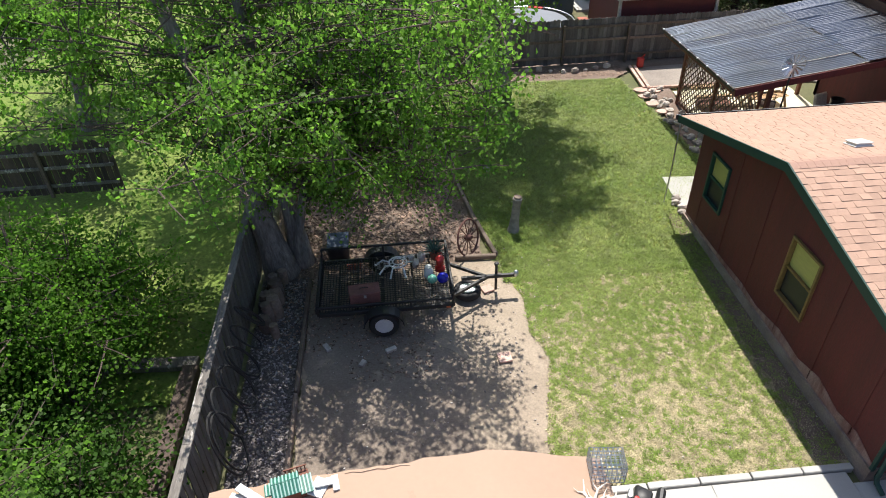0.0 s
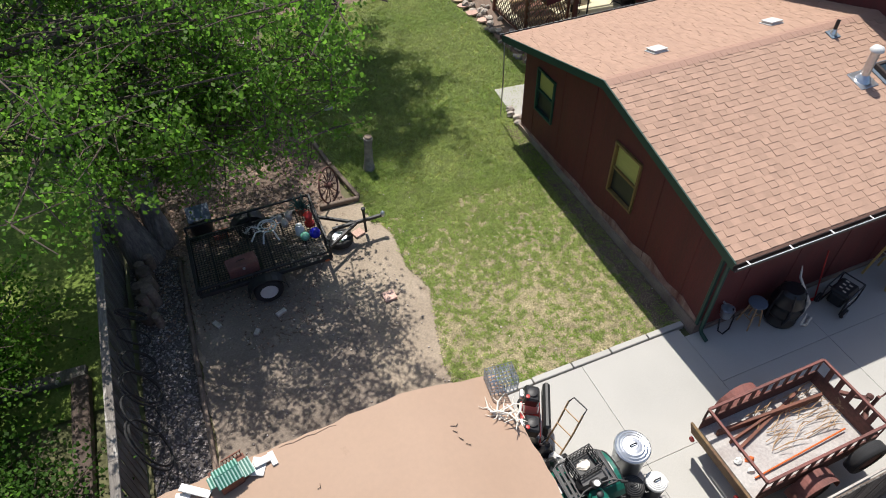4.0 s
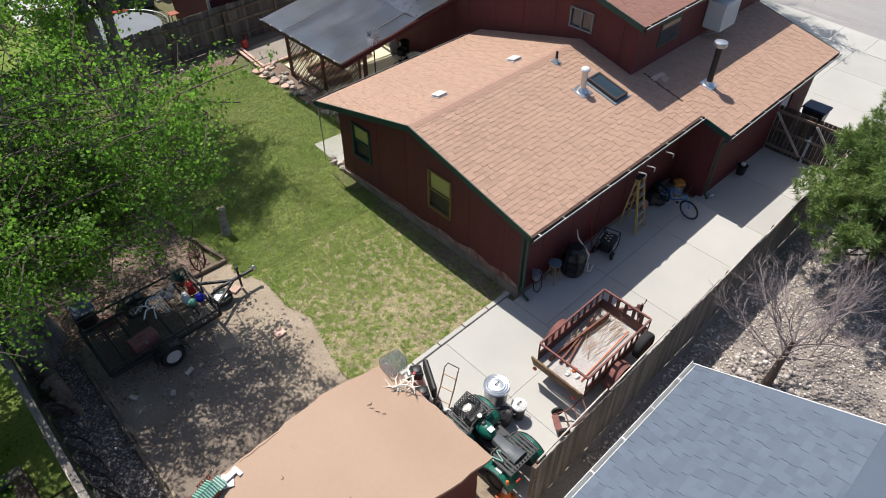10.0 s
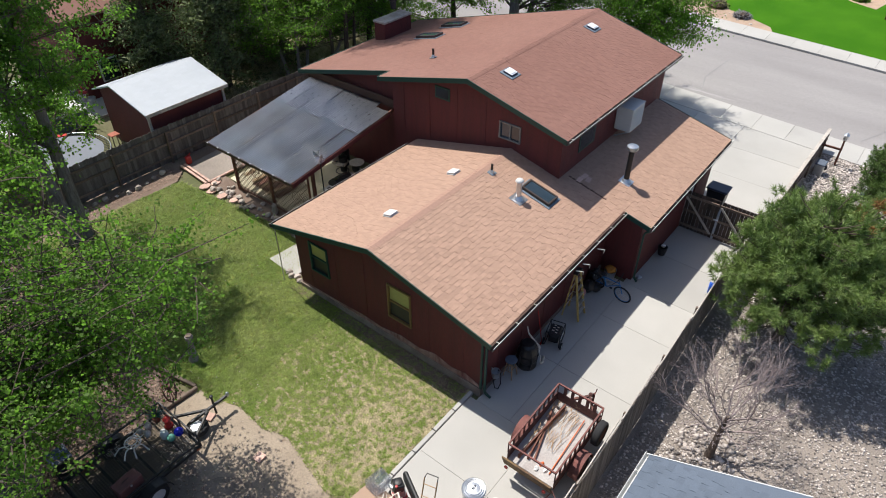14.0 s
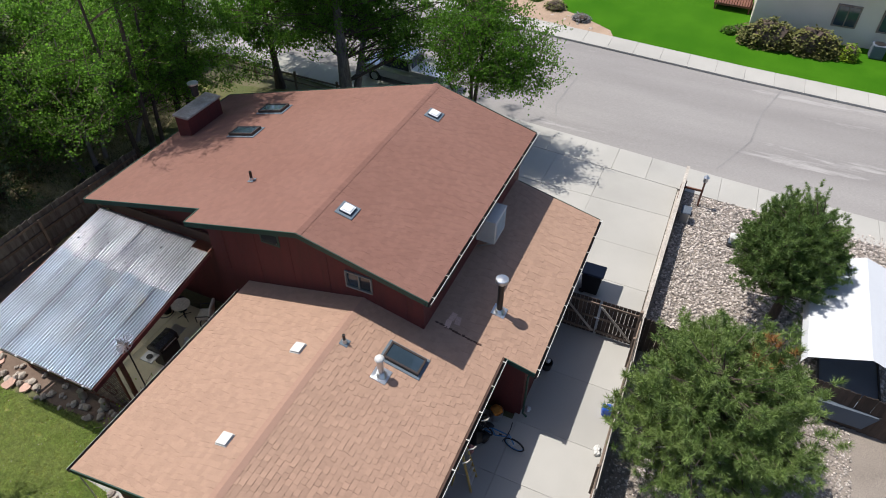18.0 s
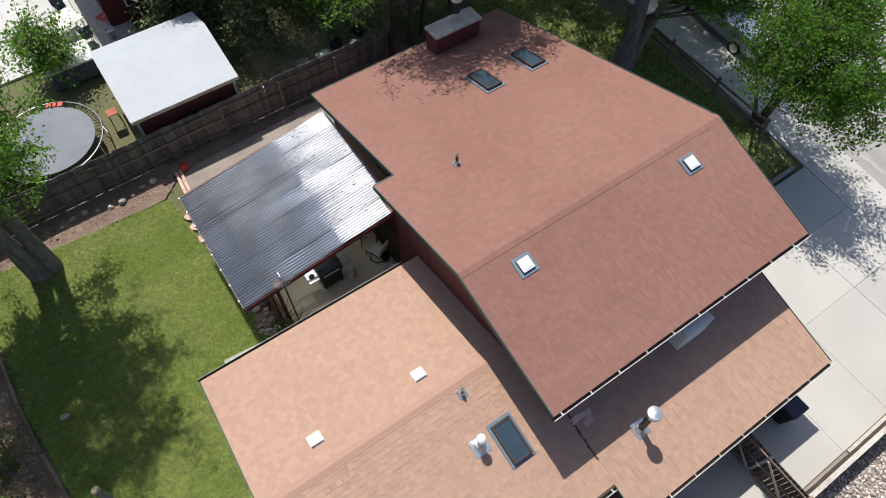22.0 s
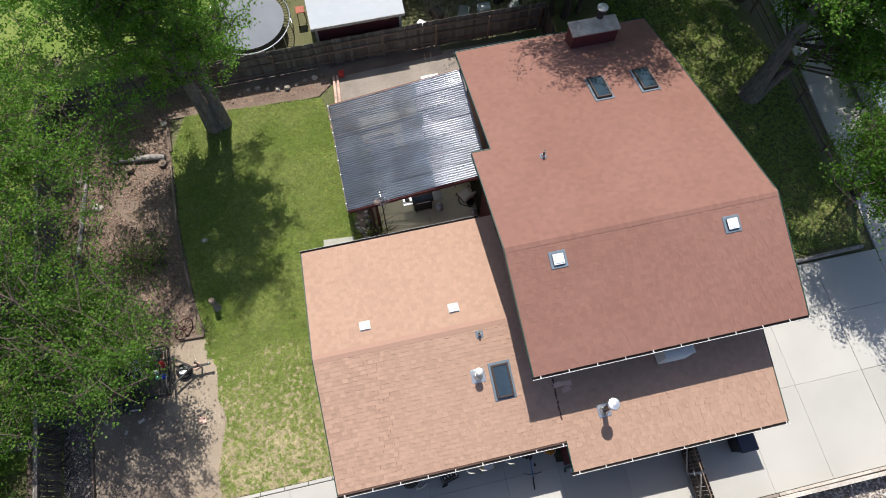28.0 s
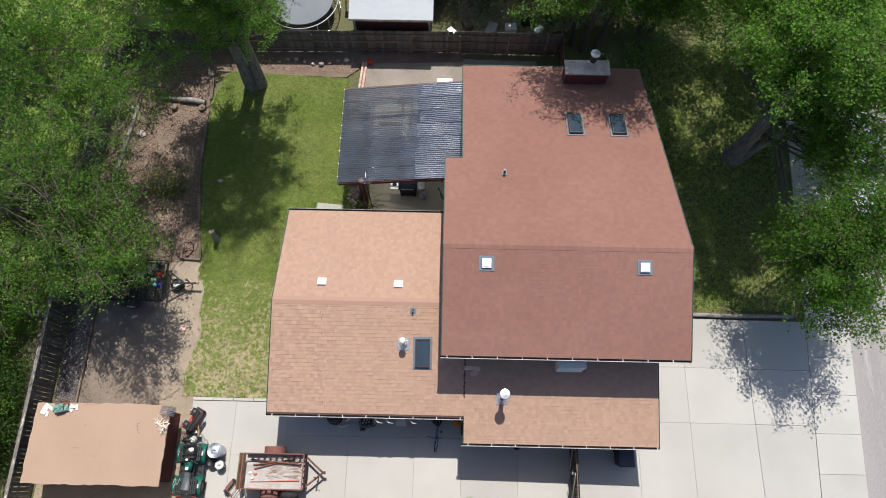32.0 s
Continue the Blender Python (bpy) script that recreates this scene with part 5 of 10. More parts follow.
leafy_tree("cottonwood_tree", (3.55, 20.75), [(-0.5, 0.3, 15.5, 0.25, -0.18, 0.0), (0.7, 0.2, 14.0, 0.23, 0.22, 0.1)], [(3.7, 20.6, 11.6, 2.9, 2.2, 4.8, 4), (5.2, 20.2, 7.6, 2.0, 1.6, 1.6, 1.2), (1.8, 20.6, 8.0, 2.0, 1.6, 2.0, 2.4), (2.2, 20.6, 5.0, 1.7, 1.3, 1.4, 1.4), (4.7, 21.2, 5.0, 1.3, 1.1, 1.2, 0.7)], 130, 52000, 0.088, M_LEAF, M_BARK,
           "cottonwood with two pale upright trunks by the back fence", 13, cluster=0.13, dead=0.1)
leafy_tree("cottonwood_tree", (26.75, 17.6), [(0.9, 0.6, 9.0, 0.36, 0, 0), (2.6, -0.6, 8.0, 0.22, 0.2, -0.1)], [(28.8, 18.6, 6.4, 3.3, 3.2, 2.8, 5), (31.0, 15.6, 5.8, 2.5, 2.8, 2.3, 3), (25.2, 21.8, 6.6, 2.5, 2.3, 2.2, 3), (30.5, 21.2, 6.2, 2.9, 2.6, 2.6, 3), (24.8, 18.2, 9.3, 2.6, 3.8, 1.7, 6), (29.6, 15.0, 4.0, 1.5, 1.6, 1.2, 2)], 230, 112000, 0.1, M_LEAF, M_BARK,
           "broad cottonwood shading the front lawn", 14)
leafy_tree("ash_tree", (29.3, 12.15), [(-1.6, -1.4, 6.2, 0.13, 0, 0), (-0.4, -0.2, 6.8, 0.11, 0.25, 0.1), (-2.2, 0.5, 5.0, 0.09, -0.1, 0.2)], [(27.6, 10.4, 5.0, 2.5, 2.3, 1.9, 4), (29.4, 12.2, 5.4, 1.6, 1.6, 1.5, 1.2), (28.2, 8.9, 3.9, 1.6, 1.3, 1.3, 1.4)], 100, 34000, 0.09, M_LEAF_B, M_BARK_DARK,
           "multi-stemmed leaning tree beside the driveway", 15)
leafy_tree("ash_tree", (28.6, 23.0), [(0.4, 0.4, 7.0, 0.2, 0, 0)], [(28.6, 23.2, 5.0, 3.0, 3.4, 2.8, 3), (31.5, 25.5, 4.6, 2.4, 2.4, 2.4, 2), (33.4, 19.6, 5.4, 2.2, 2.6, 2.0, 2)], 90, 34000, 0.13, M_LEAF_B, M_BARK_DARK, "leafy street tree beyond the front lawn", 16)
leafy_tree("elm_tree", (19.9, 23.4), [(0.3, -0.6, 12.0, 0.13, 0, 0), (0.9, -0.2, 9.6, 0.1, 0.7, 0.2), (-0.9, -0.8, 11.2, 0.1, -0.6, 0.3)], [(18.9, 21.9, 10.6, 2.9, 1.7, 1.9, 6), (19.6, 22.3, 13.4, 2.8, 1.7, 1.6, 4), (21.6, 21.8, 12.4, 1.8, 1.4, 1.8, 2.5), (17.6, 23.6, 4.6, 1.7, 1.4, 1.8, 2), (21.4, 23.6, 5.0, 1.8, 1.7, 2.0, 2.5), (20.6, 21.7, 8.6, 2.0, 1.4, 1.4, 2)], 150, 42000, 0.092, M_LEAF, M_BARK_DARK,
           "thin-stemmed elm clump behind the chimney", 17, dead=0.08)
leafy_tree("elm_tree", (22.9, 24.6), [(0.2, 0.0, 10.4, 0.14, 0, 0), (0.9, -1.5, 9.0, 0.1, 0.5, 0)], [(23.2, 24.4, 4.8, 2.6, 2.3, 2.6, 3), (22.8, 24.4, 9.4, 2.4, 2.2, 1.8, 3), (23.6, 21.6, 9.4, 1.9, 2.0, 1.4, 2.5)], 100, 34000, 0.1, M_LEAF, M_BARK_DARK, "thin-stemmed elm beside the front lawn", 18, dead=0.1)
leafy_tree("elm_tree", (20.5, 29.5), [(0.2, 0.3, 6.0, 0.12, 0, 0), (-0.9, 0.5, 5.6, 0.1, 0.3, 0)], [(20.0, 28.0, 4.2, 3.2, 2.8, 2.4, 3), (24.5, 29.5, 4.4, 2.8, 2.8, 2.4, 3)], 90, 34000, 0.11, M_LEAF, M_TWIG, "half-bare scrub tree in the rough grass", 19, dead=0.18)
leafy_tree("elm_tree", (18.4, 25.6), [(0.3, -0.2, 6.0, 0.09, 0, 0), (1.6, 0.2, 5.6, 0.08, 0.7, 0.2), (-0.9, 0.3, 5.4, 0.08, -0.5, 0.3), (4.5, -0.6, 5.8, 0.08, 2.4, 0.0)], [(17.0, 25.6, 3.8, 1.9, 1.6, 2.2, 3), (19.9, 25.6, 4.4, 1.9, 1.5, 2.4, 3), (22.4, 26.0, 4.0, 1.8, 1.5, 2.4, 3), (25.2, 24.8, 4.0, 1.6, 1.4, 2.4, 2.5), (27.4, 23.6, 2.3, 1.7, 1.3, 1.8, 2.5)], 160, 48000, 0.088, M_LEAF, M_TWIG, "thicket of young elms behind the fence", 35, dead=0.1)
leafy_tree("ash_tree", (25.5, 33.0), [(0.2, 0.3, 7.0, 0.16, 0, 0)], [(25.5, 33.0, 5.0, 3.4, 3.0, 3.0, 3), (31.0, 31.0, 5.0, 2.8, 2.8, 2.8, 2), (19.6, 33.5, 4.8, 3.2, 2.8, 3.0, 2)], 80, 28000, 0.13, M_LEAF_B, M_BARK_DARK, "leafy tree far behind the house", 20)
leafy_tree("lilac_bush", (-5.6, 10.4), [(0.1, 0.1, 2.2, 0.05, 0, 0), (-0.6, 0.3, 2.0, 0.04, -0.3, 0)], [(-5.6, 10.2, 1.1, 1.0, 1.0, 0.8, 1.4), (-7.4, 10.4, 0.9, 1.2, 1.1, 0.7, 1.4), (-9.2, 9.8, 1.8, 1.6, 1.6, 1.2, 2)], 80, 24000, 0.07, M_LEAF_B, M_BARK_DARK, "leafy green bush along the neighbour's lawn", 29, "bush")
leafy_tree("locust_tree", (-5.9, 8.2), [(-0.9, 1.6, 3.4, 0.09, 0, 0)], [(-6.2, 8.8, 2.0, 1.8, 1.4, 0.9, 4), (-8.4, 8.2, 2.4, 2.0, 1.8, 1.1, 3), (-11.0, 10.8, 2.2, 2.0, 1.8, 1.2, 2)], 100, 46000, 0.066, M_LEAF_B, M_BARK_DARK, "slender neighbour's tree leaning over the vines", 21)
leafy_tree("maple_tree", (-6.6, 3.2), [(0.2, 0.3, 3.4, 0.09, 0, 0)], [(-6.4, 4.2, 2.6, 1.8, 1.6, 1.3, 3), (-5.0, 3.4, 2.0, 1.1, 1.2, 0.9, 1.5), (-5.4, 5.4, 2.0, 1.2, 1.0, 0.7, 0.6), (-8.0, 6.2, 3.0, 1.8, 1.8, 1.5, 2)], 80, 32000, 0.066, M_LEAF, M_BARK_DARK, "young green maple beside the fence", 22)
leafy_tree("cottonwood_tree", (-9.5, 20.0), [(0.2, 0.3, 8.0, 0.22, 0, 0)], [(-9.5, 20.0, 6.0, 3.2, 3.4, 2.8, 3), (-9.5, 25.5, 6.0, 3.4, 3.0, 3.0, 3), (-9.0, 17.2, 5.2, 2.4, 2.2, 2.0, 2.5)], 110, 30000, 0.13, M_LEAF, M_BARK, "neighbour's leafy tree across the lawn", 23)
leafy_tree("cottonwood_tree", (0.6, 26.5), [(0.5, 0.6, 8.5, 0.2, 0, 0)], [(1.0, 26.6, 6.4, 2.4, 2.6, 2.8, 3), (-3.5, 26.6, 6.0, 2.8, 2.6, 2.8, 3), (-1.6, 24.6, 7.6, 2.8, 2.0, 2.0, 2.5)], 120, 40000, 0.12, M_LEAF, M_BARK, "leafy tree behind the back fence", 24)
leafy_tree("lilac_bush", (3.7, 24.9), [(0.1, 0.1, 1.6, 0.05, 0, 0), (-0.2, 0.2, 1.5, 0.04, 0.1, 0)], [(3.7, 24.9, 1.6, 0.8, 0.9, 0.9, 1)], 26, 3500, 0.1, M_LEAF, M_BARK_DARK, "leafy bush beside the trampoline", 25, "bush")
leafy_tree("young_tree", (6.9, 29.4), [(0.1, 0.1, 3.0, 0.05, 0, 0)], [(6.9, 29.4, 1.9, 0.8, 0.8, 1.3, 1)], 30, 4000, 0.11, M_LEAF, M_BARK_DARK, "small upright tree at the edge of the neighbour's patio", 26)
leafy_tree("vine_thicket", (-4.8, 6.0), [(0.1, 0.1, 0.9, 0.03, 0, 0), (0.4, -0.6, 0.8, 0.03, 0.3, -0.8)], [(-5.7, 6.0, 0.5, 1.3, 2.4, 0.45, 3), (-7.6, 5.8, 0.6, 2.2, 2.4, 0.5, 3), (-5.6, 2.6, 0.6, 1.3, 1.8, 0.5, 2), (-9.8, 6.0, 0.7, 2.0, 2.4, 0.6, 2)], 200, 52000, 0.075, M_VINE, M_BARK_DARK, "dense green ground vines behind the fence", 27, "vines", 0.3)
leafy_tree("shrub", (1.0, 15.0), [(0.1, 0.1, 0.7, 0.02, 0, 0)], [(0.2, 15.3, 0.55, 0.9, 1.0, 0.5, 1)], 24, 1700, 0.07, M_LEAF_B, M_BARK_DARK, "loose green shrub in the mulch bed", 28, "bush")


def spruce(base, h, r, seed, label):
    rng = np.random.default_rng(seed)
    t = thing("spruce_tree", (0, 0, 0), label, "tree", "spruces")
    z0 = level(*base)
    part("trunk", Shape().tube([(base[0], base[1], z0 - 0.1), (base[0], base[1], z0 + h * 0.5), (base[0], base[1], z0 + h)], [0.2, 0.12, 0.02], 8), M_BARK_DARK, t)
    limb, cs = Shape(), []
    for i in range(150):
        u = rng.uniform(0.05, 0.98)
        a = rng.uniform(0, 6.283)
        ln = r * (1 - u) ** 0.8 * rng.uniform(0.75, 1.1) + 0.15
        p0 = np.array([base[0], base[1], z0 + h * u])
        p1 = p0 + np.array([math.cos(a) * ln, math.sin(a) * ln, -0.18 * ln])
        limb.tube([tuple(p0), tuple((p0 + p1) / 2 + np.array([0, 0, 0.05])), tuple(p1)], [0.03, 0.02, 0.006], 4, False)
        n = int(60 * ln) + 20
        w = rng.uniform(0.15, 1.0, n)[:, None]
        spread = 0.14 + 0.2 * w
        cs.append(p0 * (1 - w) + p1 * w + rng.normal(size=(n, 3)) * spread * np.array([1, 1, 0.35]))
    tagged(part("limb_work", limb, M_BARK_DARK, t), kind="stuff")
    c = np.concatenate(cs)
    v, f = kites(c, 0.2, rng, 0.2, 0.35, 0.7)
    tagged(part("crown", quads("crown", v, f, M_SPRUCE), M_SPRUCE, t), kind="stuff")


spruce((15.0, 27.2), 9.5, 2.6, 31, "dark green spruce behind the white shed")
spruce((17.8, 28.6), 8.5, 2.4, 32, "dark green spruce behind the fence")
spruce((12.6, 29.4), 9.0, 2.3, 33, "dark green spruce beside the neighbour's house")


def tufts(centres, axes, length, per, width, rng, cone=0.9):
    """Needle tufts: thin triangles that fan out round an axis."""
    n = len(centres)
    c = np.repeat(centres, per, 0)
    d = np.repeat(axes, per, 0) + rng.normal(size=(n * per, 3)) * cone
    d /= np.linalg.norm(d, axis=1)[:, None]
    s = np.cross(d, rng.normal(size=(n * per, 3)))
    s /= np.linalg.norm(s, axis=1)[:, None]
    ln = length * rng.uniform(0.7, 1.2, n * per)[:, None]
    start = c + d * ln * 0.12
    verts = np.stack([start - s * width / 2, start + s * width / 2, c + d * ln], 1).reshape(-1, 3)
    return verts, np.arange(n * per * 3).reshape(-1, 3)


def pine(base, centre, radii, h, count, per, length, mat, label, seed, name="pine_tree", brown=None, width=0.02, spread=0.16):
    """A pine: boughs that end in upturned shoots, each a bottle-brush of needles, thinner and darker within."""
    rng = np.random.default_rng(seed)
    t = thing(name, (0, 0, 0), label, "tree")
    z0 = level(*base)
    part("trunk", Shape().tube([(base[0], base[1], z0 - 0.1), (base[0] + 0.05, base[1], z0 + h * 0.5), (centre[0], centre[1], z0 + h * 0.95)], [0.17, 0.11, 0.02], 10), M_BARK_DARK, t, smooth=True)
    limb = Shape()
    cs, ax = [], []
    for i in range(count // 12):
        d = rng.normal(size=3)
        d /= np.linalg.norm(d)
        if d[2] < -0.55:
            d[2] *= -0.6
        q = rng.uniform(0.55, 0.98) + (0.13 if i % 4 == 0 else 0.0)
        goal = np.array(centre) + d * np.array(radii) * q
        root = np.array([base[0], base[1], max(z0 + 0.4, goal[2] - 0.7)])
        path = bend(root, goal, -0.1, rng, 4)
        limb.tube(path, [0.035, 0.025, 0.016, 0.008], 4, False)
        for j in range(4):
            a = d * 0.7 + np.array([0, 0, 0.8]) + rng.normal(size=3) * 0.45
            a /= np.linalg.norm(a)
            foot = goal + rng.normal(size=3) * spread - d * rng.uniform(0, 0.3)
            for k in range(3):
                cs.append(foot + a * 0.09 * k)
                ax.append(a)
    tagged(part("limb_work", limb, M_BARK_DARK, t), kind="stuff")
    cs, ax = np.array(cs), np.array(ax)
    keep = np.ones(len(cs), bool)
    if brown:
        keep = np.linalg.norm(cs - np.array(brown), axis=1) > 0.55
        v, f = tufts(cs[~keep], ax[~keep], length, per, width, rng)
        tagged(part("dead_branch", quads("dead_branch", v, f, M_RUSTNEEDLE), M_RUSTNEEDLE, t, "rust-brown dead needles"), kind="stuff")
    v, f = tufts(cs[keep], ax[keep], length, per, width, rng)
    tagged(part("crown", quads("crown", v, f, mat), mat, t), kind="stuff")


pine((14.5, -0.5), (14.5, -0.75, 2.6), (2.7, 2.45, 2.4), 4.9, 6600, 26, 0.2, M_PINE, "long-needled pine with one rusty dead branch", 41, brown=(15.2, -1.5, 4.6), width=0.018)
pine((21.9, -2.6), (21.9, -2.2, 2.45), (1.8, 1.7, 2.1), 4.4, 8400, 24, 0.13, M_PINE_DARK, "dense rounded dark pine in the rock yard", 42, width=0.018, spread=0.13)


def bare_tree(base, h, label, seed):
    rng = random.Random(seed)
    t = thing("bare_tree", (0, 0, 0), label, "tree")
    z0 = level(*base)
    part("trunk", Shape().tube([(base[0], base[1], z0 - 0.1), (base[0] + 0.03, base[1] - 0.02, z0 + 0.25), (base[0] + 0.12, base[1] - 0.02, z0 + 0.75), (base[0] + 0.14, base[1] - 0.05, z0 + 1.5)], [0.13, 0.1, 0.08, 0.045], 10), M_BARK_DARK, t, smooth=True)
    s = None

    def grow(p, d, ln, r, depth):
        q = p + d * ln
        m = (p + q) / 2 + Vector((rng.uniform(-1, 1), rng.uniform(-1, 1), 0.3)) * ln * 0.07
        s.tube([p, m, q], [r, r * 0.85, r * 0.66], 5 if depth < 2 else 4 if depth < 3 else 3, False)
        if depth >= 5:
            return
        for k in range(3 if depth in (0, 1, 2, 3) else rng.choice((2, 3))):
            nd = (d + Vector((rng.uniform(-1, 1), rng.uniform(-1, 1), rng.uniform(-0.25, 0.55))) * 0.68).normalized()
            start = p + (q - p) * rng.uniform(0.55, 1.0)
            grow(start, nd, ln * rng.uniform(0.58, 0.86), r * 0.6, depth + 1)

    top = Vector((base[0] + 0.12, base[1] - 0.02, z0 + 0.7))
    for k in range(9):
        a = k * 2.4 + rng.uniform(-0.2, 0.2)
        s = Shape()
        grow(top + Vector((0.002 * k, -0.004 * k, 0.09 * k)), Vector((math.cos(a) * 0.75, math.sin(a) * 0.75, 0.6 + 0.06 * k)).normalized(), h * 0.24, 0.028, 0)
        part("branch", s, M_TWIG, t)


bare_tree((9.1, -0.35), 3.6, "leafless grey-brown small tree in a ring of stones", 51)


# loose ground cover
def scatter(poly, n, rng, keep=None):
    xs, ys = [p[0] for p in poly], [p[1] for p in poly]
    out = []
    while len(out) < n:
        x, y = rng.uniform(min(xs), max(xs)), rng.uniform(min(ys), max(ys))
        if inside(poly, x, y) and (keep is None or keep(x, y)):
            out.append((x, y))
    return np.array(out)


def stones(name, poly, n, lo, hi, mat, label, seed, category="gravel", flat=0.6, lift=0.0, keep=None):
    """Many uneven stones as one scatter."""
    rng = np.random.default_rng(seed)
    r = random.Random(seed)
    p = scatter(poly, n, r, keep)
    n = len(p)
    base = np.array([(1, 0, 0), (0, 1, 0), (-1, 0, 0), (0, -1, 0), (0, 0, 1), (0, 0, -1)], float)
    face = np.array([(0, 1, 4), (1, 2, 4), (2, 3, 4), (3, 0, 4), (1, 0, 5), (2, 1, 5), (3, 2, 5), (0, 3, 5)])
    s = rng.uniform(lo, hi, n)
    a = rng.uniform(0, 6.283, n)
    shape = base[None] * (1 + rng.uniform(-0.35, 0.35, (n, 6, 1))) * s[:, None, None] * np.array([0.5, 0.38, 0.5 * flat])
    x = shape[..., 0] * np.cos(a)[:, None] - shape[..., 1] * np.sin(a)[:, None]
    y = shape[..., 0] * np.sin(a)[:, None] + shape[..., 1] * np.cos(a)[:, None]
    z = shape[..., 2] + rng.normal(size=(n, 6)) * s[:, None] * 0.04
    g = np.array([level(px, py) for px, py in p]) + lift
    v = np.stack([x + p[:, :1], y + p[:, 1:], z + g[:, None] + s[:, None] * 0.12], -1).reshape(-1, 3)
    f = (face[None] + 6 * np.arange(n)[:, None, None]).reshape(-1, 3)
    return tagged(new(name, quads(name, v, f, mat)), label, category, kind="stuff")


stones("river_rock", [(18.5, -7.0), (28.6, -7.0), (28.3, 1.4), (18.5, 1.4)], 19000, 0.06, 0.17, M_STONE, "pale rounded river rock covering the front yard", 61)
stones("yard_gravel", [(4.5, -5.0), (18.2, -5.0), (18.2, 1.4), (4.5, 1.4)], 19000, 0.04, 0.11, M_STONE, "tan crushed gravel in the neighbour's yard", 62)
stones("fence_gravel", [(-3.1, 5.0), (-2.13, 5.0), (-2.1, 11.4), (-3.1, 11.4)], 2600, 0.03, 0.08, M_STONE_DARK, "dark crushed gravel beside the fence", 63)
stones("tree_ring_rock", [(8.2, -1.1), (10.0, -1.1), (10.0, 0.5), (8.2, 0.5)], 170, 0.1, 0.24, M_STONE, "larger stones ringed round the bare tree", 64, keep=lambda x, y: 0.2 < math.hypot(x - 9.1, y + 0.35) < 0.95)
stones("dirt_pebbles", [(-2.0, 5.2), (2.4, 5.2), (2.2, 11.3), (-2.0, 11.3)], 420, 0.015, 0.06, M_STONE, "pebbles and leaf litter on the packed dirt", 65, flat=0.4)
stones("lawn_litter", LAWN, 420, 0.015, 0.05, M_STONE, "pale fallen leaves and chips on the lawn", 66, flat=0.15, lift=0.03)


def chips(name, poly, n, lo, hi, mat, label, seed, category="mulch"):
    rng = np.random.default_rng(seed)
    p = scatter(poly, n, random.Random(seed))
    a = rng.uniform(0, 6.283, n)
    ln, w = rng.uniform(lo, hi, n), rng.uniform(0.25, 0.55, n)
    tilt = rng.normal(size=(n, 2)) * 0.25
    corner = np.array([(-1, -1, 0), (1, -1, 0), (1, 1, 0), (-1, 1, 0), (-0.9, -0.8, 1), (0.9, -0.8, 1), (0.9, 0.8, 1), (-0.9, 0.8, 1)], float)
    x = corner[None, :, 0] * ln[:, None] / 2
    y = corner[None, :, 1] * (ln * w)[:, None] / 2
    z = corner[None, :, 2] * 0.012 + x * tilt[:, :1] + y * tilt[:, 1:]
    g = np.array([level(px, py) for px, py in p])
    v = np.stack([x * np.cos(a)[:, None] - y * np.sin(a)[:, None] + p[:, :1], x * np.sin(a)[:, None] + y * np.cos(a)[:, None] + p[:, 1:], z + g[:, None] + 0.004], -1).reshape(-1, 3)
    face = np.array([(4, 5, 6, 7), (0, 1, 5, 4), (1, 2, 6, 5), (2, 3, 7, 6), (3, 0, 4, 7)])
    f = (face[None] + 8 * np.arange(n)[:, None, None]).reshape(-1, 4)
    return tagged(new(name, quads(name, v, f, mat)), label, category, kind="stuff")


chips("bark_chips", [(-2.9, 11.5), (1.8, 11.9), (1.75, 13.0), (1.35, 16.4), (1.3, 20.0), (1.4, 22.3), (-2.9, 22.3)], 9000, 0.03, 0.1, M_CHIP, "loose brown bark chips", 71)
chips("bed_chips", [(1.6, 21.75), (8.4, 21.6), (8.5, 22.5), (1.6, 22.5)], 1500, 0.03, 0.09, M_CHIP, "loose bark chips along the back fence", 72)
chips("leaf_litter", [(-3.0, 9.2), (-0.2, 9.2), (-0.6, 11.8), (-3.0, 11.8)], 1000, 0.03, 0.07, M_CHIP, "dry leaf litter under the cottonwood", 73)
chips("dirt_litter", [(-1.2, 8.3), (0.4, 8.3), (0.6, 9.6), (-1.0, 9.6)], 260, 0.02, 0.06, M_CHIP, "dry leaves on the packed dirt", 74)


def blades(name, poly, n, mat, label, seed, h=(0.035, 0.09), w=0.011, per=5, keep=None):
    """Grass tufts: each a few bent blades."""
    rng = np.random.default_rng(seed)
    p = scatter(poly, n, random.Random(seed), keep)
    g = np.array([level(x, y) for x, y in p])
    c = np.repeat(np.column_stack([p, g]), per, 0)
    m = len(c)
    c[:, :2] += rng.normal(size=(m, 2)) * 0.022
    a = rng.uniform(0, 6.283, m)
    out = np.column_stack([np.cos(a), np.sin(a), np.zeros(m)])
    s = np.column_stack([-np.sin(a), np.cos(a), np.zeros(m)]) * (w * rng.uniform(0.7, 1.6, m))[:, None]
    hh = rng.uniform(*h, m)[:, None]
    tip = c + out * hh * rng.uniform(0.8, 1.9, m)[:, None] + np.array([0, 0, 0.75]) * hh
    v = np.stack([c - s, c + s, tip], 1).reshape(-1, 3)
    return tagged(new(name, quads(name, v, np.arange(m * 3).reshape(-1, 3), mat)), label, "grass", kind="stuff")


def lush(x, y):
    n = noise.noise((x * 8.0, y * 8.0, 1.3)) + 0.5 * noise.noise((x * 17.0, y * 17.0, 4.1))
    dry = clamp((11.6 - y) / 4.0, 0, 1)
    return n > -0.55 + 0.6 * dry + 0.3 * noise.noise((x * 0.9, y * 0.9, 7.7))


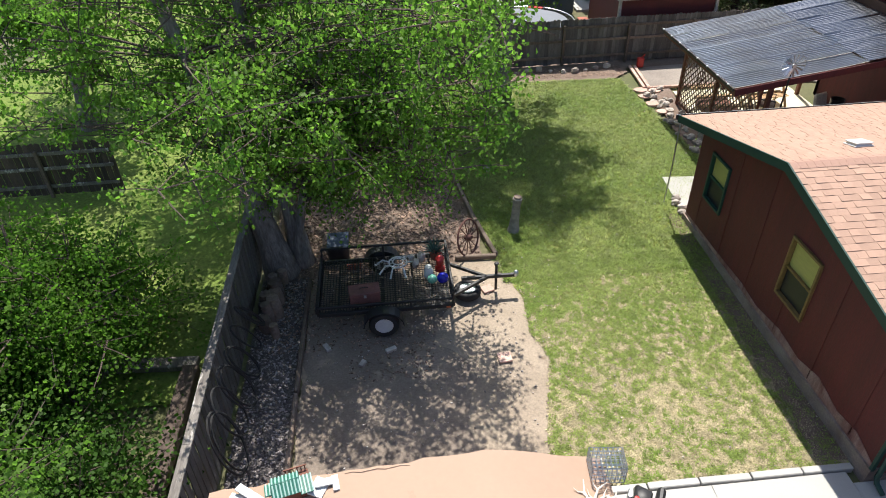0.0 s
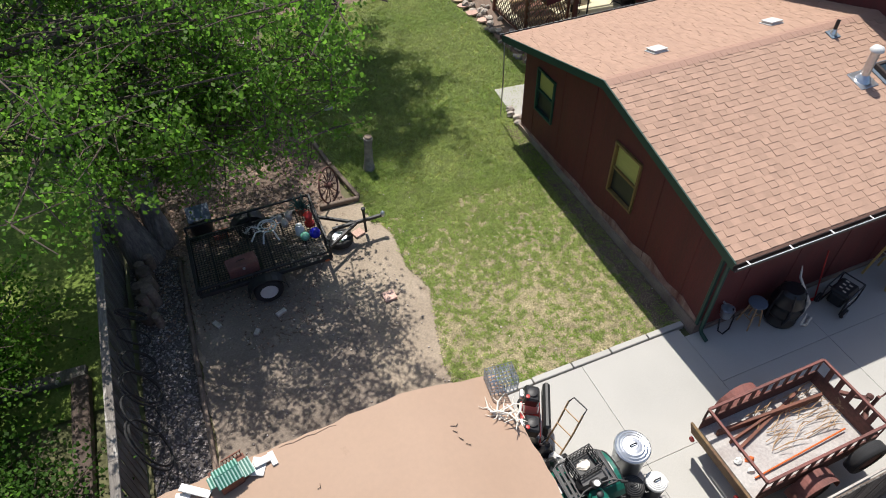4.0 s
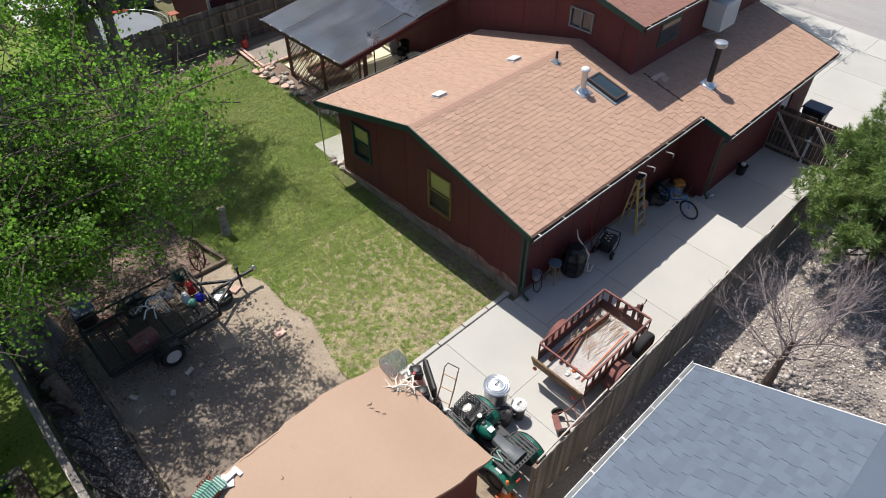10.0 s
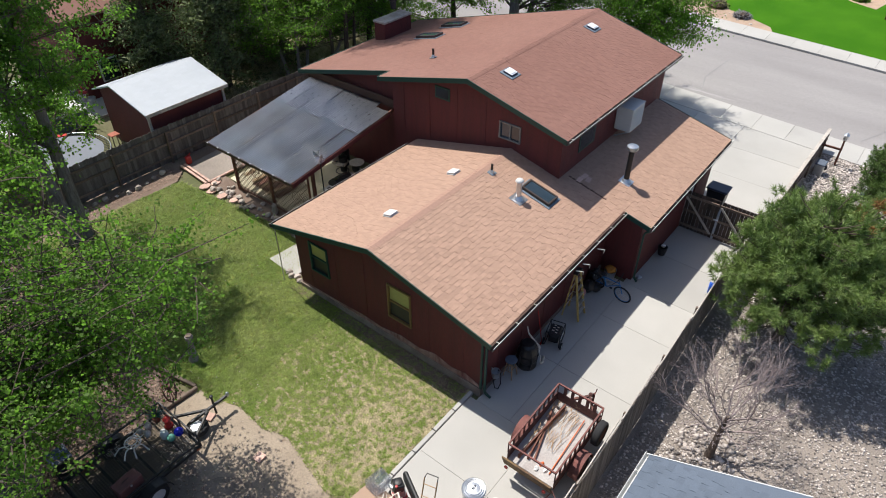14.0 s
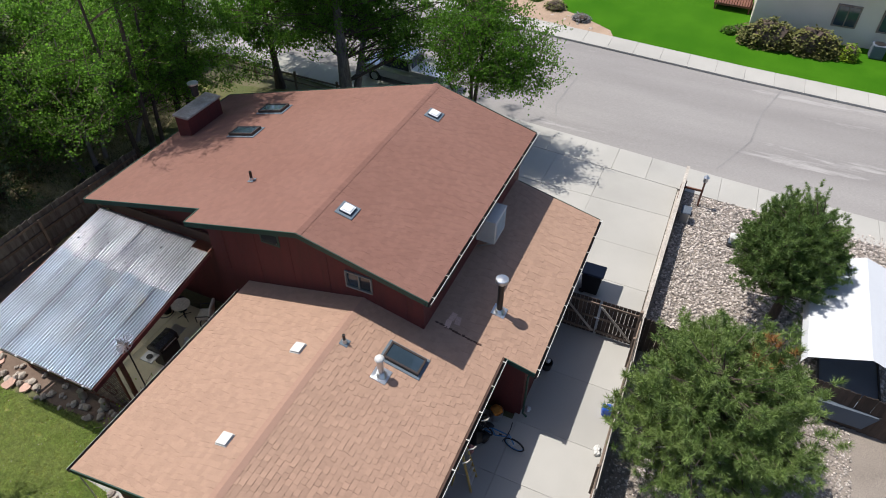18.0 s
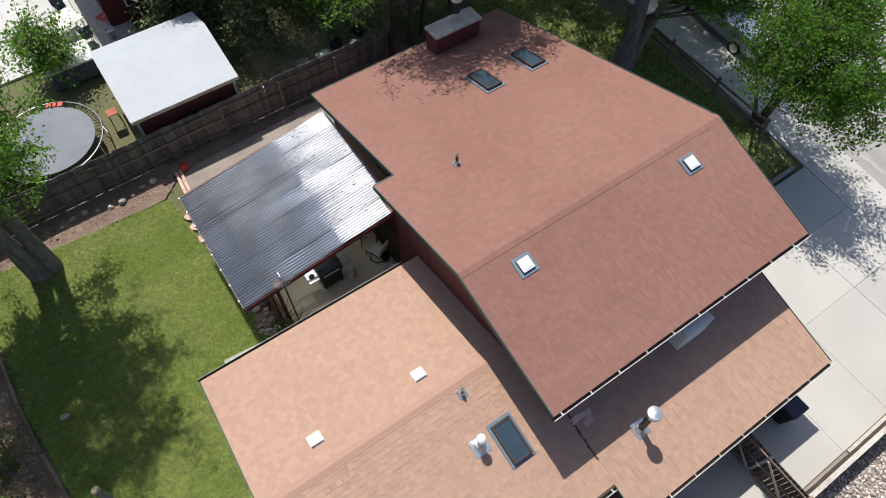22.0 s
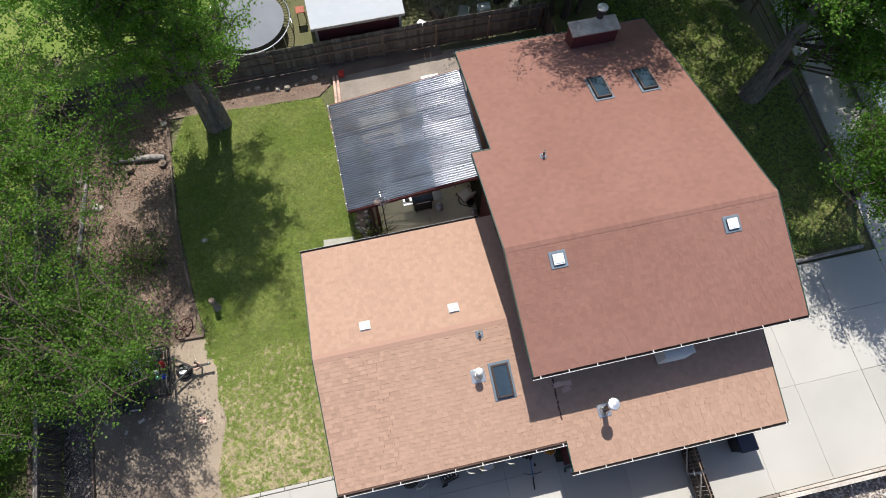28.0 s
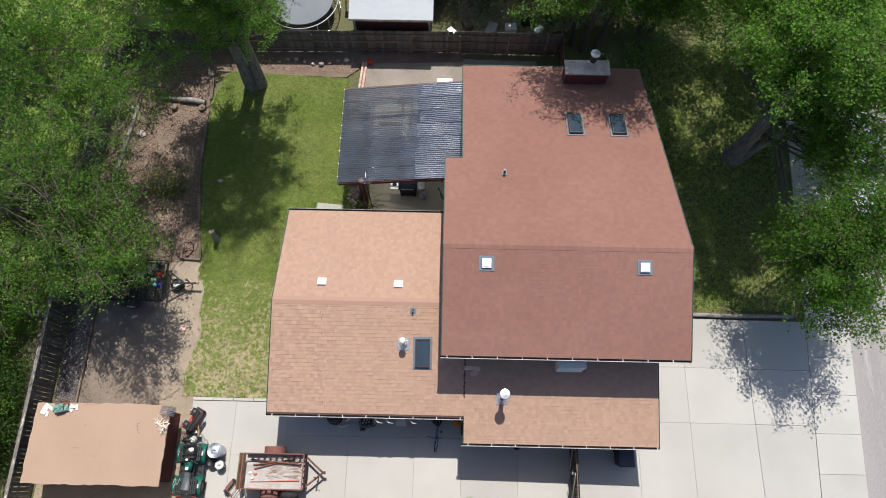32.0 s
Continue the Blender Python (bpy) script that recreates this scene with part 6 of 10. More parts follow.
NEAR_LAWN = [(2.3, 11.6), (2.5, 10.2), (2.45, 9.2), (2.68, 8.5), (2.4, 7.5), (2.2, 6.6), (2.25, 5.75), (6.9, 5.7), (6.9, 11.6)]
FAR_LAWN = [(2.2, 10.8), (6.95, 10.8), (6.95, 13.4), (8.75, 13.4), (8.35, 18.9), (8.1, 21.3), (2.2, 21.6), (1.55, 20.0), (1.6, 16.4), (1.95, 13.0)]
blades("lawn_grass", FAR_LAWN, 42000, M_BLADE, "short green lawn grass", 81, keep=lush, per=4, w=0.009)
blades("tuft_grass", NEAR_LAWN, 17000, M_BLADE, "separate green tufts in the thin lawn", 85, h=(0.02, 0.05), keep=lush, per=5, w=0.008)
blades("dry_lawn_grass", NEAR_LAWN, 9000, M_STRAW, "straw-coloured dead lawn grass", 82, h=(0.015, 0.035), keep=lambda x, y: not lush(x, y), per=4)
blades("side_grass", [(22.0, 10.0), (28.6, 10.0), (28.8, 19.5), (27.0, 24.0), (22.0, 24.0)], 9000, M_BLADE, "longer shaded lawn grass", 83, h=(0.05, 0.13), w=0.016)
blades("weeds", [(13.6, 23.3), (26.5, 26.2), (26.5, 36.0), (13.6, 36.0)], 9000, M_STRAW, "dry weeds behind the back fence", 84, h=(0.1, 0.3), w=0.02)
# ---- shed and what lies on its roof ----
def ring(c, r, n=24, axis="z"):
    out = []
    for k in range(n):
        a, b = r * math.cos(6.28318 * k / n), r * math.sin(6.28318 * k / n)
        out.append({"z": (c[0] + a, c[1] + b, c[2]), "y": (c[0] + a, c[1], c[2] + b), "x": (c[0], c[1] + a, c[2] + b)}[axis])
    return out


SX0, SX1, SY0, SY1, SRX = -2.71, 2.47, 2.18, 5.15, 0.95
def shed_z(x):
    return 1.66 + (2.02 - 1.66) * (x - SX0) / (SRX - SX0) if x < SRX else 2.02 - (2.02 - 1.56) * (x - SRX) / (SX1 - SRX)


shed = thing("shed", (0, 0, 0), "low dark red shed under a tan rolled roof sheet", "shed")
s = Shape()
nx, ny = 26, 14
rng = random.Random(5)
pts = []
for j in range(ny + 1):
    for i in range(nx + 1):
        x, y = SX0 + (SX1 - SX0) * i / nx, SY0 + (SY1 - SY0) * j / ny
        edge = 1.0 if 0 < i < nx and 0 < j < ny else 0.0
        pts.append((x + (0.0 if edge else rng.uniform(-0.02, 0.02)), y + (0.0 if edge else rng.uniform(-0.025, 0.025)), shed_z(x) - (0.02 if abs(x - SRX) < 0.15 else 0) + 0.012 * noise.noise((x * 1.7, y * 1.7, 0)) * edge))
n = nx + 1
top = [(j * n + i, j * n + i + 1, (j + 1) * n + i + 1, (j + 1) * n + i) for j in range(ny) for i in range(nx)]
rim = [i for i in range(n)] + [j * n + nx for j in range(1, ny + 1)] + [ny * n + i for i in range(nx - 1, -1, -1)] + [j * n for j in range(ny - 1, 0, -1)]
low = [(pts[i][0], pts[i][1], pts[i][2] - 0.07) for i in rim]
k0 = len(pts)
s.add(pts + low, top + [(rim[i], k0 + i, k0 + (i + 1) % len(rim), rim[(i + 1) % len(rim)]) for i in range(len(rim))])
part("roof_sheet", s, M_MEMBRANE, shed, "tan membrane roof, wrinkled", smooth=True)
def shed_wall(y):
    return [(SX0 + 0.15, -0.15), (SX1 - 0.2, -0.15), (SX1 - 0.2, shed_z(SX1 - 0.2) - 0.08), (SRX, 1.93), (SX0 + 0.15, shed_z(SX0 + 0.15) - 0.08)]
for y in (SY0 + 0.2, SY1 - 0.2):
    part("wall", Shape().prism(shed_wall(y), y - 0.05, y + 0.05, "y"), M_SIDING, shed)
part("wall", Shape().prism([(SY0 + 0.25, -0.15), (SY1 - 0.25, -0.15), (SY1 - 0.25, 1.5), (SY0 + 0.25, 1.5)], SX1 - 0.3, SX1 - 0.2, "x"), M_SIDING, shed)
part("wall", Shape().prism([(SY0 + 0.25, -0.15), (SY1 - 0.25, -0.15), (SY1 - 0.25, 1.58), (SY0 + 0.25, 1.58)], SX0 + 0.15, SX0 + 0.25, "x"), M_SIDING, shed)
for a, b in (((1.40, 4.44), (1.52, 4.45)), ((1.40, 4.36), (1.46, 4.33)), ((1.44, 4.24), (1.49, 4.18)), ((1.5, 4.12), (1.57, 4.10)), ((0.0, 3.2), (0.06, 3.23)), ((-0.6, 4.3), (-0.55, 4.36))):
    m = ((a[0] + b[0]) / 2 + 0.02, (a[1] + b[1]) / 2 - 0.03)
    single("twig", Shape().tube([(a[0], a[1], shed_z(a[0]) + 0.012), (*m, shed_z(m[0]) + 0.018), (b[0], b[1], shed_z(b[0]) + 0.012)], [0.005, 0.007, 0.004], 5), M_BARK_DARK, "thin dry twig lying on the shed roof", "twig", "twigs on the shed roof")

for (xa, ya), (xb, yb) in (((-0.95, 5.12), (-0.1, 5.1)), ((-0.95, 3.5), (-0.6, 3.53))):
    n = 8
    pts = [(xa + (xb - xa) * k / n, ya + (yb - ya) * k / n + 0.012 * math.sin(2.1 * k), shed_z(xa + (xb - xa) * k / n) + 0.004) for k in range(n + 1)]
    part("sheet_wrinkle", Shape().tube(pts, [0.004 + 0.008 * math.sin(math.pi * k / n) for k in range(n + 1)], 6), M_MEMBRANE, shed, "raised fold in the roof sheet", smooth=True)
for x, y, l, w, a, dz in ((-2.36, 4.88, 0.34, 0.2, 70, 0.012), (-2.14, 4.98, 0.44, 0.11, -35, 0.05), (-2.22, 4.72, 0.2, 0.09, 85, 0.012), (-1.27, 4.96, 0.27, 0.2, 65, 0.012), (-1.2, 5.0, 0.24, 0.11, 10, 0.045), (-1.06, 4.99, 0.22, 0.08, 100, 0.012)):
    single("board_offcut", Shape().box((0, 0, 0.014), (l, w, 0.026), 0.003), M_WHITE, "white painted board offcut on the shed roof", "board", "white board offcuts", at=Matrix.Translation((x, y, shed_z(x) + dz)) @ Matrix.Rotation(0.097, 4, "Y") @ Matrix.Rotation(radians(a), 4, "Z"))

toy = thing("birdhouse_barn", Matrix.Translation((-1.66, 4.92, shed_z(-1.66))) @ Matrix.Rotation(radians(14), 4, "Z"), "toy-sized wooden barn with green ribbed metal roofs", "model barn")
part("barn_body", Shape().box((0, 0, 0.1), (0.32, 0.24, 0.2), 0.006), M_REDWOOD, toy)
part("side_wing", Shape().box((0.23, 0.0, 0.07), (0.18, 0.2, 0.14), 0.006), M_REDWOOD, toy)
part("porch", Shape().box((0.04, 0.2, 0.04), (0.52, 0.14, 0.08), 0.006), M_REDWOOD, toy)
for cx, cy, cz, w, d, ang in ((0, -0.07, 0.25, 0.36, 0.17, 0.5), (0, 0.085, 0.25, 0.36, 0.18, -0.5), (0.24, -0.02, 0.17, 0.16, 0.24, 0.25), (-0.22, 0.04, 0.18, 0.09, 0.23, -0.3)):
    m = Matrix.Rotation(ang, 3, "X")
    r = part("roof_panel", Shape().box((cx, cy, cz), (w, d, 0.012), 0.003, m), M_DEEPGREEN, toy, "deep green sheet metal")
    k = -w / 2 + 0.025
    while k < w / 2:
        part("rib", Shape().box(Vector((cx, cy, cz)) + m @ Vector((k, 0, 0.012)), (0.02, d, 0.014), 0.003, m), M_MINT, r)
        k += 0.045
for k in range(6):
    part("railing_post", Shape().box((0.02 + 0.05 * k, 0.27, 0.12), (0.012, 0.012, 0.08)), M_REDWOOD, toy)
part("railing", Shape().box((0.145, 0.27, 0.16), (0.3, 0.016, 0.014)), M_REDWOOD, toy)

cage = thing("wire_cage", Matrix.Translation((2.46, 4.93, 1.6)) @ Matrix.Rotation(radians(-6), 4, "Z"), "small galvanised wire cage on the shed roof edge", "cage")
for side in range(6):
    w = Shape()
    L, D, H = 0.44, 0.32, 0.3
    def seg(a, b):
        w.tube([a, b], 0.0065, 4, False)
    if side < 2:
        z = 0.0 if side == 0 else H
        for k in range(8):
            u = -L / 2 + L * k / 7
            seg((u, -D / 2, z), (u, D / 2, z))
        for k in range(6):
            v = -D / 2 + D * k / 5
            seg((-L / 2, v, z), (L / 2, v, z))
    elif side < 4:
        y = -D / 2 if side == 2 else D / 2
        for k in range(8):
            u = -L / 2 + L * k / 7
            seg((u, y, 0), (u, y, H))
        for k in range(5):
            seg((-L / 2, y, H * k / 4), (L / 2, y, H * k / 4))
    else:
        x = -L / 2 if side == 4 else L / 2
        for k in range(6):
            v = -D / 2 + D * k / 5
            seg((x, v, 0), (x, v, H))
        for k in range(5):
            seg((x, -D / 2, H * k / 4), (x, D / 2, H * k / 4))
    tagged(part("wire_panel", w, M_STEEL, cage), kind="stuff")

rng = random.Random(9)
for k in range(7):
    a = k * 0.9
    c = Vector((2.28 + 0.1 * math.cos(a * 1.7), 4.42 + 0.12 * math.sin(a), 1.66 + 0.02 * k))
    s = Shape()
    d = Vector((math.cos(a), math.sin(a), 0.1))
    nrm = Vector((-d.y, d.x, 0))
    pts = [c - d * 0.2, c - d * 0.08 + nrm * 0.07, c + d * 0.08 + nrm * 0.09, c + d * 0.24 + nrm * 0.02]
    s.tube(pts, [0.02, 0.018, 0.014, 0.005], 6)
    for q, l in ((1, 0.14), (2, 0.12)):
        s.tube([pts[q], pts[q] + nrm * l * 0.6 + d * 0.03, pts[q] + nrm * l + d * 0.08 + Vector((0, 0, 0.04))], [0.012, 0.009, 0.003], 5)
    single("antler", s, M_BONE, "bleached white shed antler in a tangled pile", "antler", "pile of antlers", smooth=True)


# ---- wheels ----
def wheel(parent, centre, r, w, axis="y", rim=None, spokes=5, name="wheel", rubber=None):
    """Tyre with a rounded tread, dished rim, hub and lug holes."""
    c = Vector(centre)
    t = part(name, Shape().lathe([(r * 0.62, -w / 2), (r * 0.9, -w / 2), (r * 0.985, -w * 0.36), (r, -w * 0.2), (r, w * 0.2), (r * 0.985, w * 0.36), (r * 0.9, w / 2), (r * 0.62, w / 2), (r * 0.6, 0), (r * 0.62, -w / 2)], c, 24, axis, caps=False), rubber or M_RUBBER, parent, smooth=True)
    k = Shape().lathe([(r * 0.61, -w * 0.42), (r * 0.57, -w * 0.46), (r * 0.5, -w * 0.2), (r * 0.3, -w * 0.12), (r * 0.2, -w * 0.3), (r * 0.05, -w * 0.32), (r * 0.05, w * 0.32), (r * 0.2, w * 0.3), (r * 0.3, w * 0.12), (r * 0.5, w * 0.2), (r * 0.57, w * 0.46), (r * 0.61, w * 0.42)], c, 20, axis)
    rm = part("rim", k, rim or M_WHITE, t, smooth=True)
    h = Shape()
    for i in range(spokes):
        a = 6.28318 * i / spokes
        for sgn in (-1, 1):
            p = {"y": Vector((math.cos(a) * r * 0.4, sgn * w * 0.17, math.sin(a) * r * 0.4)), "x": Vector((sgn * w * 0.17, math.cos(a) * r * 0.4, math.sin(a) * r * 0.4)), "z": Vector((math.cos(a) * r * 0.4, math.sin(a) * r * 0.4, sgn * w * 0.17))}[axis]
            h.lump(c + p, (0.075 * r / 0.3,) * 3, i, 0.05, 4, 6)
    part("hub", h, M_BLACK, t)
    return t


# ---- black utility trailer ----
def black_trailer():
    t = thing("utility_trailer", (0, 0, level(-0.4, 10.5)), "black steel utility trailer with mesh deck, loaded with garden oddments", "trailer")
    x0, x1, y0, y1, z = -1.72, 0.95, 9.66, 11.36, 0.5
    for a, b in (((x0, y0, z), (x1, y0, z)), ((x0, y1, z), (x1, y1, z)), ((x0, y0, z), (x0, y1, z)), ((x1, y0, z), (x1, y1, z))):
        part("frame_rail", Shape().bar(a, b, 0.06, 0.09, 0.006), M_BLACK, t)
    for k in range(1, 7):
        x = x0 + (x1 - x0) * k / 7
        part("cross_member", Shape().bar((x, y0, z - 0.02), (x, y1, z - 0.02), 0.04, 0.04, 0.004), M_BLACK, t)
    d = Shape()
    for k in range(46):
        x = x0 + (x1 - x0) * (k + 0.5) / 46
        d.box((x, (y0 + y1) / 2, z + 0.045), (0.014, y1 - y0, 0.006))
    for k in range(26):
        y = y0 + (y1 - y0) * (k + 0.5) / 26
        d.box(((x0 + x1) / 2, y, z + 0.051), (x1 - x0, 0.012, 0.006))
    tagged(part("mesh_deck", d, M_BLACK, t, "open steel mesh deck"), kind="stuff")
    for a, b in (((x0, y0, z + 0.18), (x1, y0, z + 0.18)), ((x0, y1, z + 0.36), (x1, y1, z + 0.36)), ((x1, y0, z + 0.36), (x1, y1, z + 0.36)), ((x0, y0, z + 0.2), (x0, y1, z + 0.2))):
        part("top_rail", Shape().bar(a, b, 0.045, 0.045, 0.005), M_BLACK, t)
    for x, y, h in ((x0, y0, 0.2), (x1, y0, 0.36), (x0, y1, 0.36), (x1, y1, 0.36), (-0.4, y1, 0.36), (0.1, y0, 0.18), (x1, 10.5, 0.36), (x1 - 0.0, 10.1, 0.36)):
        part("stake", Shape().bar((x, y, z), (x, y, z + h), 0.04, 0.04, 0.004), M_BLACK, t)
    for k, y in ((0, 9.95), (1, 11.05)):
        part("tongue_arm", Shape().bar((x1, y, z - 0.03), (1.75, 10.48, z - 0.03), 0.06, 0.07, 0.006), M_BLACK, t)
    part("tongue", Shape().bar((1.2, 10.48, z - 0.02), (2.35, 10.48, z - 0.02), 0.07, 0.07, 0.006), M_BLACK, t)
    part("coupler", Shape().lathe([(0.03, 0), (0.055, 0.03), (0.055, 0.1), (0.03, 0.14), (0.015, 0.15)], (2.36, 10.48, z - 0.06), 12), M_STEEL, t, smooth=True)
    part("tongue_jack", Shape().lathe([(0.03, -0.44), (0.03, 0.22), (0.05, 0.23), (0.05, 0.26), (0.02, 0.28)], (1.95, 10.55, z), 10), M_BLACK, t, smooth=True)
    for y, s in ((y0 - 0.16, -1), (y1 + 0.16, 1)):
        wheel(t, (-0.45, y, 0.3), 0.3, 0.19, "y", M_WHITE)
        f = Shape()
        prof = [(-0.45 + 0.4 * math.cos(a), 0.3 + 0.36 * math.sin(a)) for a in [math.pi * k / 10 for k in range(11)]]
        prof2 = [(-0.45 + 0.38 * math.cos(a), 0.3 + 0.34 * math.sin(a)) for a in [math.pi * k / 10 for k in range(10, -1, -1)]]
        f.prism(prof + prof2, y - 0.12, y + 0.12, "y")
        part("fender", f, M_BLACK, t)
    part("axle", Shape().bar((-0.45, y0 - 0.15, 0.3), (-0.45, y1 + 0.15, 0.3), 0.05), M_BLACK, t)
    for y in (y0 - 0.035, y1 + 0.035):
        part("side_marker", Shape().box((0.85, y, z - 0.02), (0.09, 0.02, 0.04), 0.006), M_ORANGE, t)
    part("tail_gate", Shape().bar((x0 - 0.03, y0, z + 0.08), (x0 - 0.03, y1, z + 0.08), 0.05, 0.12, 0.006), M_BLACK, t)
    return t


G0 = level(-0.4, 10.5)
wheel(black_trailer(), (1.33, 10.5, 0.12), 0.29, 0.17, "z", M_STEEL, name="spare_wheel")
box = thing("tool_chest", Matrix.Translation((-0.8, 9.96, G0 + 0.555)) @ Matrix.Rotation(radians(6), 4, "Z"), "faded red metal tool chest on the trailer", "tool chest")
part("chest_body", Shape().box((0, 0, 0.12), (0.6, 0.32, 0.24), 0.012), M_RUST_RED, box)
part("lid", Shape().box((0, 0, 0.265), (0.62, 0.34, 0.05), 0.015), M_RUST_RED, box)
part("latch", Shape().box((0, -0.175, 0.22), (0.05, 0.015, 0.06), 0.004), M_STEEL, box)
part("handle", Shape().tube([(-0.08, 0, 0.29), (-0.07, 0, 0.315), (0.07, 0, 0.315), (0.08, 0, 0.29)], 0.008, 6), M_BLACK, box)
ch = thing("iron_garden_chair", Matrix.Translation((-0.1, 10.92, G0 + 0.56)) @ Matrix.Rotation(radians(25), 4, "Z"), "white cast-iron garden chair lying on its back", "chair")
part("seat", Shape().tube(ring((0, 0, 0.14), 0.19), 0.018, 6, closed=True), M_WHITE, ch)
g = Shape()
for k in range(9):
    a = 6.28318 * k / 9
    g.tube([(0.19 * math.cos(a), 0.19 * math.sin(a), 0.14), (0.11 * math.cos(a + 0.3), 0.11 * math.sin(a + 0.3), 0.16)], 0.012, 5)
g.tube(ring((0, 0, 0.16), 0.11), 0.012, 6, closed=True)
part("seat_lattice", g, M_WHITE, ch)
for a in (2.6, 3.3, 3.9, 4.6):
    part("leg", Shape().tube([(0.18 * math.cos(a), 0.18 * math.sin(a), 0.14), (0.32 * math.cos(a), 0.32 * math.sin(a), 0.2), (0.48 * math.cos(a), 0.48 * math.sin(a), 0.06)], [0.018, 0.016, 0.022], 6), M_WHITE, ch, smooth=True)
part("backrest", Shape().tube([(0.18, 0.1, 0.14), (0.36, 0.12, 0.1), (0.42, 0, 0.06), (0.36, -0.12, 0.1), (0.18, -0.1, 0.14)], 0.016, 6), M_WHITE, ch, smooth=True)
M_BLUEBALL = material("cobalt_glass", (0.015, 0.02, 0.42), rough=0.12, bump=0)
M_TEAL = material("teal_glaze", (0.09, 0.36, 0.25), (0.3, 0.5, 0.42), 0.25, big=6)
def ball(r):
    return [(r * math.sin(math.pi * k / 10) + 0.001, r - r * math.cos(math.pi * k / 10)) for k in range(11)]
single("gazing_ball", Shape().lathe(ball(0.12), (0.8, 10.32, G0 + 0.555), 18), M_BLUEBALL, "shiny cobalt blue gazing ball on the trailer deck", "garden ball", smooth=True)
single("gazing_ball", Shape().lathe(ball(0.1), (0.58, 10.33, G0 + 0.555), 18), M_TEAL, "teal glazed garden ball on the trailer deck", "garden ball", smooth=True)
single("glazed_jar", Shape().lathe([(0.06, 0), (0.1, 0.06), (0.1, 0.2), (0.06, 0.26), (0.07, 0.3)], (0.52, 10.5, G0 + 0.555), 14), M_WHITE, "white glazed jar on the trailer deck", "jar", smooth=True)
lan = thing("garden_lantern", (0.78, 10.75, G0 + 0.555), "bright red metal lantern on the trailer", "lantern")
part("base", Shape().lathe([(0.11, 0), (0.11, 0.06), (0.06, 0.09)], (0, 0, 0), 14), M_RED, lan, smooth=True)
part("cage", Shape().lathe([(0.06, 0.09), (0.08, 0.15), (0.08, 0.24), (0.05, 0.29)], (0, 0, 0), 12), M_RED, lan, smooth=True)
part("cap", Shape().lathe([(0.1, 0.29), (0.06, 0.34), (0.02, 0.37)], (0, 0, 0), 12), M_RED, lan, smooth=True)
part("bail", Shape().tube([(-0.06, 0, 0.33), (-0.04, 0, 0.44), (0.04, 0, 0.44), (0.06, 0, 0.33)], 0.007, 5), M_RED, lan)
M_BLUEGREEN = material("blue_green_leaf", (0.05, 0.13, 0.11), rough=0.5, each="island", spread=0.3, bump=0)
pl = thing("potted_plant", (0.7, 11.15, G0 + 0.555), "spiky blue-green plant in a clay pot on the trailer", "plant")
part("pot", Shape().lathe([(0.08, 0), (0.12, 0.18), (0.13, 0.2), (0.11, 0.2), (0.1, 0.16)], (0, 0, 0), 14), M_BRICKRED, pl, smooth=True)
rg = np.random.default_rng(3)
v, f = tufts(np.array([[0, 0, 0.18]] * 3), np.array([[0, 0, 1.0]] * 3), 0.34, 40, 0.03, rg, 0.7)
part("foliage", quads("foliage", v, f, M_BLUEGREEN), M_BLUEGREEN, pl)
for x, y, sx, sy, sz, sd in ((0.4, 11.05, 0.2, 0.16, 0.26, 1), (0.28, 10.9, 0.16, 0.2, 0.2, 2), (0.2, 11.12, 0.14, 0.14, 0.16, 3)):
    single("garden_ornament", Shape().lump((x, y, G0 + 0.555 + sz / 2), (sx, sy, sz), sd, 0.2, 7, 10), M_ROCK, "grey weathered garden ornament on the trailer deck", "ornament", "grey ornaments on the trailer", smooth=True)

# ---- bed by the trailer ----
wg = thing("wagon_wheel", Matrix.Translation((1.62, 11.95, level(1.6, 12))) @ Matrix.Rotation(radians(52), 4, "Z") @ Matrix.Rotation(radians(-14), 4, "X"), "rusty spoked wagon wheel leaning in the mulch", "wagon wheel")
part("wheel_rim", Shape().tube(ring((0, 0, 0.42), 0.42, 32, "y"), 0.022, 6, closed=True), M_RUST, wg)
part("hub", Shape().lathe([(0.05, -0.09), (0.07, -0.05), (0.07, 0.05), (0.05, 0.09)], (0, 0, 0.42), 12, "y"), M_RUST, wg, smooth=True)
for k in range(12):
    a = 6.28318 * k / 12
    part("spoke", Shape().tube([(0.06 * math.cos(a), 0, 0.42 + 0.06 * math.sin(a)), (0.41 * math.cos(a), 0, 0.42 + 0.41 * math.sin(a))], 0.012, 5), M_RUST, wg)


def timber(a, b, w, h, label, mat=None, lift=0.0, name="landscape_timber"):
    za, zb = level(*a) + h / 2 + lift, level(*b) + h / 2 + lift
    return single(name, Shape().bar((*a, za), (*b, zb), h, w, 0.018, up=(0, 0, 1)), mat or M_TIMBER, label, "timber", "landscape timbers")


timber((-4.1, 8.9), (-4.14, 3.4), 0.2, 0.3, "dark heavy timber beside the vine bed", M_FENCE_DARK)
timber((-4.0, 9.02), (-7.4, 9.2), 0.14, 0.28, "grey beam closing the vine bed", M_RAIL)
tl = "weathered landscape timber edging the mulch bed"
for a, b in (((2.15, 11.75), (1.88, 13.1)), ((1.86, 13.15), (1.62, 14.9)), ((1.6, 14.95), (1.48, 16.7)), ((1.47, 16.75), (1.42, 19.3)), ((1.5, 19.95), (1.42, 21.6))):
    timber(a, b, 0.12, 0.1, tl)
timber((1.2, 11.75), (2.15, 11.7), 0.12, 0.1, "dark timber laid across the end of the mulch bed")
timber((-2.12, 5.1), (-2.1, 8.1), 0.16, 0.08, "sunken timber between gravel and dirt")
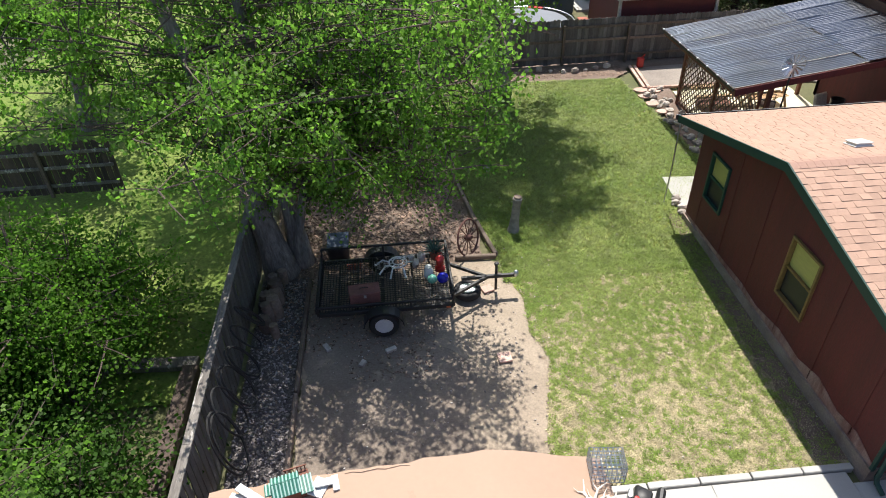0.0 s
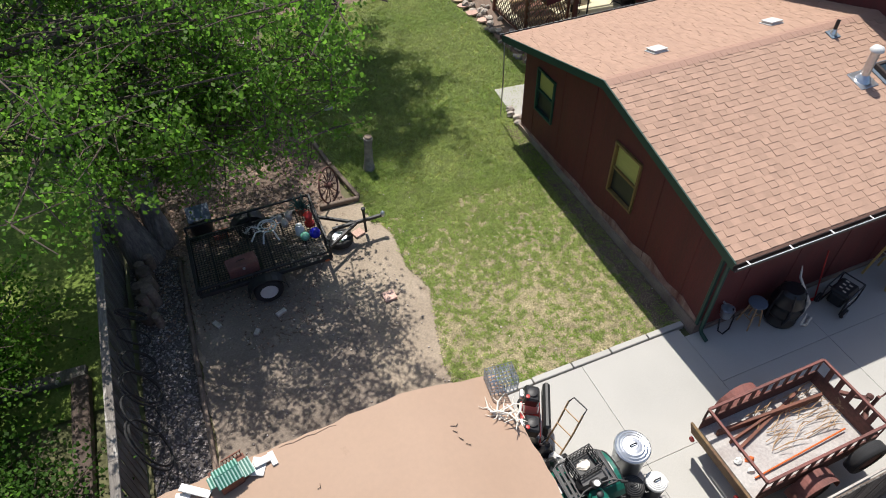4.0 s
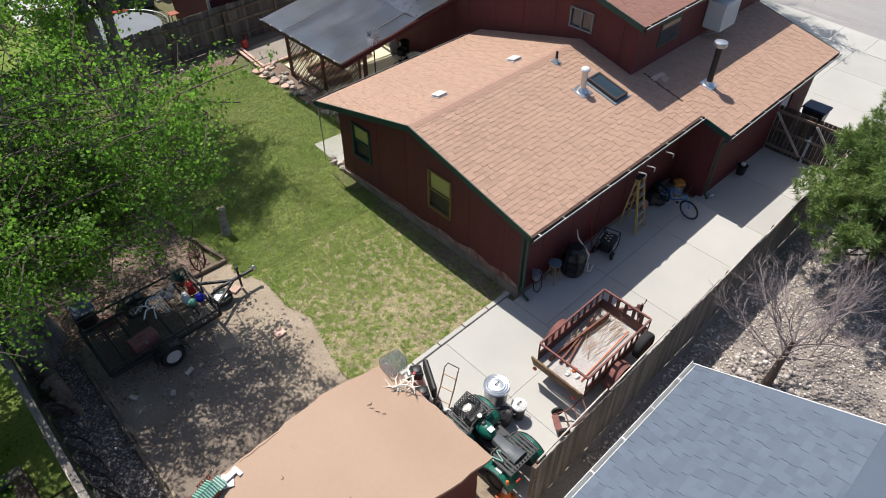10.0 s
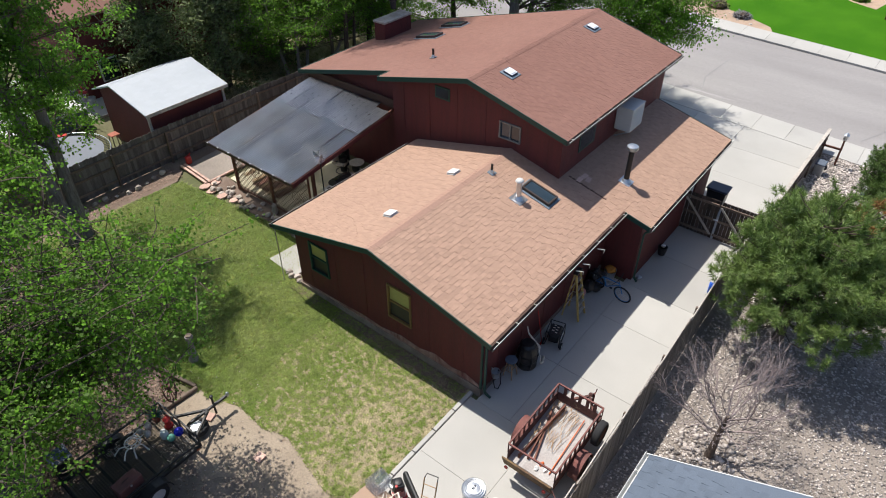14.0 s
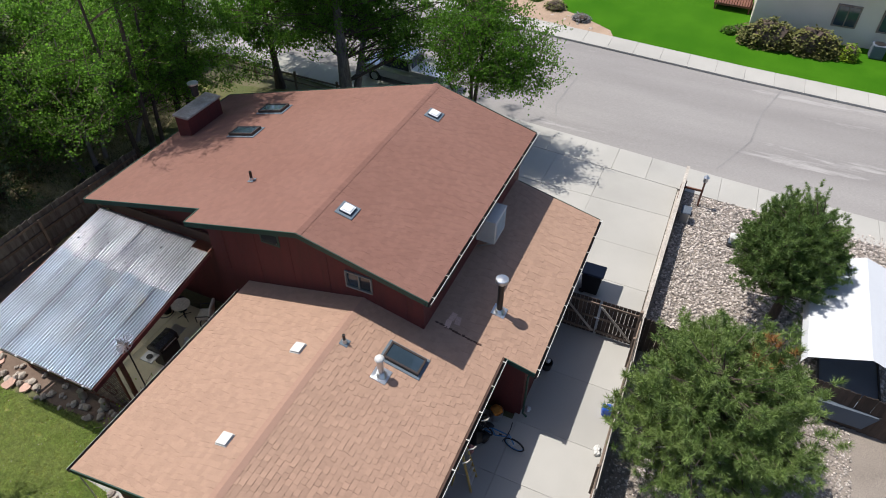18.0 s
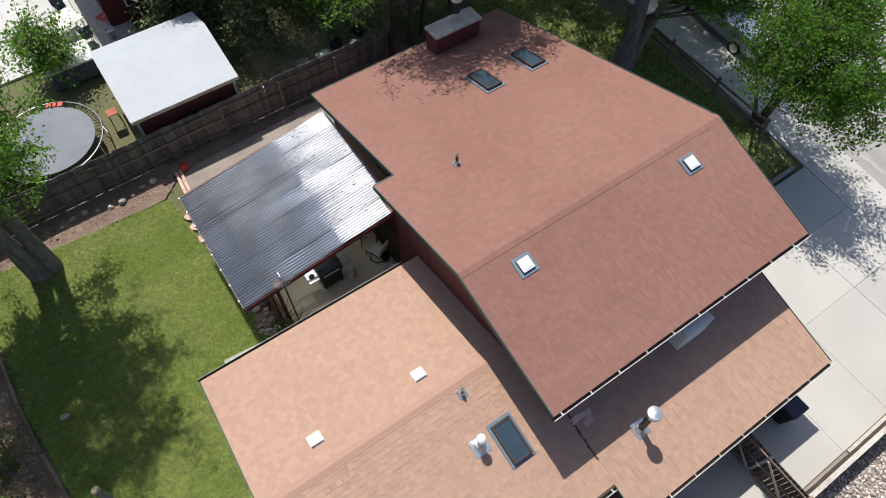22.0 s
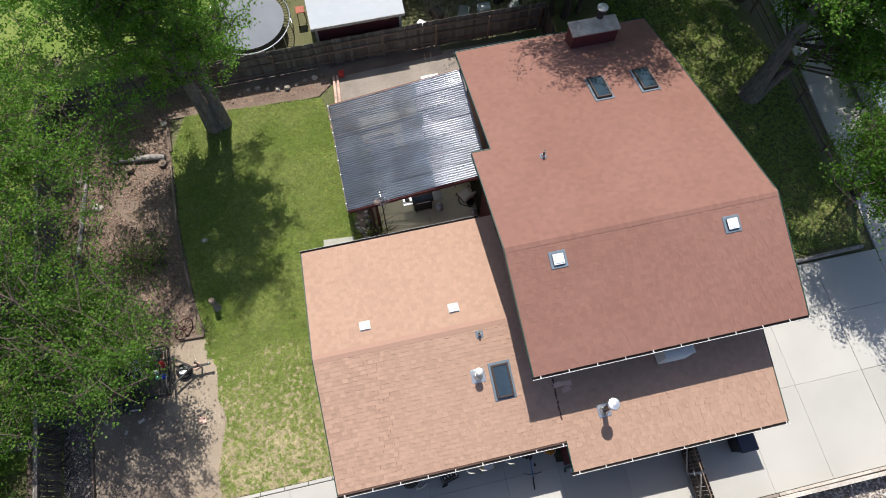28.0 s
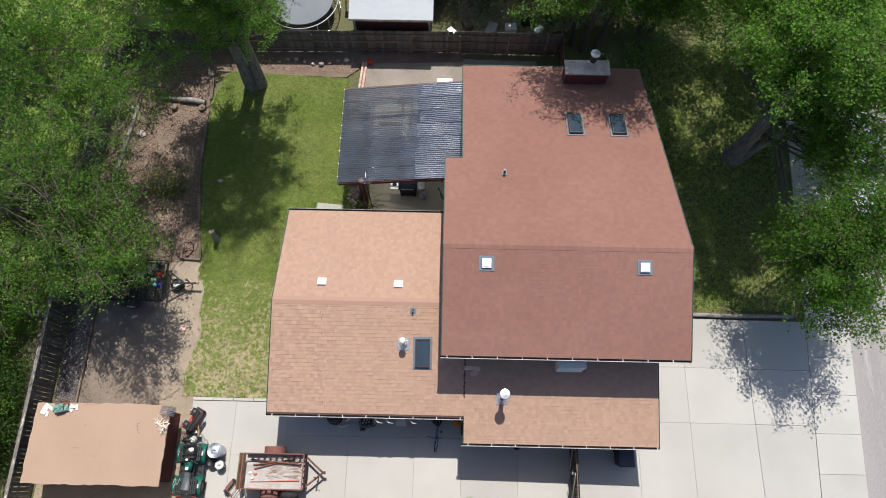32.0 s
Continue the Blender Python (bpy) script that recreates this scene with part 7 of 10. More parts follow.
timber((-2.1, 8.15), (-2.06, 11.3), 0.16, 0.08, "sunken timber between gravel and dirt")
for a, b, r in (((-0.95, 19.95), (-0.1, 19.87), 0.1), ((-0.05, 19.87), (1.25, 19.72), 0.13), ((-2.4, 16.0), (-2.0, 19.6), 0.09), ((-2.55, 12.6), (-2.5, 15.8), 0.08)):
    z = level(*a) + r
    single("log", Shape().tube([(*a, z), ((a[0] + b[0]) / 2, (a[1] + b[1]) / 2 + 0.03, z + 0.02), (*b, z)], [r, r * 1.05, r * 0.92], 10), M_BARKGREY, "grey barkless log laid along the mulch bed", "log", "bed logs", smooth=True)
for x, y, r, h in ((1.12, 19.45, 0.17, 0.16), (-0.23, 19.45, 0.16, 0.2)):
    single("stump_slice", Shape().lathe([(r, 0), (r * 1.03, h * 0.5), (r * 0.96, h), (r * 0.3, h + 0.005)], (x, y, level(x, y)), 14), M_TIMBER, "round cut log slice set in the mulch", "stump", "log slices", smooth=True)
st = thing("tree_stump_post", Matrix.Translation((2.73, 12.7, level(2.7, 12.7))) @ Matrix.Rotation(radians(4), 4, "Y"), "bleached upright trunk stub on the lawn", "stump")
part("stub", Shape().lathe([(0.17, -0.05), (0.13, 0.1), (0.105, 0.4), (0.1, 0.75), (0.115, 0.92), (0.06, 0.96)], (0, 0, 0), 12), M_BARKGREY, st, smooth=True)
part("cut_face", Shape().lathe([(0.095, 0.955), (0.09, 0.97), (0.02, 0.975)], (0, 0, 0), 12), M_TIMBER, st)
for x, y, s0, sd, lab in ((2.5, 15.62, (0.28, 0.2, 0.12), 4, "pale flat rock on the lawn"), (1.3, 21.4, (0.3, 0.26, 0.2), 5, "pale rock at the bed's corner"), (-1.6, 18.0, (0.45, 0.35, 0.14), 6, "flat grey stone slab in the mulch"), (-2.3, 19.3, (0.36, 0.3, 0.25), 7, "grey rock in the mulch"), (8.62, 19.3, (0.24, 0.22, 0.08), 8, "pink flat stone beside the lawn")):
    single("rock", Shape().lump((x, y, level(x, y) + s0[2] * 0.35), s0, sd, 0.2, 6, 9), M_ROCK, lab, "rock", smooth=False)
single("paver", Shape().box((0, 0, 0.022), (0.26, 0.25, 0.045), 0.008), M_PAVER, "loose pink square paver on the dirt", "paver", "loose pavers", at=Matrix.Translation((1.81, 8.6, level(1.8, 8.6))) @ Matrix.Rotation(0.05, 4, "Z"))
single("paver", Shape().box((0, 0, 0.022), (0.25, 0.22, 0.045), 0.008), M_PAVER, "loose pink paver under the trailer tongue", "paver", "loose pavers", at=Matrix.Translation((1.78, 10.62, level(1.8, 10.6))) @ Matrix.Rotation(0.35, 4, "Z"))
for x, y, l, a in ((-0.35, 9.05, 0.22, 0.4), (-0.9, 8.75, 0.16, 1.0), (-1.6, 9.25, 0.2, 2.1)):
    single("wood_block", Shape().box((0, 0, 0.03), (l, 0.1, 0.06), 0.006), M_CAP, "short pale block of wood on the dirt", "wood block", "wood blocks", at=Matrix.Translation((x, y, level(x, y))) @ Matrix.Rotation(a, 4, "Z"))
cov = thing("covered_barrel", (-1.45, 12.15, level(-1.4, 12.1)), "grey metal lid and drum behind the trailer", "drum")
part("drum", Shape().lathe([(0.24, 0), (0.26, 0.2), (0.24, 0.45)], (0, 0, 0), 16), M_BLACK, cov, smooth=True)
part("lid", Shape().box((0.02, 0.0, 0.5), (0.5, 0.42, 0.03), 0.01, Matrix.Rotation(0.35, 3, "X")), M_SHINGLE_GREY, cov)
bk = thing("brick_stack", (-1.2, 11.75, level(-1.2, 11.7)), "short stack of red bricks behind the trailer", "bricks")
for i in range(3):
    for j in range(2):
        part("brick", Shape().box((0.11 * i, 0.0 + 0.02 * j, 0.035 + 0.07 * j), (0.1, 0.2, 0.065), 0.006), M_BRICKRED, bk)
rng = random.Random(31)
for k in range(9):
    x, y = -2.75 + 0.12 * math.cos(k * 2.3), 9.7 + 0.21 * k
    r = rng.uniform(0.09, 0.15)
    h = rng.uniform(0.3, 0.6)
    single("firewood_round", Shape().lathe([(r, 0), (r * 1.05, h * 0.5), (r * 0.95, h), (r * 0.2, h + 0.01)], (0, 0, 0), 10), M_TIMBER, "dark cut log stood against the fence", "log", "logs by the fence", smooth=True, at=Matrix.Translation((x, y, level(x, y))) @ Matrix.Rotation(rng.uniform(-0.15, 0.15), 4, "Y"))
for k, (y, z, r, turns) in enumerate(((6.55, 0.85, 0.62, 2), (7.05, 1.0, 0.56, 1), (7.6, 0.95, 0.6, 2), (8.2, 0.9, 0.56, 2), (8.8, 0.95, 0.5, 1), (9.3, 1.0, 0.5, 2))):
    s = Shape()
    for q in range(turns):
        rr = r * (1 - 0.09 * q)
        s.tube([(-3.05 + 0.55 * rr * (1.0 - math.sin(a)) * 0.5 + 0.03 * q, y + rr * 0.62 * math.cos(a + 0.25 * k) + 0.05 * q, z + rr * math.sin(a) - 0.02 * q) for a in [6.28318 * i / 30 for i in range(30)]], 0.018, 6, closed=True)
    single("garden_hose", s, M_RUBBER, "black hose looped over the fence", "hose", "hoses on the fence", smooth=True)

# ---- rusty trailer in the driveway ----
def rusty_trailer():
    t = thing("box_trailer", Matrix.Translation((0, 0, 0.03)), "rusty slat-sided box trailer holding boards and brush", "trailer")
    x0, x1, y0, y1 = 5.42, 7.78, 2.16, 3.46
    zf, zt = 0.5, 1.12
    part("bed_floor", Shape().box(((x0 + x1) / 2, (y0 + y1) / 2, zf), (x1 - x0, y1 - y0, 0.05), 0.006), material("worn_white_bed", (0.42, 0.40, 0.38), (0.3, 0.26, 0.24), 0.7, big=1.8, fine=20, amount=0.9, wear=(0.2, 0.13, 0.1), wear_at=0.62), t, "scuffed pale bed floor")
    for c, d in ((((x0 + x1) / 2, y0, zf + 0.14), (x1 - x0, 0.03, 0.34)), (((x0 + x1) / 2, y1, zf + 0.14), (x1 - x0, 0.03, 0.34)), ((x1, (y0 + y1) / 2, zf + 0.14), (0.03, y1 - y0, 0.34))):
        part("side_panel", Shape().box(c, d, 0.006), M_RUST, t)
    part("tail_board", Shape().box((x0 - 0.16, (y0 + y1) / 2, zf + 0.14), (0.045, y1 - y0 + 0.06, 0.42), 0.008, Matrix.Rotation(-0.32, 3, "Y")), material("rust_and_ochre", (0.20, 0.13, 0.06), (0.10, 0.05, 0.035), 0.85, big=3, fine=14, amount=0.9, speck=0.4, bump=0.4), t, "ochre and rust tail board, hanging open")
    for a, b in (((x0, y0, zt), (x1, y0, zt)), ((x0, y1, zt), (x1, y1, zt)), ((x1, y0, zt), (x1, y1, zt)), ((x0, y0, zt), (x0, y1, zt))):
        part("top_rail", Shape().bar(a, b, 0.045, 0.045, 0.005), M_RUST_RED, t)
    for y in (y0, y1):
        for k in range(11):
            x = x0 + (x1 - x0) * k / 10
            part("slat", Shape().box((x, y, (zf + 0.3 + zt) / 2), (0.09 if k % 10 else 0.05, 0.016, zt - zf - 0.3), 0.003), M_RUST, t)
    for k in range(1, 6):
        part("slat", Shape().box((x1, y0 + (y1 - y0) * k / 6, (zf + 0.3 + zt) / 2), (0.016, 0.09, zt - zf - 0.3), 0.003), M_RUST, t)
    for y, s in ((y0 - 0.17, -1), (y1 + 0.17, 1)):
        wheel(t, (6.45, y, 0.32), 0.32, 0.18, "y", M_RUST)
        a = [math.pi * k / 12 for k in range(13)]
        prof = [(6.45 + 0.42 * math.cos(q), 0.34 + 0.42 * math.sin(q)) for q in a] + [(6.45 + 0.4 * math.cos(q), 0.34 + 0.4 * math.sin(q)) for q in a[::-1]]
        part("fender", Shape().prism(prof, y - 0.13, y + 0.13, "y"), M_RUST_RED, t)
    part("axle", Shape().bar((6.45, y0 - 0.16, 0.32), (6.45, y1 + 0.16, 0.32), 0.06), M_RUST, t)
    part("frame", Shape().box((6.6, (y0 + y1) / 2, zf - 0.07), (2.3, 0.9, 0.07), 0.01), M_RUST, t)
    for y in (y0 + 0.1, y1 - 0.1):
        part("tongue_arm", Shape().bar((x1, y, zf - 0.05), (8.45, 2.81, zf - 0.05), 0.07, 0.07, 0.006), M_RUST, t)
    part("coupler", Shape().lathe([(0.03, 0), (0.06, 0.03), (0.06, 0.1), (0.02, 0.14)], (8.5, 2.81, zf - 0.1), 10), M_RUST, t, smooth=True)
    part("jack_stand", Shape().bar((8.2, 2.62, 0), (8.2, 2.62, 0.95), 0.05), M_RUST, t)
    part("jack_crank", Shape().tube([(8.2, 2.62, 0.9), (8.32, 2.62, 0.92), (8.34, 2.62, 1.0)], 0.014, 6), M_RUST, t)
    for y in (y0 + 0.12, y1 - 0.12):
        part("tail_lamp", Shape().lathe([(0.05, 0), (0.05, 0.03), (0.02, 0.045)], (x0 - 0.26, y, zf + 0.05), 10, "x"), M_RED, t, smooth=True)
    return t


wheel(rusty_trailer(), (7.3, 1.97, 0.78), 0.34, 0.19, "y", M_RUST, name="spare_wheel")
for a, b, w, h in (((5.6, 3.25), (7.6, 3.1), 0.2, 0.05), ((5.75, 2.9), (7.3, 3.32), 0.05, 0.05), ((5.7, 3.05), (6.9, 3.2), 0.12, 0.04)):
    single("scrap_board", Shape().bar((*a, 0.6), (*b, 0.66), h, w, 0.005, up=(0, 0, 1)), M_REDWOOD, "red-brown board thrown into the trailer bed", "board", "boards in the trailer")
single("orange_pole", Shape().tube([(5.65, 2.42, 0.59), (7.55, 2.5, 0.62)], 0.014, 8), M_ORANGE, "long orange pole lying in the trailer bed", "pole", smooth=True)
rng = random.Random(77)
br = Shape()
for k in range(70):
    x, y = rng.uniform(6.2, 7.6), rng.uniform(2.6, 3.35)
    a = rng.uniform(-0.6, 0.9)
    l = rng.uniform(0.2, 0.6)
    p = Vector((x, y, 0.57 + rng.uniform(0, 0.08)))
    q = p + Vector((math.cos(a) * l, math.sin(a) * l * 0.6, rng.uniform(0, 0.06)))
    q.x, q.y = min(q.x, 7.7), min(q.y, 3.4)
    br.tube([p, (p + q) / 2 + Vector((0, 0.02, 0.02)), q], [0.007, 0.006, 0.003], 4)
tagged(new("brush_pile", br.mesh("brush_pile", M_WOOD)), "heap of dry cut branches in the trailer bed", "brush", kind="stuff")
for x, y in ((5.7, 2.55), (5.8, 2.7), (5.62, 2.75)):
    single("paint_scrap", Shape().lump((x, y, 0.57), (0.16, 0.1, 0.1), int(x * 100), 0.3), M_ORANGE if x > 5.75 else M_WHITE, "crumpled scrap of plastic in the trailer bed", "scrap", "scraps in the trailer")

# ---- four-wheeler and clutter beside the shed ----
def quad_bike():
    t = thing("quad_bike", Matrix.Translation((3.2, 2.83, 0.03)) @ Matrix.Rotation(radians(90), 4, "Z"), "green and black four-wheeler with a grey saddle and black racks", "quad bike")
    for x in (-0.62, 0.6):
        for y in (-0.42, 0.42):
            wheel(t, (x, y, 0.28), 0.28, 0.22, "y", M_BLACK, 4)
    part("chassis", Shape().box((0, 0, 0.38), (1.5, 0.34, 0.24), 0.05), M_BLACK, t)
    for y in (-0.36, 0.36):
        part("footboard", Shape().box((0.0, y, 0.3), (0.62, 0.26, 0.04), 0.015), M_PLASTIC, t)
    # tank and saddle, both narrowing to the front
    part("tank", Shape().lump((0.16, 0, 0.7), (0.56, 0.32, 0.34), 8, 0.04, 9, 14), M_GREEN, t, smooth=True)
    part("tank_badge", Shape().box((0.02, 0.0, 0.87), (0.12, 0.13, 0.012), 0.004), M_WHITE, t)
    part("filler_cap", Shape().lathe([(0.05, 0), (0.055, 0.03), (0.03, 0.045)], (0.22, 0, 0.86), 12), M_BLACK, t, smooth=True)
    n, pts = 7, []
    for k in range(n):
        u = k / (n - 1)
        x, w, z = -0.12 - 0.66 * u, 0.12 + 0.07 * u, 0.77 + 0.05 * u - 0.05 * math.sin(3.1 * u)
        pts += [(x, -w, z - 0.12), (x, -w, z - 0.03), (x, -w * 0.75, z + 0.015), (x, 0, z + 0.03), (x, w * 0.75, z + 0.015), (x, w, z - 0.03), (x, w, z - 0.12)]
    fc = [(k * 7 + q, k * 7 + q + 1, (k + 1) * 7 + q + 1, (k + 1) * 7 + q) for k in range(n - 1) for q in range(6)] + [tuple(range(6, -1, -1)), tuple(range((n - 1) * 7, n * 7))]
    part("seat", Shape().add(pts, fc), material("saddle_vinyl", (0.075, 0.085, 0.095), (0.06, 0.068, 0.075), 0.5, fine=50, bump=0.1), t, "grey vinyl saddle", smooth=True)
    for x in (0.6, -0.62):
        for sy in (-1, 1):
            a = [radians(18 + 144 * k / 9) for k in range(10)]
            prof = [(x + 0.40 * math.cos(q), 0.30 + 0.36 * math.sin(q)) for q in a] + [(x + 0.37 * math.cos(q), 0.30 + 0.33 * math.sin(q)) for q in a[::-1]]
            f = part("mudguard", Shape().prism(prof, sy * 0.2, sy * 0.56, "y"), M_GREEN, t)
            part("mudguard_lip", Shape().tube([(x + 0.39 * math.cos(q), sy * 0.56, 0.30 + 0.35 * math.sin(q)) for q in a], 0.018, 6), M_BLACK, f)
            part("sticker", Shape().box((x, sy * 0.42, 0.665), (0.16, 0.12, 0.012), 0.003), M_WHITE, f)
        rk = Shape()
        rk.tube([(x - 0.27, -0.42, 0.75), (x + 0.26, -0.42, 0.75), (x + 0.32, -0.32, 0.75), (x + 0.32, 0.32, 0.75), (x + 0.26, 0.42, 0.75), (x - 0.27, 0.42, 0.75)], 0.018, 6, closed=True)
        for a in (-0.2, 0.2):
            for b in (-0.16, 0.16):
                rk.bar((x + a, b, 0.5), (x + a, b, 0.75), 0.02)
        part("rack", rk, M_BLACK, t, "black tube cargo rack")
        for k in range(11):
            part("rack_bar", Shape().box((x + 0.01, -0.385 + 0.077 * k, 0.752), (0.54, 0.05, 0.018), 0.004), M_BLACK, t)
        for k in range(3):
            part("rack_bar", Shape().box((x - 0.2 + 0.2 * k, 0, 0.744), (0.05, 0.82, 0.016), 0.004), M_BLACK, t)
    part("handlebar", Shape().tube([(0.22, -0.4, 0.98), (0.3, -0.25, 1.0), (0.36, 0, 0.92), (0.3, 0.25, 1.0), (0.22, 0.4, 0.98)], 0.014, 6), M_BLACK, t, smooth=True)
    for y in (-0.38, 0.38):
        part("grip", Shape().tube([(0.23, y * 0.9, 0.985), (0.19, y * 1.15, 0.97)], 0.022, 8), M_RUBBER, t)
    part("instrument_pod", Shape().box((0.36, 0, 0.95), (0.14, 0.18, 0.09), 0.03), M_BLACK, t)
    part("dial", Shape().lathe([(0.05, 0), (0.05, 0.012), (0.02, 0.014)], (0.34, 0, 0.995), 14), M_WHITE, t)
    for y in (-0.2, 0.2):
        part("headlight", Shape().lathe([(0.06, 0), (0.075, 0.04), (0.05, 0.06)], (0.92, y, 0.52), 12, "x"), M_STEEL, t, smooth=True)
    part("bumper", Shape().tube([(0.85, -0.3, 0.35), (1.0, -0.28, 0.45), (1.0, 0.28, 0.45), (0.85, 0.3, 0.35)], 0.018, 6), M_BLACK, t)
    for y in (-0.3, 0.3):
        part("tail_lamp", Shape().box((-1.0, y, 0.58), (0.03, 0.12, 0.06), 0.01), M_RED, t)
    return t


quad_bike()
cr = thing("milk_crate", Matrix.Translation((3.22, 3.55, 0.795)) @ Matrix.Rotation(0.12, 4, "Z"), "black slotted milk crate on the quad bike's rack", "crate")
part("crate_floor", Shape().box((0, 0, 0.008), (0.42, 0.34, 0.012)), M_PLASTIC, cr)
for k in (-1, 1):
    a = Shape()
    for z in (0.02, 0.1, 0.18, 0.26):
        a.box((0, k * 0.17, z), (0.44, 0.016, 0.022), 0.003)
    for q in range(7):
        a.box((-0.21 + 0.07 * q, k * 0.17, 0.14), (0.014, 0.014, 0.25), 0.003)
    tagged(part("crate_side", a, M_PLASTIC, cr), kind="stuff")
    a = Shape()
    for z in (0.02, 0.1, 0.18, 0.26):
        a.box((k * 0.215, 0, z), (0.016, 0.33, 0.022), 0.003)
    for q in range(5):
        a.box((k * 0.215, -0.14 + 0.07 * q, 0.14), (0.014, 0.014, 0.25), 0.003)
    tagged(part("crate_side", a, M_PLASTIC, cr), kind="stuff")
single("rag", Shape().lump((3.24, 3.56, 0.83), (0.22, 0.16, 0.05), 3, 0.35), M_BONE, "crumpled pale rag inside the crate", "rag")


def bin_can(name, x, y, r, h, mat, lid, label, lid_lift=0.0, ribs=True):
    t = thing(name, (x, y, 0.03), label, "bin")
    prof = [(r * 0.86, 0), (r * 0.88, 0.02)]
    for k in range(9):
        u = k / 8
        prof += [(r * (0.88 + 0.12 * u), 0.05 + (h - 0.08) * u), (r * (0.9 + 0.12 * u), 0.06 + (h - 0.08) * u)] if ribs else [(r * (0.88 + 0.12 * u), 0.05 + (h - 0.08) * u)]
    prof.append((r, h))
    part("can_body", Shape().lathe(prof, (0, 0, 0), 22), mat, t, smooth=True)
    if lid:
        k = [(r * 1.08, h - 0.03), (r * 1.08, h + 0.01)]
        for q in range(5):
            k += [(r * (1.0 - 0.18 * q), h + 0.025 + 0.008 * q), (r * (0.92 - 0.18 * q), h + 0.018 + 0.009 * q)]
        part("lid", Shape().lathe(k, (0, 0, lid_lift), 24), lid, t, smooth=True)
        part("lid_handle", Shape().tube([(-0.06, 0, h + 0.05), (-0.05, 0, h + 0.09), (0.05, 0, h + 0.09), (0.06, 0, h + 0.05)], 0.01, 6), M_BLACK, t)
    for s in (-1, 1):
        part("handle", Shape().tube([(s * r, -0.06, h * 0.75), (s * (r + 0.05), -0.05, h * 0.76), (s * (r + 0.05), 0.05, h * 0.76), (s * r, 0.06, h * 0.75)], 0.008, 6), M_STEEL, t)
    return t


bin_can("dustbin", 4.14, 3.55, 0.27, 0.72, M_STEEL, M_STEEL, "galvanised dustbin with a ridged round lid")
bin_can("bucket", 3.95, 3.12, 0.17, 0.34, M_PLASTIC, M_PLASTIC, "black lidded plastic bucket beside the quad bike", ribs=False)
bin_can("bucket", 4.3, 3.02, 0.16, 0.4, M_PLASTIC, M_WHITE, "black bag-lined bucket with a round white lid", ribs=False)
en = thing("log_splitter", Matrix.Translation((3.0, 4.75, 0.03)) @ Matrix.Rotation(radians(-28), 4, "Z"), "red two-engined garden machine with black shrouds", "machine")
part("frame", Shape().box((0, 0, 0.3), (0.34, 0.8, 0.1), 0.02), M_RED, en)
for y in (-0.28, 0.28):
    part("engine_shroud", Shape().box((-0.02, y, 0.7), (0.26, 0.3, 0.22), 0.03, Matrix.Rotation(0.22, 3, "Y")), M_PLASTIC, en)
    part("muffler", Shape().box((-0.16, y + 0.05, 0.66), (0.1, 0.16, 0.1), 0.02), M_STEEL, en)
    part("fuel_cap", Shape().lathe([(0.035, 0), (0.035, 0.03), (0.02, 0.035)], (-0.08, y - 0.1, 0.82), 10), M_RED, en, smooth=True)
    part("engine_block", Shape().box((0.0, y, 0.48), (0.26, 0.28, 0.28), 0.02), M_STEEL, en)
    part("recoil_cover", Shape().lathe([(0.085, 0), (0.085, 0.02), (0.04, 0.035)], (0.0, y, 0.81), 14), M_BLACK, en, smooth=True)
part("hood", Shape().box((0.22, 0.0, 0.78), (0.12, 0.86, 0.34), 0.04), M_PLASTIC, en)
for y in (-0.42, 0.42):
    wheel(en, (-0.02, y, 0.2), 0.2, 0.12, "y", M_RED)
tr = thing("hand_truck", Matrix.Translation((3.38, 4.3, 0.03)) @ Matrix.Rotation(radians(15), 4, "Z"), "tan tubular hand truck leaning by the shed", "hand truck")
for y in (-0.16, 0.16):
    part("upright", Shape().tube([(-0.28, y, 0.06), (0.0, y, 0.6), (0.16, y, 1.05)], 0.016, 6), M_WOOD, tr)
    wheel(tr, (-0.22, y * 1.35, 0.12), 0.12, 0.06, "y", M_STEEL)
for u in (0.25, 0.55, 0.85):
    part("crossbar", Shape().tube([(-0.28 + 0.44 * u, -0.16, 0.06 + u), (-0.28 + 0.44 * u, 0.16, 0.06 + u)], 0.012, 6), M_WOOD, tr)
part("handle_loop", Shape().tube([(0.16, -0.16, 1.05), (0.26, -0.14, 1.1), (0.26, 0.14, 1.1), (0.16, 0.16, 1.05)], 0.014, 6), M_BLACK, tr)
part("toe_plate", Shape().box((-0.34, 0, 0.02), (0.2, 0.36, 0.015), 0.003), M_STEEL, tr)
s = Shape()
rng = random.Random(4)
for k, (x, y, z) in enumerate(((2.95, 4.2, 0.3), (3.05, 3.98, 0.25), (2.85, 3.9, 0.4))):
    single("clutter_bag", Shape().lump((x, y, z), (0.3, 0.26, 0.5), k + 3, 0.25, 6, 10), M_WHITE if k == 1 else M_PLASTIC, "crumpled plastic bag wedged beside the shed", "bag", "bags beside the shed")
bag = single("saddle_bag", Shape().box((3.22, 3.3, 0.84), (0.5, 0.24, 0.16), 0.06), M_PLASTIC, "black nylon gear bag behind the crate", "bag")
single("sprayer_hose", Shape().tube([(2.75 + 0.25 * u, 2.35 + 0.12 * math.sin(9 * u), 0.84 + 0.02 * math.cos(13 * u)) for u in [k / 14 for k in range(15)]], 0.012, 6), M_MINT, "coiled pale green hose on the rear rack", "hose", smooth=True)
cone = thing("traffic_cone", (2.72, 1.95, 0.03), "orange traffic cone beside the shed corner", "cone")
part("base", Shape().box((0, 0, 0.015), (0.3, 0.3, 0.03), 0.01), M_ORANGE, cone)
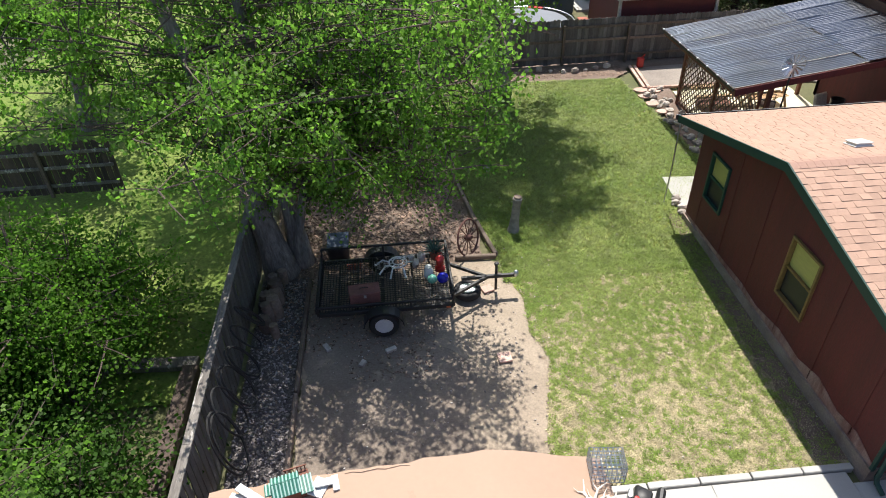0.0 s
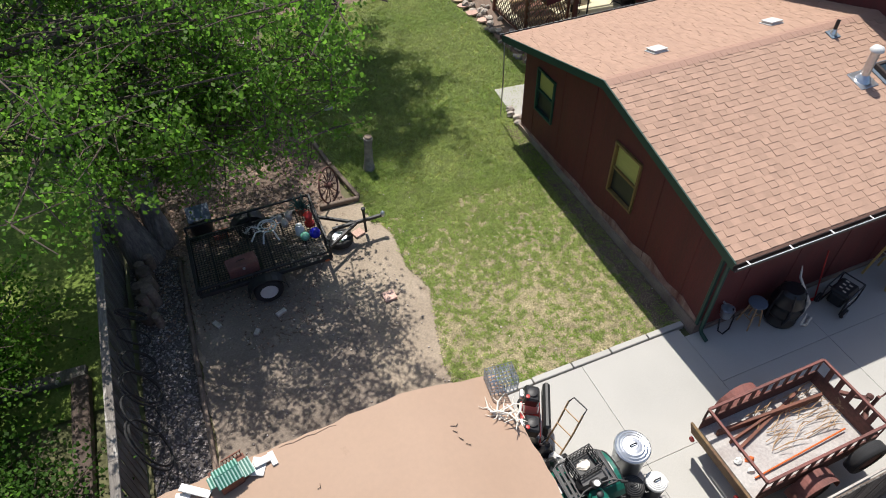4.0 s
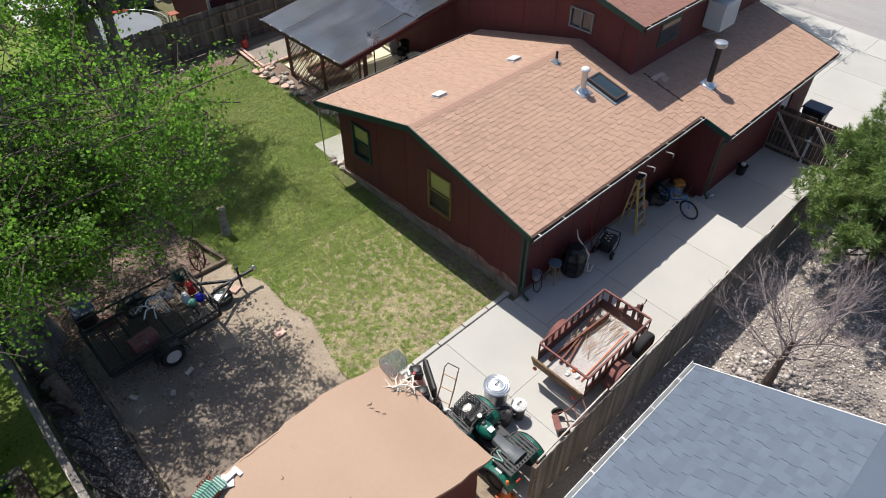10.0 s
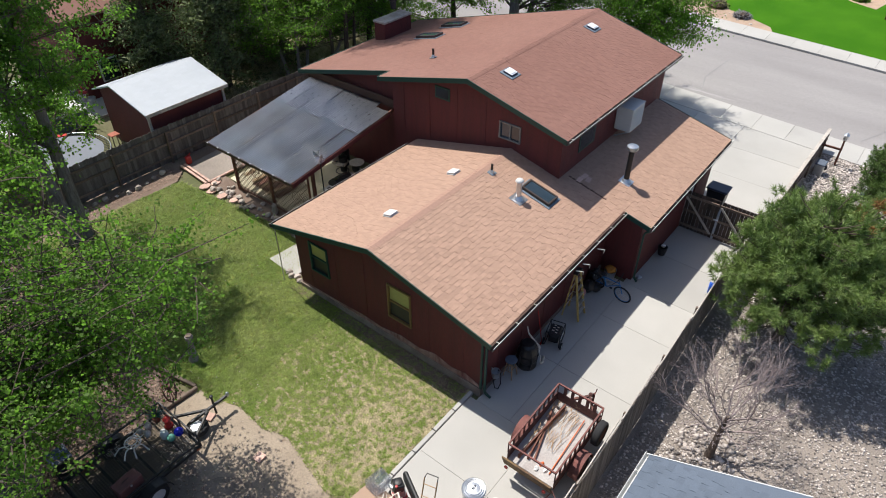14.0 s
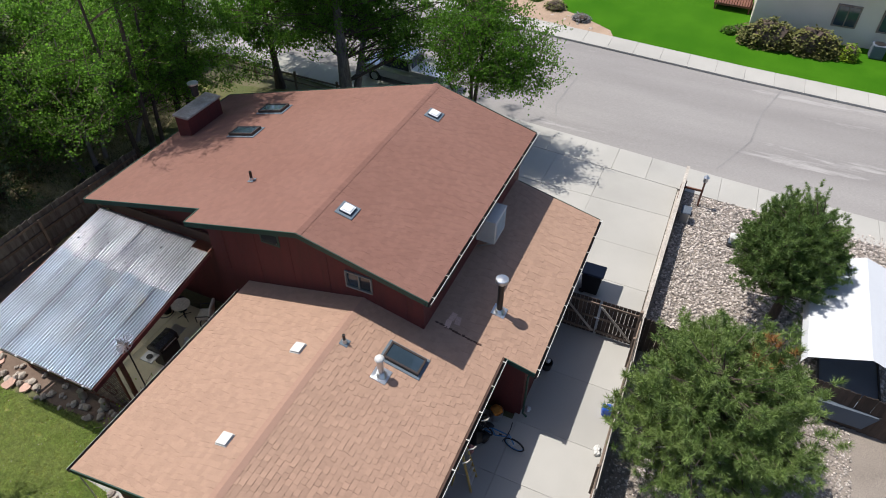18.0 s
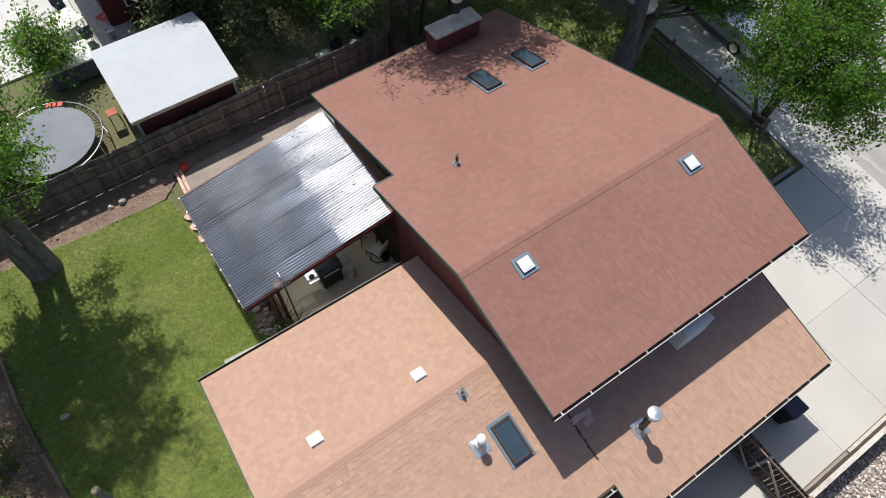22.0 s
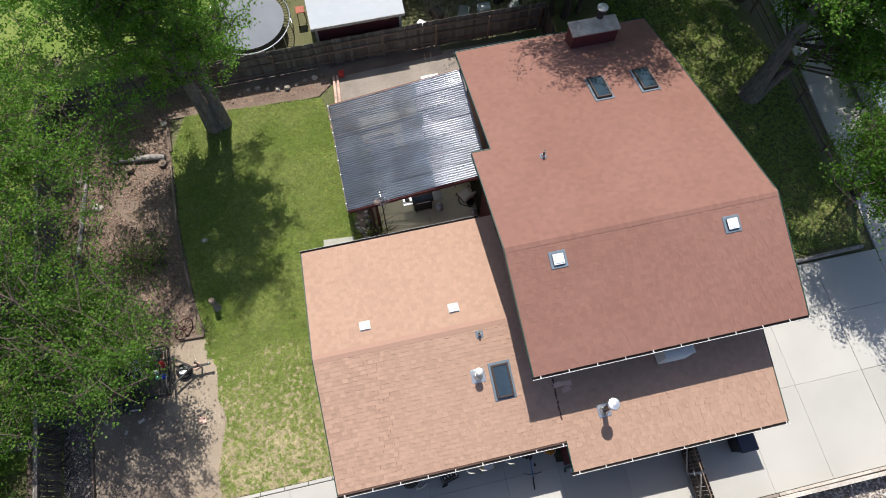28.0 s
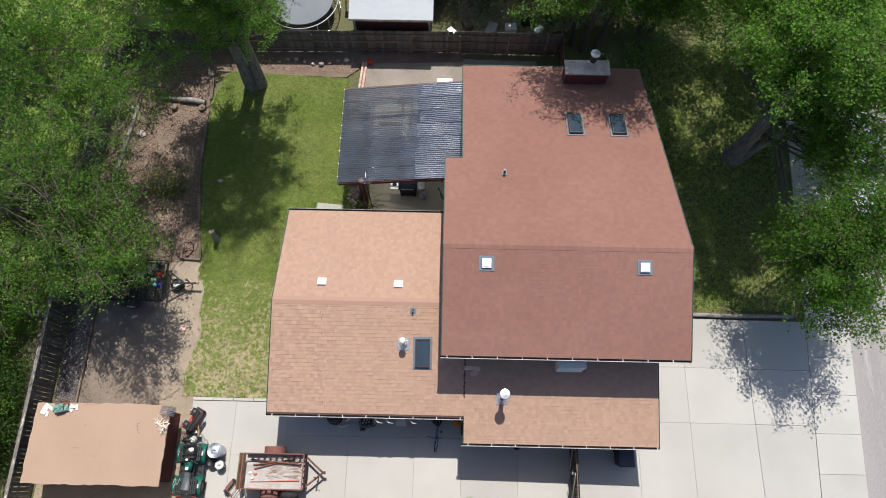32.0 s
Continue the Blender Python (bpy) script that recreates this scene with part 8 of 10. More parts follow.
part("cone_body", Shape().lathe([(0.12, 0.03), (0.03, 0.62), (0.02, 0.63)], (0, 0, 0), 16), M_ORANGE, cone, smooth=True)
part("band", Shape().lathe([(0.088, 0.28), (0.07, 0.4)], (0, 0, 0), 16), M_WHITE, cone, smooth=True)
dl = thing("garden_dolly", Matrix.Translation((4.92, 2.12, 0.03)) @ Matrix.Rotation(radians(-35), 4, "Z"), "small rusty-red hand cart by the fence", "cart")
for y in (-0.2, 0.2):
    part("side_rail", Shape().tube([(-0.3, y, 0.12), (0.05, y, 0.22), (0.3, y, 0.62)], 0.018, 6), M_RUST_RED, dl)
    wheel(dl, (-0.18, y * 1.3, 0.13), 0.13, 0.06, "y", M_RUST)
for u in (-0.25, -0.05, 0.15, 0.3):
    part("crossbar", Shape().tube([(u, -0.2, 0.12 + max(0, u + 0.25) * 0.5 + (0.2 if u > 0.2 else 0)), (u, 0.2, 0.12 + max(0, u + 0.25) * 0.5 + (0.2 if u > 0.2 else 0))], 0.014, 6), M_RUST_RED, dl)
part("toe_plate", Shape().box((-0.26, 0, 0.13), (0.14, 0.36, 0.012), 0.004, Matrix.Rotation(-0.25, 3, "Y")), M_RUST_RED, dl)
# ---- along the south wall ----
stool = thing("stool", Matrix.Translation((8.08, 5.12, 0.03)), "wooden bar stool with a round grey seat", "stool")
part("seat", Shape().lathe([(0.16, 0.6), (0.175, 0.62), (0.175, 0.65), (0.15, 0.665), (0.02, 0.66)], (0, 0, 0), 20), M_SHINGLE_GREY, stool, smooth=True)
for k in range(4):
    a = 0.785 + 1.5708 * k
    part("leg", Shape().tube([(0.1 * math.cos(a), 0.1 * math.sin(a), 0.61), (0.21 * math.cos(a), 0.21 * math.sin(a), 0)], 0.016, 8), M_WOOD, stool)
for k in range(4):
    a, b = 0.785 + 1.5708 * k, 0.785 + 1.5708 * (k + 1)
    r, z = (0.165, 0.25) if k % 2 else (0.15, 0.36)
    part("rung", Shape().tube([(r * math.cos(a), r * math.sin(a), z), (r * math.cos(b), r * math.sin(b), z)], 0.011, 6), M_WOOD, stool)
hb = thing("hose_reel_bucket", (7.48, 5.24, 0), "grey bucket hung on the wall with a dark hose", "bucket")
part("bucket", Shape().lathe([(0.1, 0), (0.13, 0.2), (0.14, 0.22), (0.12, 0.22), (0.1, 0.03)], (0, 0, 0.42), 14), M_STEEL, hb, smooth=True)
part("hose", Shape().tube([(0.1, -0.03, 0.62), (0.16, -0.08, 0.4), (0.08, -0.14, 0.14), (-0.06, -0.15, 0.06), (-0.16, -0.1, 0.16), (-0.14, -0.02, 0.42)], 0.015, 6), M_RUBBER, hb, smooth=True)
part("wall_hook", Shape().box((0, 0.12, 0.68), (0.04, 0.08, 0.03), 0.005), M_STEEL, hb)
brl = thing("bagged_barrel", (8.72, 4.98, 0.03), "tall black barrel wrapped in a torn plastic bag", "barrel")
pr = []
for k in range(14):
    z = 0.9 * k / 13
    pr.append((0.28 + 0.03 * math.sin(k * 1.7) - (0.1 * max(0, k - 10) / 3), z))
part("barrel_body", Shape().lathe(pr, (0, 0, 0), 18), M_PLASTIC, brl, smooth=True)
for k in range(5):
    a = k * 1.25 + 0.3
    part("bag_fold", Shape().tube([(0.27 * math.cos(a), 0.27 * math.sin(a), 0.02), (0.31 * math.cos(a + 0.1), 0.31 * math.sin(a + 0.1), 0.4), (0.22 * math.cos(a), 0.22 * math.sin(a), 0.88)], [0.02, 0.035, 0.015], 6), M_PLASTIC, brl, smooth=True)
single("bent_branch", Shape().tube([(9.15, 4.85, 0.05), (9.3, 4.9, 0.3), (9.22, 5.05, 0.55), (9.1, 5.2, 0.85), (9.15, 5.3, 1.05)], [0.03, 0.035, 0.03, 0.025, 0.012], 8), M_BONE, "crooked pale branch leaning on the wall", "branch", smooth=True)
single("branch_fork", Shape().tube([(9.3, 4.72, 0.04), (9.05, 4.62, 0.06), (8.85, 4.6, 0.2), (8.95, 4.66, 0.42)], [0.03, 0.03, 0.022, 0.01], 8), M_BONE, "curved pale branch on the concrete", "branch", smooth=True)
single("scraper", Shape().tube([(9.75, 5.32, 1.2), (9.78, 5.1, 0.04)], 0.014, 8).box((9.78, 5.06, 0.06), (0.3, 0.06, 0.04), 0.008), M_RED, "red long-handled scraper leaning on the wall", "tool")
gen = thing("generator", Matrix.Translation((10.05, 4.82, 0.03)) @ Matrix.Rotation(radians(14), 4, "Z"), "black portable generator in a tube frame", "generator")
part("engine", Shape().box((-0.05, 0, 0.24), (0.34, 0.3, 0.3), 0.04), M_PLASTIC, gen)
part("fuel_tank", Shape().box((0, 0, 0.44), (0.48, 0.36, 0.12), 0.04), M_BLACK, gen)
part("control_panel", Shape().box((0.0, -0.2, 0.27), (0.4, 0.03, 0.22), 0.008), M_SHINGLE_GREY, gen)
for k in range(4):
    part("socket", Shape().box((-0.13 + 0.09 * k, -0.218, 0.28), (0.05, 0.01, 0.06), 0.004), M_WHITE, gen)
part("alternator", Shape().lathe([(0.13, 0), (0.14, 0.05), (0.14, 0.2), (0.1, 0.24)], (0.1, 0, 0.22), 14, "x"), M_STEEL, gen, smooth=True)
for y in (-0.22, 0.22):
    part("tube_frame", Shape().tube([(-0.3, y, 0.06), (-0.3, y, 0.52), (-0.26, y, 0.56), (0.26, y, 0.56), (0.3, y, 0.52), (0.3, y, 0.06), (-0.3, y, 0.06)], 0.015, 6), M_BLACK, gen)
for x in (-0.28, 0.28):
    part("frame_cross", Shape().tube([(x, -0.22, 0.55), (x, 0.22, 0.55)], 0.015, 6), M_BLACK, gen)
for y in (-0.27, 0.27):
    wheel(gen, (-0.25, y, 0.11), 0.11, 0.06, "y", M_STEEL)
for k in range(6):
    part("decal", Shape().box((-0.15 + 0.06 * k, -0.05 + 0.1 * (k % 2), 0.503), (0.04, 0.07, 0.003)), M_BONE, gen)
lad = thing("step_ladder", Matrix.Translation((11.45, 4.78, 0.03)) @ Matrix.Rotation(radians(4), 4, "Z"), "yellow fibreglass step ladder stood open by the wall", "ladder")
H = 1.72
for s in (-1, 1):
    part("front_rail", Shape().bar((s * 0.24, -0.12, 0), (s * 0.14, 0.22, H), 0.03, 0.065, 0.004), M_YELLOW, lad)
    part("rear_rail", Shape().bar((s * 0.25, 0.44, 0), (s * 0.15, 0.27, H), 0.025, 0.045, 0.004), M_YELLOW, lad)
    part("spreader", Shape().bar((s * 0.2, 0.03, 0.72), (s * 0.21, 0.37, 0.72), 0.012, 0.02), M_STEEL, lad)
for k in range(5):
    u = (k + 1) * 0.29 / H
    part("tread", Shape().box((0, -0.12 + 0.34 * u, u * H), (0.46 - 0.2 * u, 0.09, 0.03), 0.005), M_STEEL, lad)
for k in range(4):
    u = (k + 1) * 0.36 / H
    part("rear_brace", Shape().bar((-0.25 + 0.1 * u, 0.44 - 0.17 * u, u * H), (0.25 - 0.1 * u, 0.44 - 0.17 * u, u * H), 0.02, 0.03), M_STEEL, lad)
part("top_cap", Shape().box((0, 0.24, H + 0.03), (0.36, 0.16, 0.07), 0.012), M_BLACK, lad)


def bicycle():
    t = thing("bicycle", Matrix.Translation((13.0, 4.5, 0.03)) @ Matrix.Rotation(radians(-97), 4, "Z") @ Matrix.Rotation(radians(8), 4, "X"), "bright blue mountain bicycle leaning by black bags", "bicycle")
    for x in (-0.5, 0.5):
        w = part("tyre", Shape().tube(ring((x, 0, 0.32), 0.3, 28, "y"), 0.026, 6, closed=True), M_RUBBER, t, smooth=True)
        part("rim", Shape().tube(ring((x, 0, 0.32), 0.27, 28, "y"), 0.011, 5, closed=True), M_BLUE if x > 0 else M_BLACK, w)
        sp = Shape()
        for k in range(16):
            a = 6.28318 * k / 16
            sp.tube([(x, 0.02 * (-1) ** k, 0.32), (x + 0.27 * math.cos(a), 0, 0.32 + 0.27 * math.sin(a))], 0.003, 3, False)
        part("spokes", sp, M_STEEL, w)
        part("hub", Shape().lathe([(0.02, -0.05), (0.03, 0), (0.02, 0.05)], (x, 0, 0.32), 10, "y"), M_STEEL, w)
    for a, b in (((-0.5, 0.32), (-0.12, 0.32)), ((-0.5, 0.32), (-0.22, 0.68)), ((-0.12, 0.3), (-0.24, 0.76)), ((-0.22, 0.68), (0.34, 0.74)), ((-0.12, 0.3), (0.36, 0.66)), ((0.34, 0.8), (0.5, 0.32))):
        part("frame_tube", Shape().tube([(a[0], 0, a[1]), (b[0], 0, b[1])], 0.019, 8), M_BLUE, t, smooth=True)
    part("handlebar", Shape().tube([(0.28, -0.32, 0.92), (0.32, -0.1, 0.9), (0.32, 0.1, 0.9), (0.28, 0.32, 0.92)], 0.013, 6), M_BLACK, t)
    part("stem", Shape().tube([(0.34, 0, 0.78), (0.32, 0, 0.9)], 0.016, 6), M_BLACK, t)
    part("saddle", Shape().lump((-0.26, 0, 0.8), (0.28, 0.15, 0.08), 2, 0.1, 6, 10), M_BLACK, t, smooth=True)
    part("chainring", Shape().lathe([(0.09, -0.006), (0.09, 0.006)], (-0.12, 0.05, 0.3), 18, "y"), M_STEEL, t)
    for s in (-1, 1):
        part("pedal", Shape().box((-0.12 + s * 0.12, s * 0.12, 0.3 - s * 0.1), (0.09, 0.07, 0.02), 0.005), M_BLACK, t)
    return t


bicycle()
for x, y, sx, sz, sd in ((12.75, 5.12, 0.55, 0.42, 1), (13.2, 5.15, 0.5, 0.62, 2), (12.9, 4.92, 0.4, 0.3, 3)):
    single("rubbish_bag", Shape().lump((x, y, 0.03 + sz * 0.47), (sx, sx * 0.8, sz), sd, 0.16, 8, 12), M_PLASTIC, "full black rubbish bag against the wall", "bag", "black bags by the wall", smooth=True)
single("shopping_bag", Shape().lump((12.32, 5.12, 0.2), (0.26, 0.22, 0.34), 8, 0.18, 7, 10), material("pink_plastic", (0.45, 0.2, 0.19), rough=0.5), "pinkish plastic bag beside the ladder", "bag", smooth=True)
pail = thing("feed_pail", (13.72, 4.85, 0.03), "grey pail heaped with an orange cloth", "pail")
part("pail_body", Shape().lathe([(0.16, 0), (0.2, 0.36), (0.21, 0.38), (0.19, 0.38), (0.17, 0.2)], (0, 0, 0), 16), M_STEEL, pail, smooth=True)
part("cloth", Shape().lump((0, 0, 0.42), (0.36, 0.34, 0.2), 5, 0.2, 7, 12), material("orange_cloth", (0.5, 0.2, 0.03), rough=0.9), pail, smooth=True)
single("paint_tray", Shape().lump((14.4, 4.06, 0.06), (0.24, 0.18, 0.1), 6, 0.2), M_STEEL, "small crumpled foil tray by the downspout", "tray")
bb = thing("tool_bucket", (16.15, 4.02, 0.0), "black bucket with a pale rag by the garage wall", "bucket")
part("bucket_body", Shape().lathe([(0.13, 0), (0.17, 0.3), (0.18, 0.32), (0.15, 0.32), (0.13, 0.05)], (0, 0, 0), 14), M_PLASTIC, bb, smooth=True)
part("rag", Shape().lump((0.03, 0, 0.33), (0.2, 0.16, 0.12), 4, 0.25), M_WHITE, bb)
dsp = thing("downspout", (14.1, 4.15, 0), "dark green downspout at the garage corner", "downspout")
part("spout", Shape().tube([(0, -0.3, 2.3), (0, -0.05, 2.1), (0, 0, 2.0), (0, 0, 0.2), (0, -0.12, 0.08)], 0.035, 8), M_TRIM, dsp, smooth=True)
for x in (10.6, 11.0, 11.9):
    single("eave_hook", Shape().tube([(x, 4.72, 2.5), (x + 0.1, 4.62, 2.46), (x + 0.25, 4.6, 2.36), (x + 0.28, 4.62, 2.2)], [0.018, 0.018, 0.014, 0.006], 6), M_BONE, "white antler tine hung under the eave", "antler", "antlers under the eave", smooth=True)

# ---- gate and driveway fences ----
gate = thing("driveway_gate", (18.3, 1.7, level(18.3, 3)), "double wooden driveway gate with diagonal braces, closed", "gate")
for lo, hi in ((0.05, 1.3), (1.34, 2.58)):
    lf = part("gate_leaf", Shape().box((0.03, (lo + hi) / 2, 1.48), (0.04, hi - lo, 0.09), 0.005), M_TIMBER, gate)
    part("rail", Shape().box((0.03, (lo + hi) / 2, 0.22), (0.04, hi - lo, 0.09), 0.005), M_TIMBER, lf)
    part("rail", Shape().box((0.03, (lo + hi) / 2, 0.85), (0.04, hi - lo, 0.09), 0.005), M_TIMBER, lf)
    part("brace", Shape().bar((-0.03, lo + 0.05, 0.25), (-0.03, hi - 0.05, 1.45), 0.08, 0.03, 0.004, up=(1, 0, 0)), M_CAP, lf)
    y = lo + 0.06
    while y < hi:
        part("board", Shape().box((0.065, y, 0.85), (0.02, 0.125, 1.62), 0.004), M_FENCE_DARK, lf)
        y += 0.135
for y in (0.0, 2.64):
    part("gate_post", Shape().box((0.03, y, 0.85), (0.11, 0.11, 1.8), 0.01), M_TIMBER, gate)
part("latch", Shape().box((-0.03, 1.32, 0.9), (0.03, 0.16, 0.05), 0.006), M_STEEL, gate)
fence("entrance_fence", (18.4, 1.62), (28.9, 1.55), 1.0, "low board fence with a pale cap beside the driveway", M_FENCE_DARK, rail_side=-1, cap=M_CAP, gap=0.004)
sfc = thing("fence_cap", (0, 0, 0), "bleached flat top rail on the driveway fence", "fence cap", kind="structure")
for k in range(7):
    x0 = 3.0 + k * 2.2
    x1 = min(x0 + 2.19, 18.3)
    part("cap_board", Shape().bar((x0, 1.555, level(x0, 1.5) + 1.66), (x1, 1.6, level(x1, 1.5) + 1.66), 0.03, 0.13 if x0 > 11 else 0.05, 0.005), M_CAP, sfc)
can_b = thing("water_can", Matrix.Translation((15.3, 1.86, level(15.3, 1.86) + 0.03)) @ Matrix.Rotation(radians(12), 4, "Z"), "bright blue plastic water can beside the fence", "can")
part("can_body", Shape().box((0, 0, 0.19), (0.26, 0.3, 0.36), 0.03), M_BRIGHTBLUE, can_b)
part("spout", Shape().lathe([(0.03, 0.37), (0.035, 0.4), (0.02, 0.42)], (0.06, 0.07, 0), 10), M_WHITE, can_b, "white screw cap", smooth=True)
part("handle", Shape().tube([(-0.06, -0.1, 0.36), (-0.06, -0.08, 0.43), (-0.06, 0.08, 0.43), (-0.06, 0.1, 0.36)], 0.014, 6), M_BRIGHTBLUE, can_b, smooth=True)
single("wash_rag", Shape().lump((13.9, 1.8, level(13.9, 1.8) + 0.09), (0.34, 0.2, 0.14), 17, 0.35, 6, 9), M_WHITE, "crumpled white cloth at the foot of the fence", "rag")
wb = thing("wheelie_bin", Matrix.Translation((20.4, 3.66, level(20.4, 3.66) + 0.03)), "dark navy wheeled rubbish bin by the garage", "bin")
s = Shape()
s.add([(-0.24, -0.28, 0.06), (0.24, -0.28, 0.06), (0.24, 0.28, 0.06), (-0.24, 0.28, 0.06), (-0.3, -0.36, 0.95), (0.3, -0.36, 0.95), (0.3, 0.36, 0.95), (-0.3, 0.36, 0.95)], [(3, 2, 1, 0), (0, 1, 5, 4), (1, 2, 6, 5), (2, 3, 7, 6), (3, 0, 4, 7), (4, 5, 6, 7)])
part("bin_body", s, M_PLASTIC, wb)
part("lid", Shape().box((0, 0, 1.0), (0.66, 0.8, 0.09), 0.035), M_NAVY, wb)
part("grab_bar", Shape().tube([(-0.25, 0.42, 0.95), (0.25, 0.42, 0.95)], 0.018, 8), M_PLASTIC, wb)
for x in (-0.24, 0.24):
    wheel(wb, (x, 0.28, 0.1), 0.1, 0.05, "x", M_PLASTIC)

# ---- patio ----
PX0, PX1, PY0, PY1 = 8.46, 13.74, 14.42, 19.22
def patio_z(x):
    return 2.64 + (3.40 - 2.64) * (x - PX0) / (PX1 - PX0)


patio = thing("patio_cover", (0, 0, 0), "patio shelter under corrugated steel and smoky plastic sheets", "shelter", kind="structure")
def sheet_panel(x0, x1, y0, y1, lift, seed, mat, label):
    """A corrugated sheet: waves across y, running down the slope."""
    s = Shape()
    n = int((y1 - y0) / 0.0105)
    cols = 10
    pts = []
    for i in range(cols + 1):
        x = x0 + (x1 - x0) * i / cols
        for k in range(n + 1):
            y = y0 + (y1 - y0) * k / n
            pts.append((x, y, patio_z(x) + lift + 0.018 * math.cos(k * 6.28318 / 9) + 0.03 * noise.noise((x * 0.8, y * 0.9, seed)) + 0.012 * math.cos(6.28318 * (y - y0) / 0.68) * (0.6 + 0.8 * noise.noise((x * 0.7, seed * 3.1, 2.0)))))
    m = n + 1
    s.add(pts, [(i * m + k, (i + 1) * m + k, (i + 1) * m + k + 1, i * m + k + 1) for i in range(cols) for k in range(n)])
    me = s.mesh("corrugated_sheet", mat)
    me.polygons.foreach_set("use_smooth", [True] * len(me.polygons))
    return part("corrugated_sheet", me, mat, patio, label)


for k in range(7):
    y0 = PY0 + 0.66 * k
    sheet_panel(PX0, PX0 + 3.45, y0, y0 + 0.7, 0.02 + 0.006 * (k % 2), k, M_POLY, "smoky clear corrugated plastic sheet")
    sheet_panel(PX0 + 3.3, PX1 if k > 0 else PX1 - 0.3, y0, y0 + 0.7, 0.034 + 0.006 * (k % 2), k + 20, M_TIN, "weathered corrugated steel sheet with rust spots")
for y in (PY0 + 0.08, 16.0, 17.6, PY1 - 0.1):
    part("rafter", Shape().bar((PX0 + 0.05, y, patio_z(PX0) - 0.07), (PX1, y, patio_z(PX1) - 0.07), 0.05, 0.13, 0.005), M_REDWOOD, patio)
for x in (PX0 + 0.1, 11.1, PX1 - 0.2):
    part("purlin", Shape().bar((x, PY0 + 0.02, patio_z(x) - 0.17), (x, PY1, patio_z(x) - 0.17), 0.06, 0.1, 0.005), M_REDWOOD, patio)
part("fascia", Shape().bar((PX0 + 0.02, PY0 - 0.02, patio_z(PX0) - 0.08), (PX1 - 0.3, PY0 - 0.02, patio_z(PX1 - 0.3) - 0.08), 0.03, 0.17, 0.004), M_SIDING, patio, "red painted fascia board")
part("wall_flashing", Shape().bar((PX1 + 0.2, 14.5, patio_z(PX1) + 0.06), (PX1 + 0.2, PY1 + 0.2, patio_z(PX1) + 0.06), 0.05, 0.36, 0.008, up=(0, 0, 1)), M_DECKING, patio, "dark tarred strip along the house wall")
part("edge_strip", Shape().bar((PX0 - 0.02, PY0, patio_z(PX0) - 0.02), (PX0 - 0.02, PY1, patio_z(PX0) - 0.02), 0.03, 0.08, 0.004), M_GUTTER, patio)
for k in range(8):
    part("roof_clip", Shape().box((PX0 - 0.025, PY0 + 0.3 + 0.62 * k, patio_z(PX0) + 0.02), (0.05, 0.06, 0.04), 0.006), M_WHITE, patio)
for x, y in ((9.5, 14.55), (9.3, 16.8), (9.3, 19.0), (11.4, 19.1), (13.4, 19.1)):
    part("post", Shape().bar((x, y, 0.0), (x, y, patio_z(x) - 0.2), 0.11, 0.11, 0.008), M_REDWOOD, patio)
# lattice screen on the lawn side
lat = thing("lattice_screen", (9.3, 0, level(9.3, 17)), "dark criss-cross lattice screen hung with wheels", "lattice", kind="structure")
for k in range(-8, 26):
    for sgn in (-1, 1):
        a0 = 14.6 + 0.2 * k
        ya, za, yb, zb = (a0, 0.15, a0 + 2.1, 2.25) if sgn > 0 else (a0 + 2.1, 0.15, a0, 2.25)
        lo, hi = 14.62, 18.95
        if (ya < lo and yb < lo) or (ya > hi and yb > hi):
            continue
        def at_y(y):
            return za + (zb - za) * (y - ya) / (yb - ya)
        p = [(clamp(ya, lo, hi), at_y(clamp(ya, lo, hi))), (clamp(yb, lo, hi), at_y(clamp(yb, lo, hi)))]
        if abs(p[0][0] - p[1][0]) > 0.05:
            part("lath", Shape().bar((0.01 * sgn, p[0][0], p[0][1]), (0.01 * sgn, p[1][0], p[1][1]), 0.012, 0.035, up=(1, 0, 0)), M_TIMBER, lat)
for y, z in ((14.6, 1.2), (19.0, 1.2)):
    part("frame_post", Shape().box((0, y, z), (0.06, 0.06, 2.3), 0.005), M_REDWOOD, lat)
for z in (0.12, 2.28):
    part("frame_rail", Shape().bar((0, 14.63, z), (0, 18.97, z), 0.05, 0.06, 0.005), M_REDWOOD, lat)
for k, (y, z, r) in enumerate(((15.2, 1.2, 0.3), (16.3, 1.7, 0.16), (17.6, 1.4, 0.26))):
    w = thing("hung_wheel", (9.22, y, level(9.2, y) + z), "small rusty spoked wheel hung on the lattice", "wheel", "wheels on the lattice")
    part("wheel_rim", Shape().tube(ring((0, 0, 0), r, 20, "x"), 0.016, 5, closed=True), M_RUST if k != 1 else M_STEEL, w)
    part("hub", Shape().lathe([(0.03, -0.04), (0.04, 0), (0.03, 0.04)], (0, 0, 0), 10, "x"), M_RUST, w)
    for q in range(8):
        a = 6.28318 * q / 8
        part("spoke", Shape().tube([(0, 0.03 * math.cos(a), 0.03 * math.sin(a)), (0, r * math.cos(a), r * math.sin(a))], 0.007, 4), M_RUST, w)
ps = thing("patio_floor", (0, 0, 0), "patchy olive concrete patio slab, sunlight put into its colour", "patio", kind="structure")
for x0, x1 in ((9.5, 11.5), (11.51, 13.48)):
    for y0, y1 in ((13.55, 16.4), (16.41, 19.9)):
        slab([(x0, y0), (x1, y0), (x1, y1), (x0, y1)], "slab", ps, M_PATIO, 0.05)
slab([(9.4, 13.22), (13.46, 13.22), (13.46, 13.5), (9.4, 13.5)], "step", ps, M_FOUNDATION, 0.1)
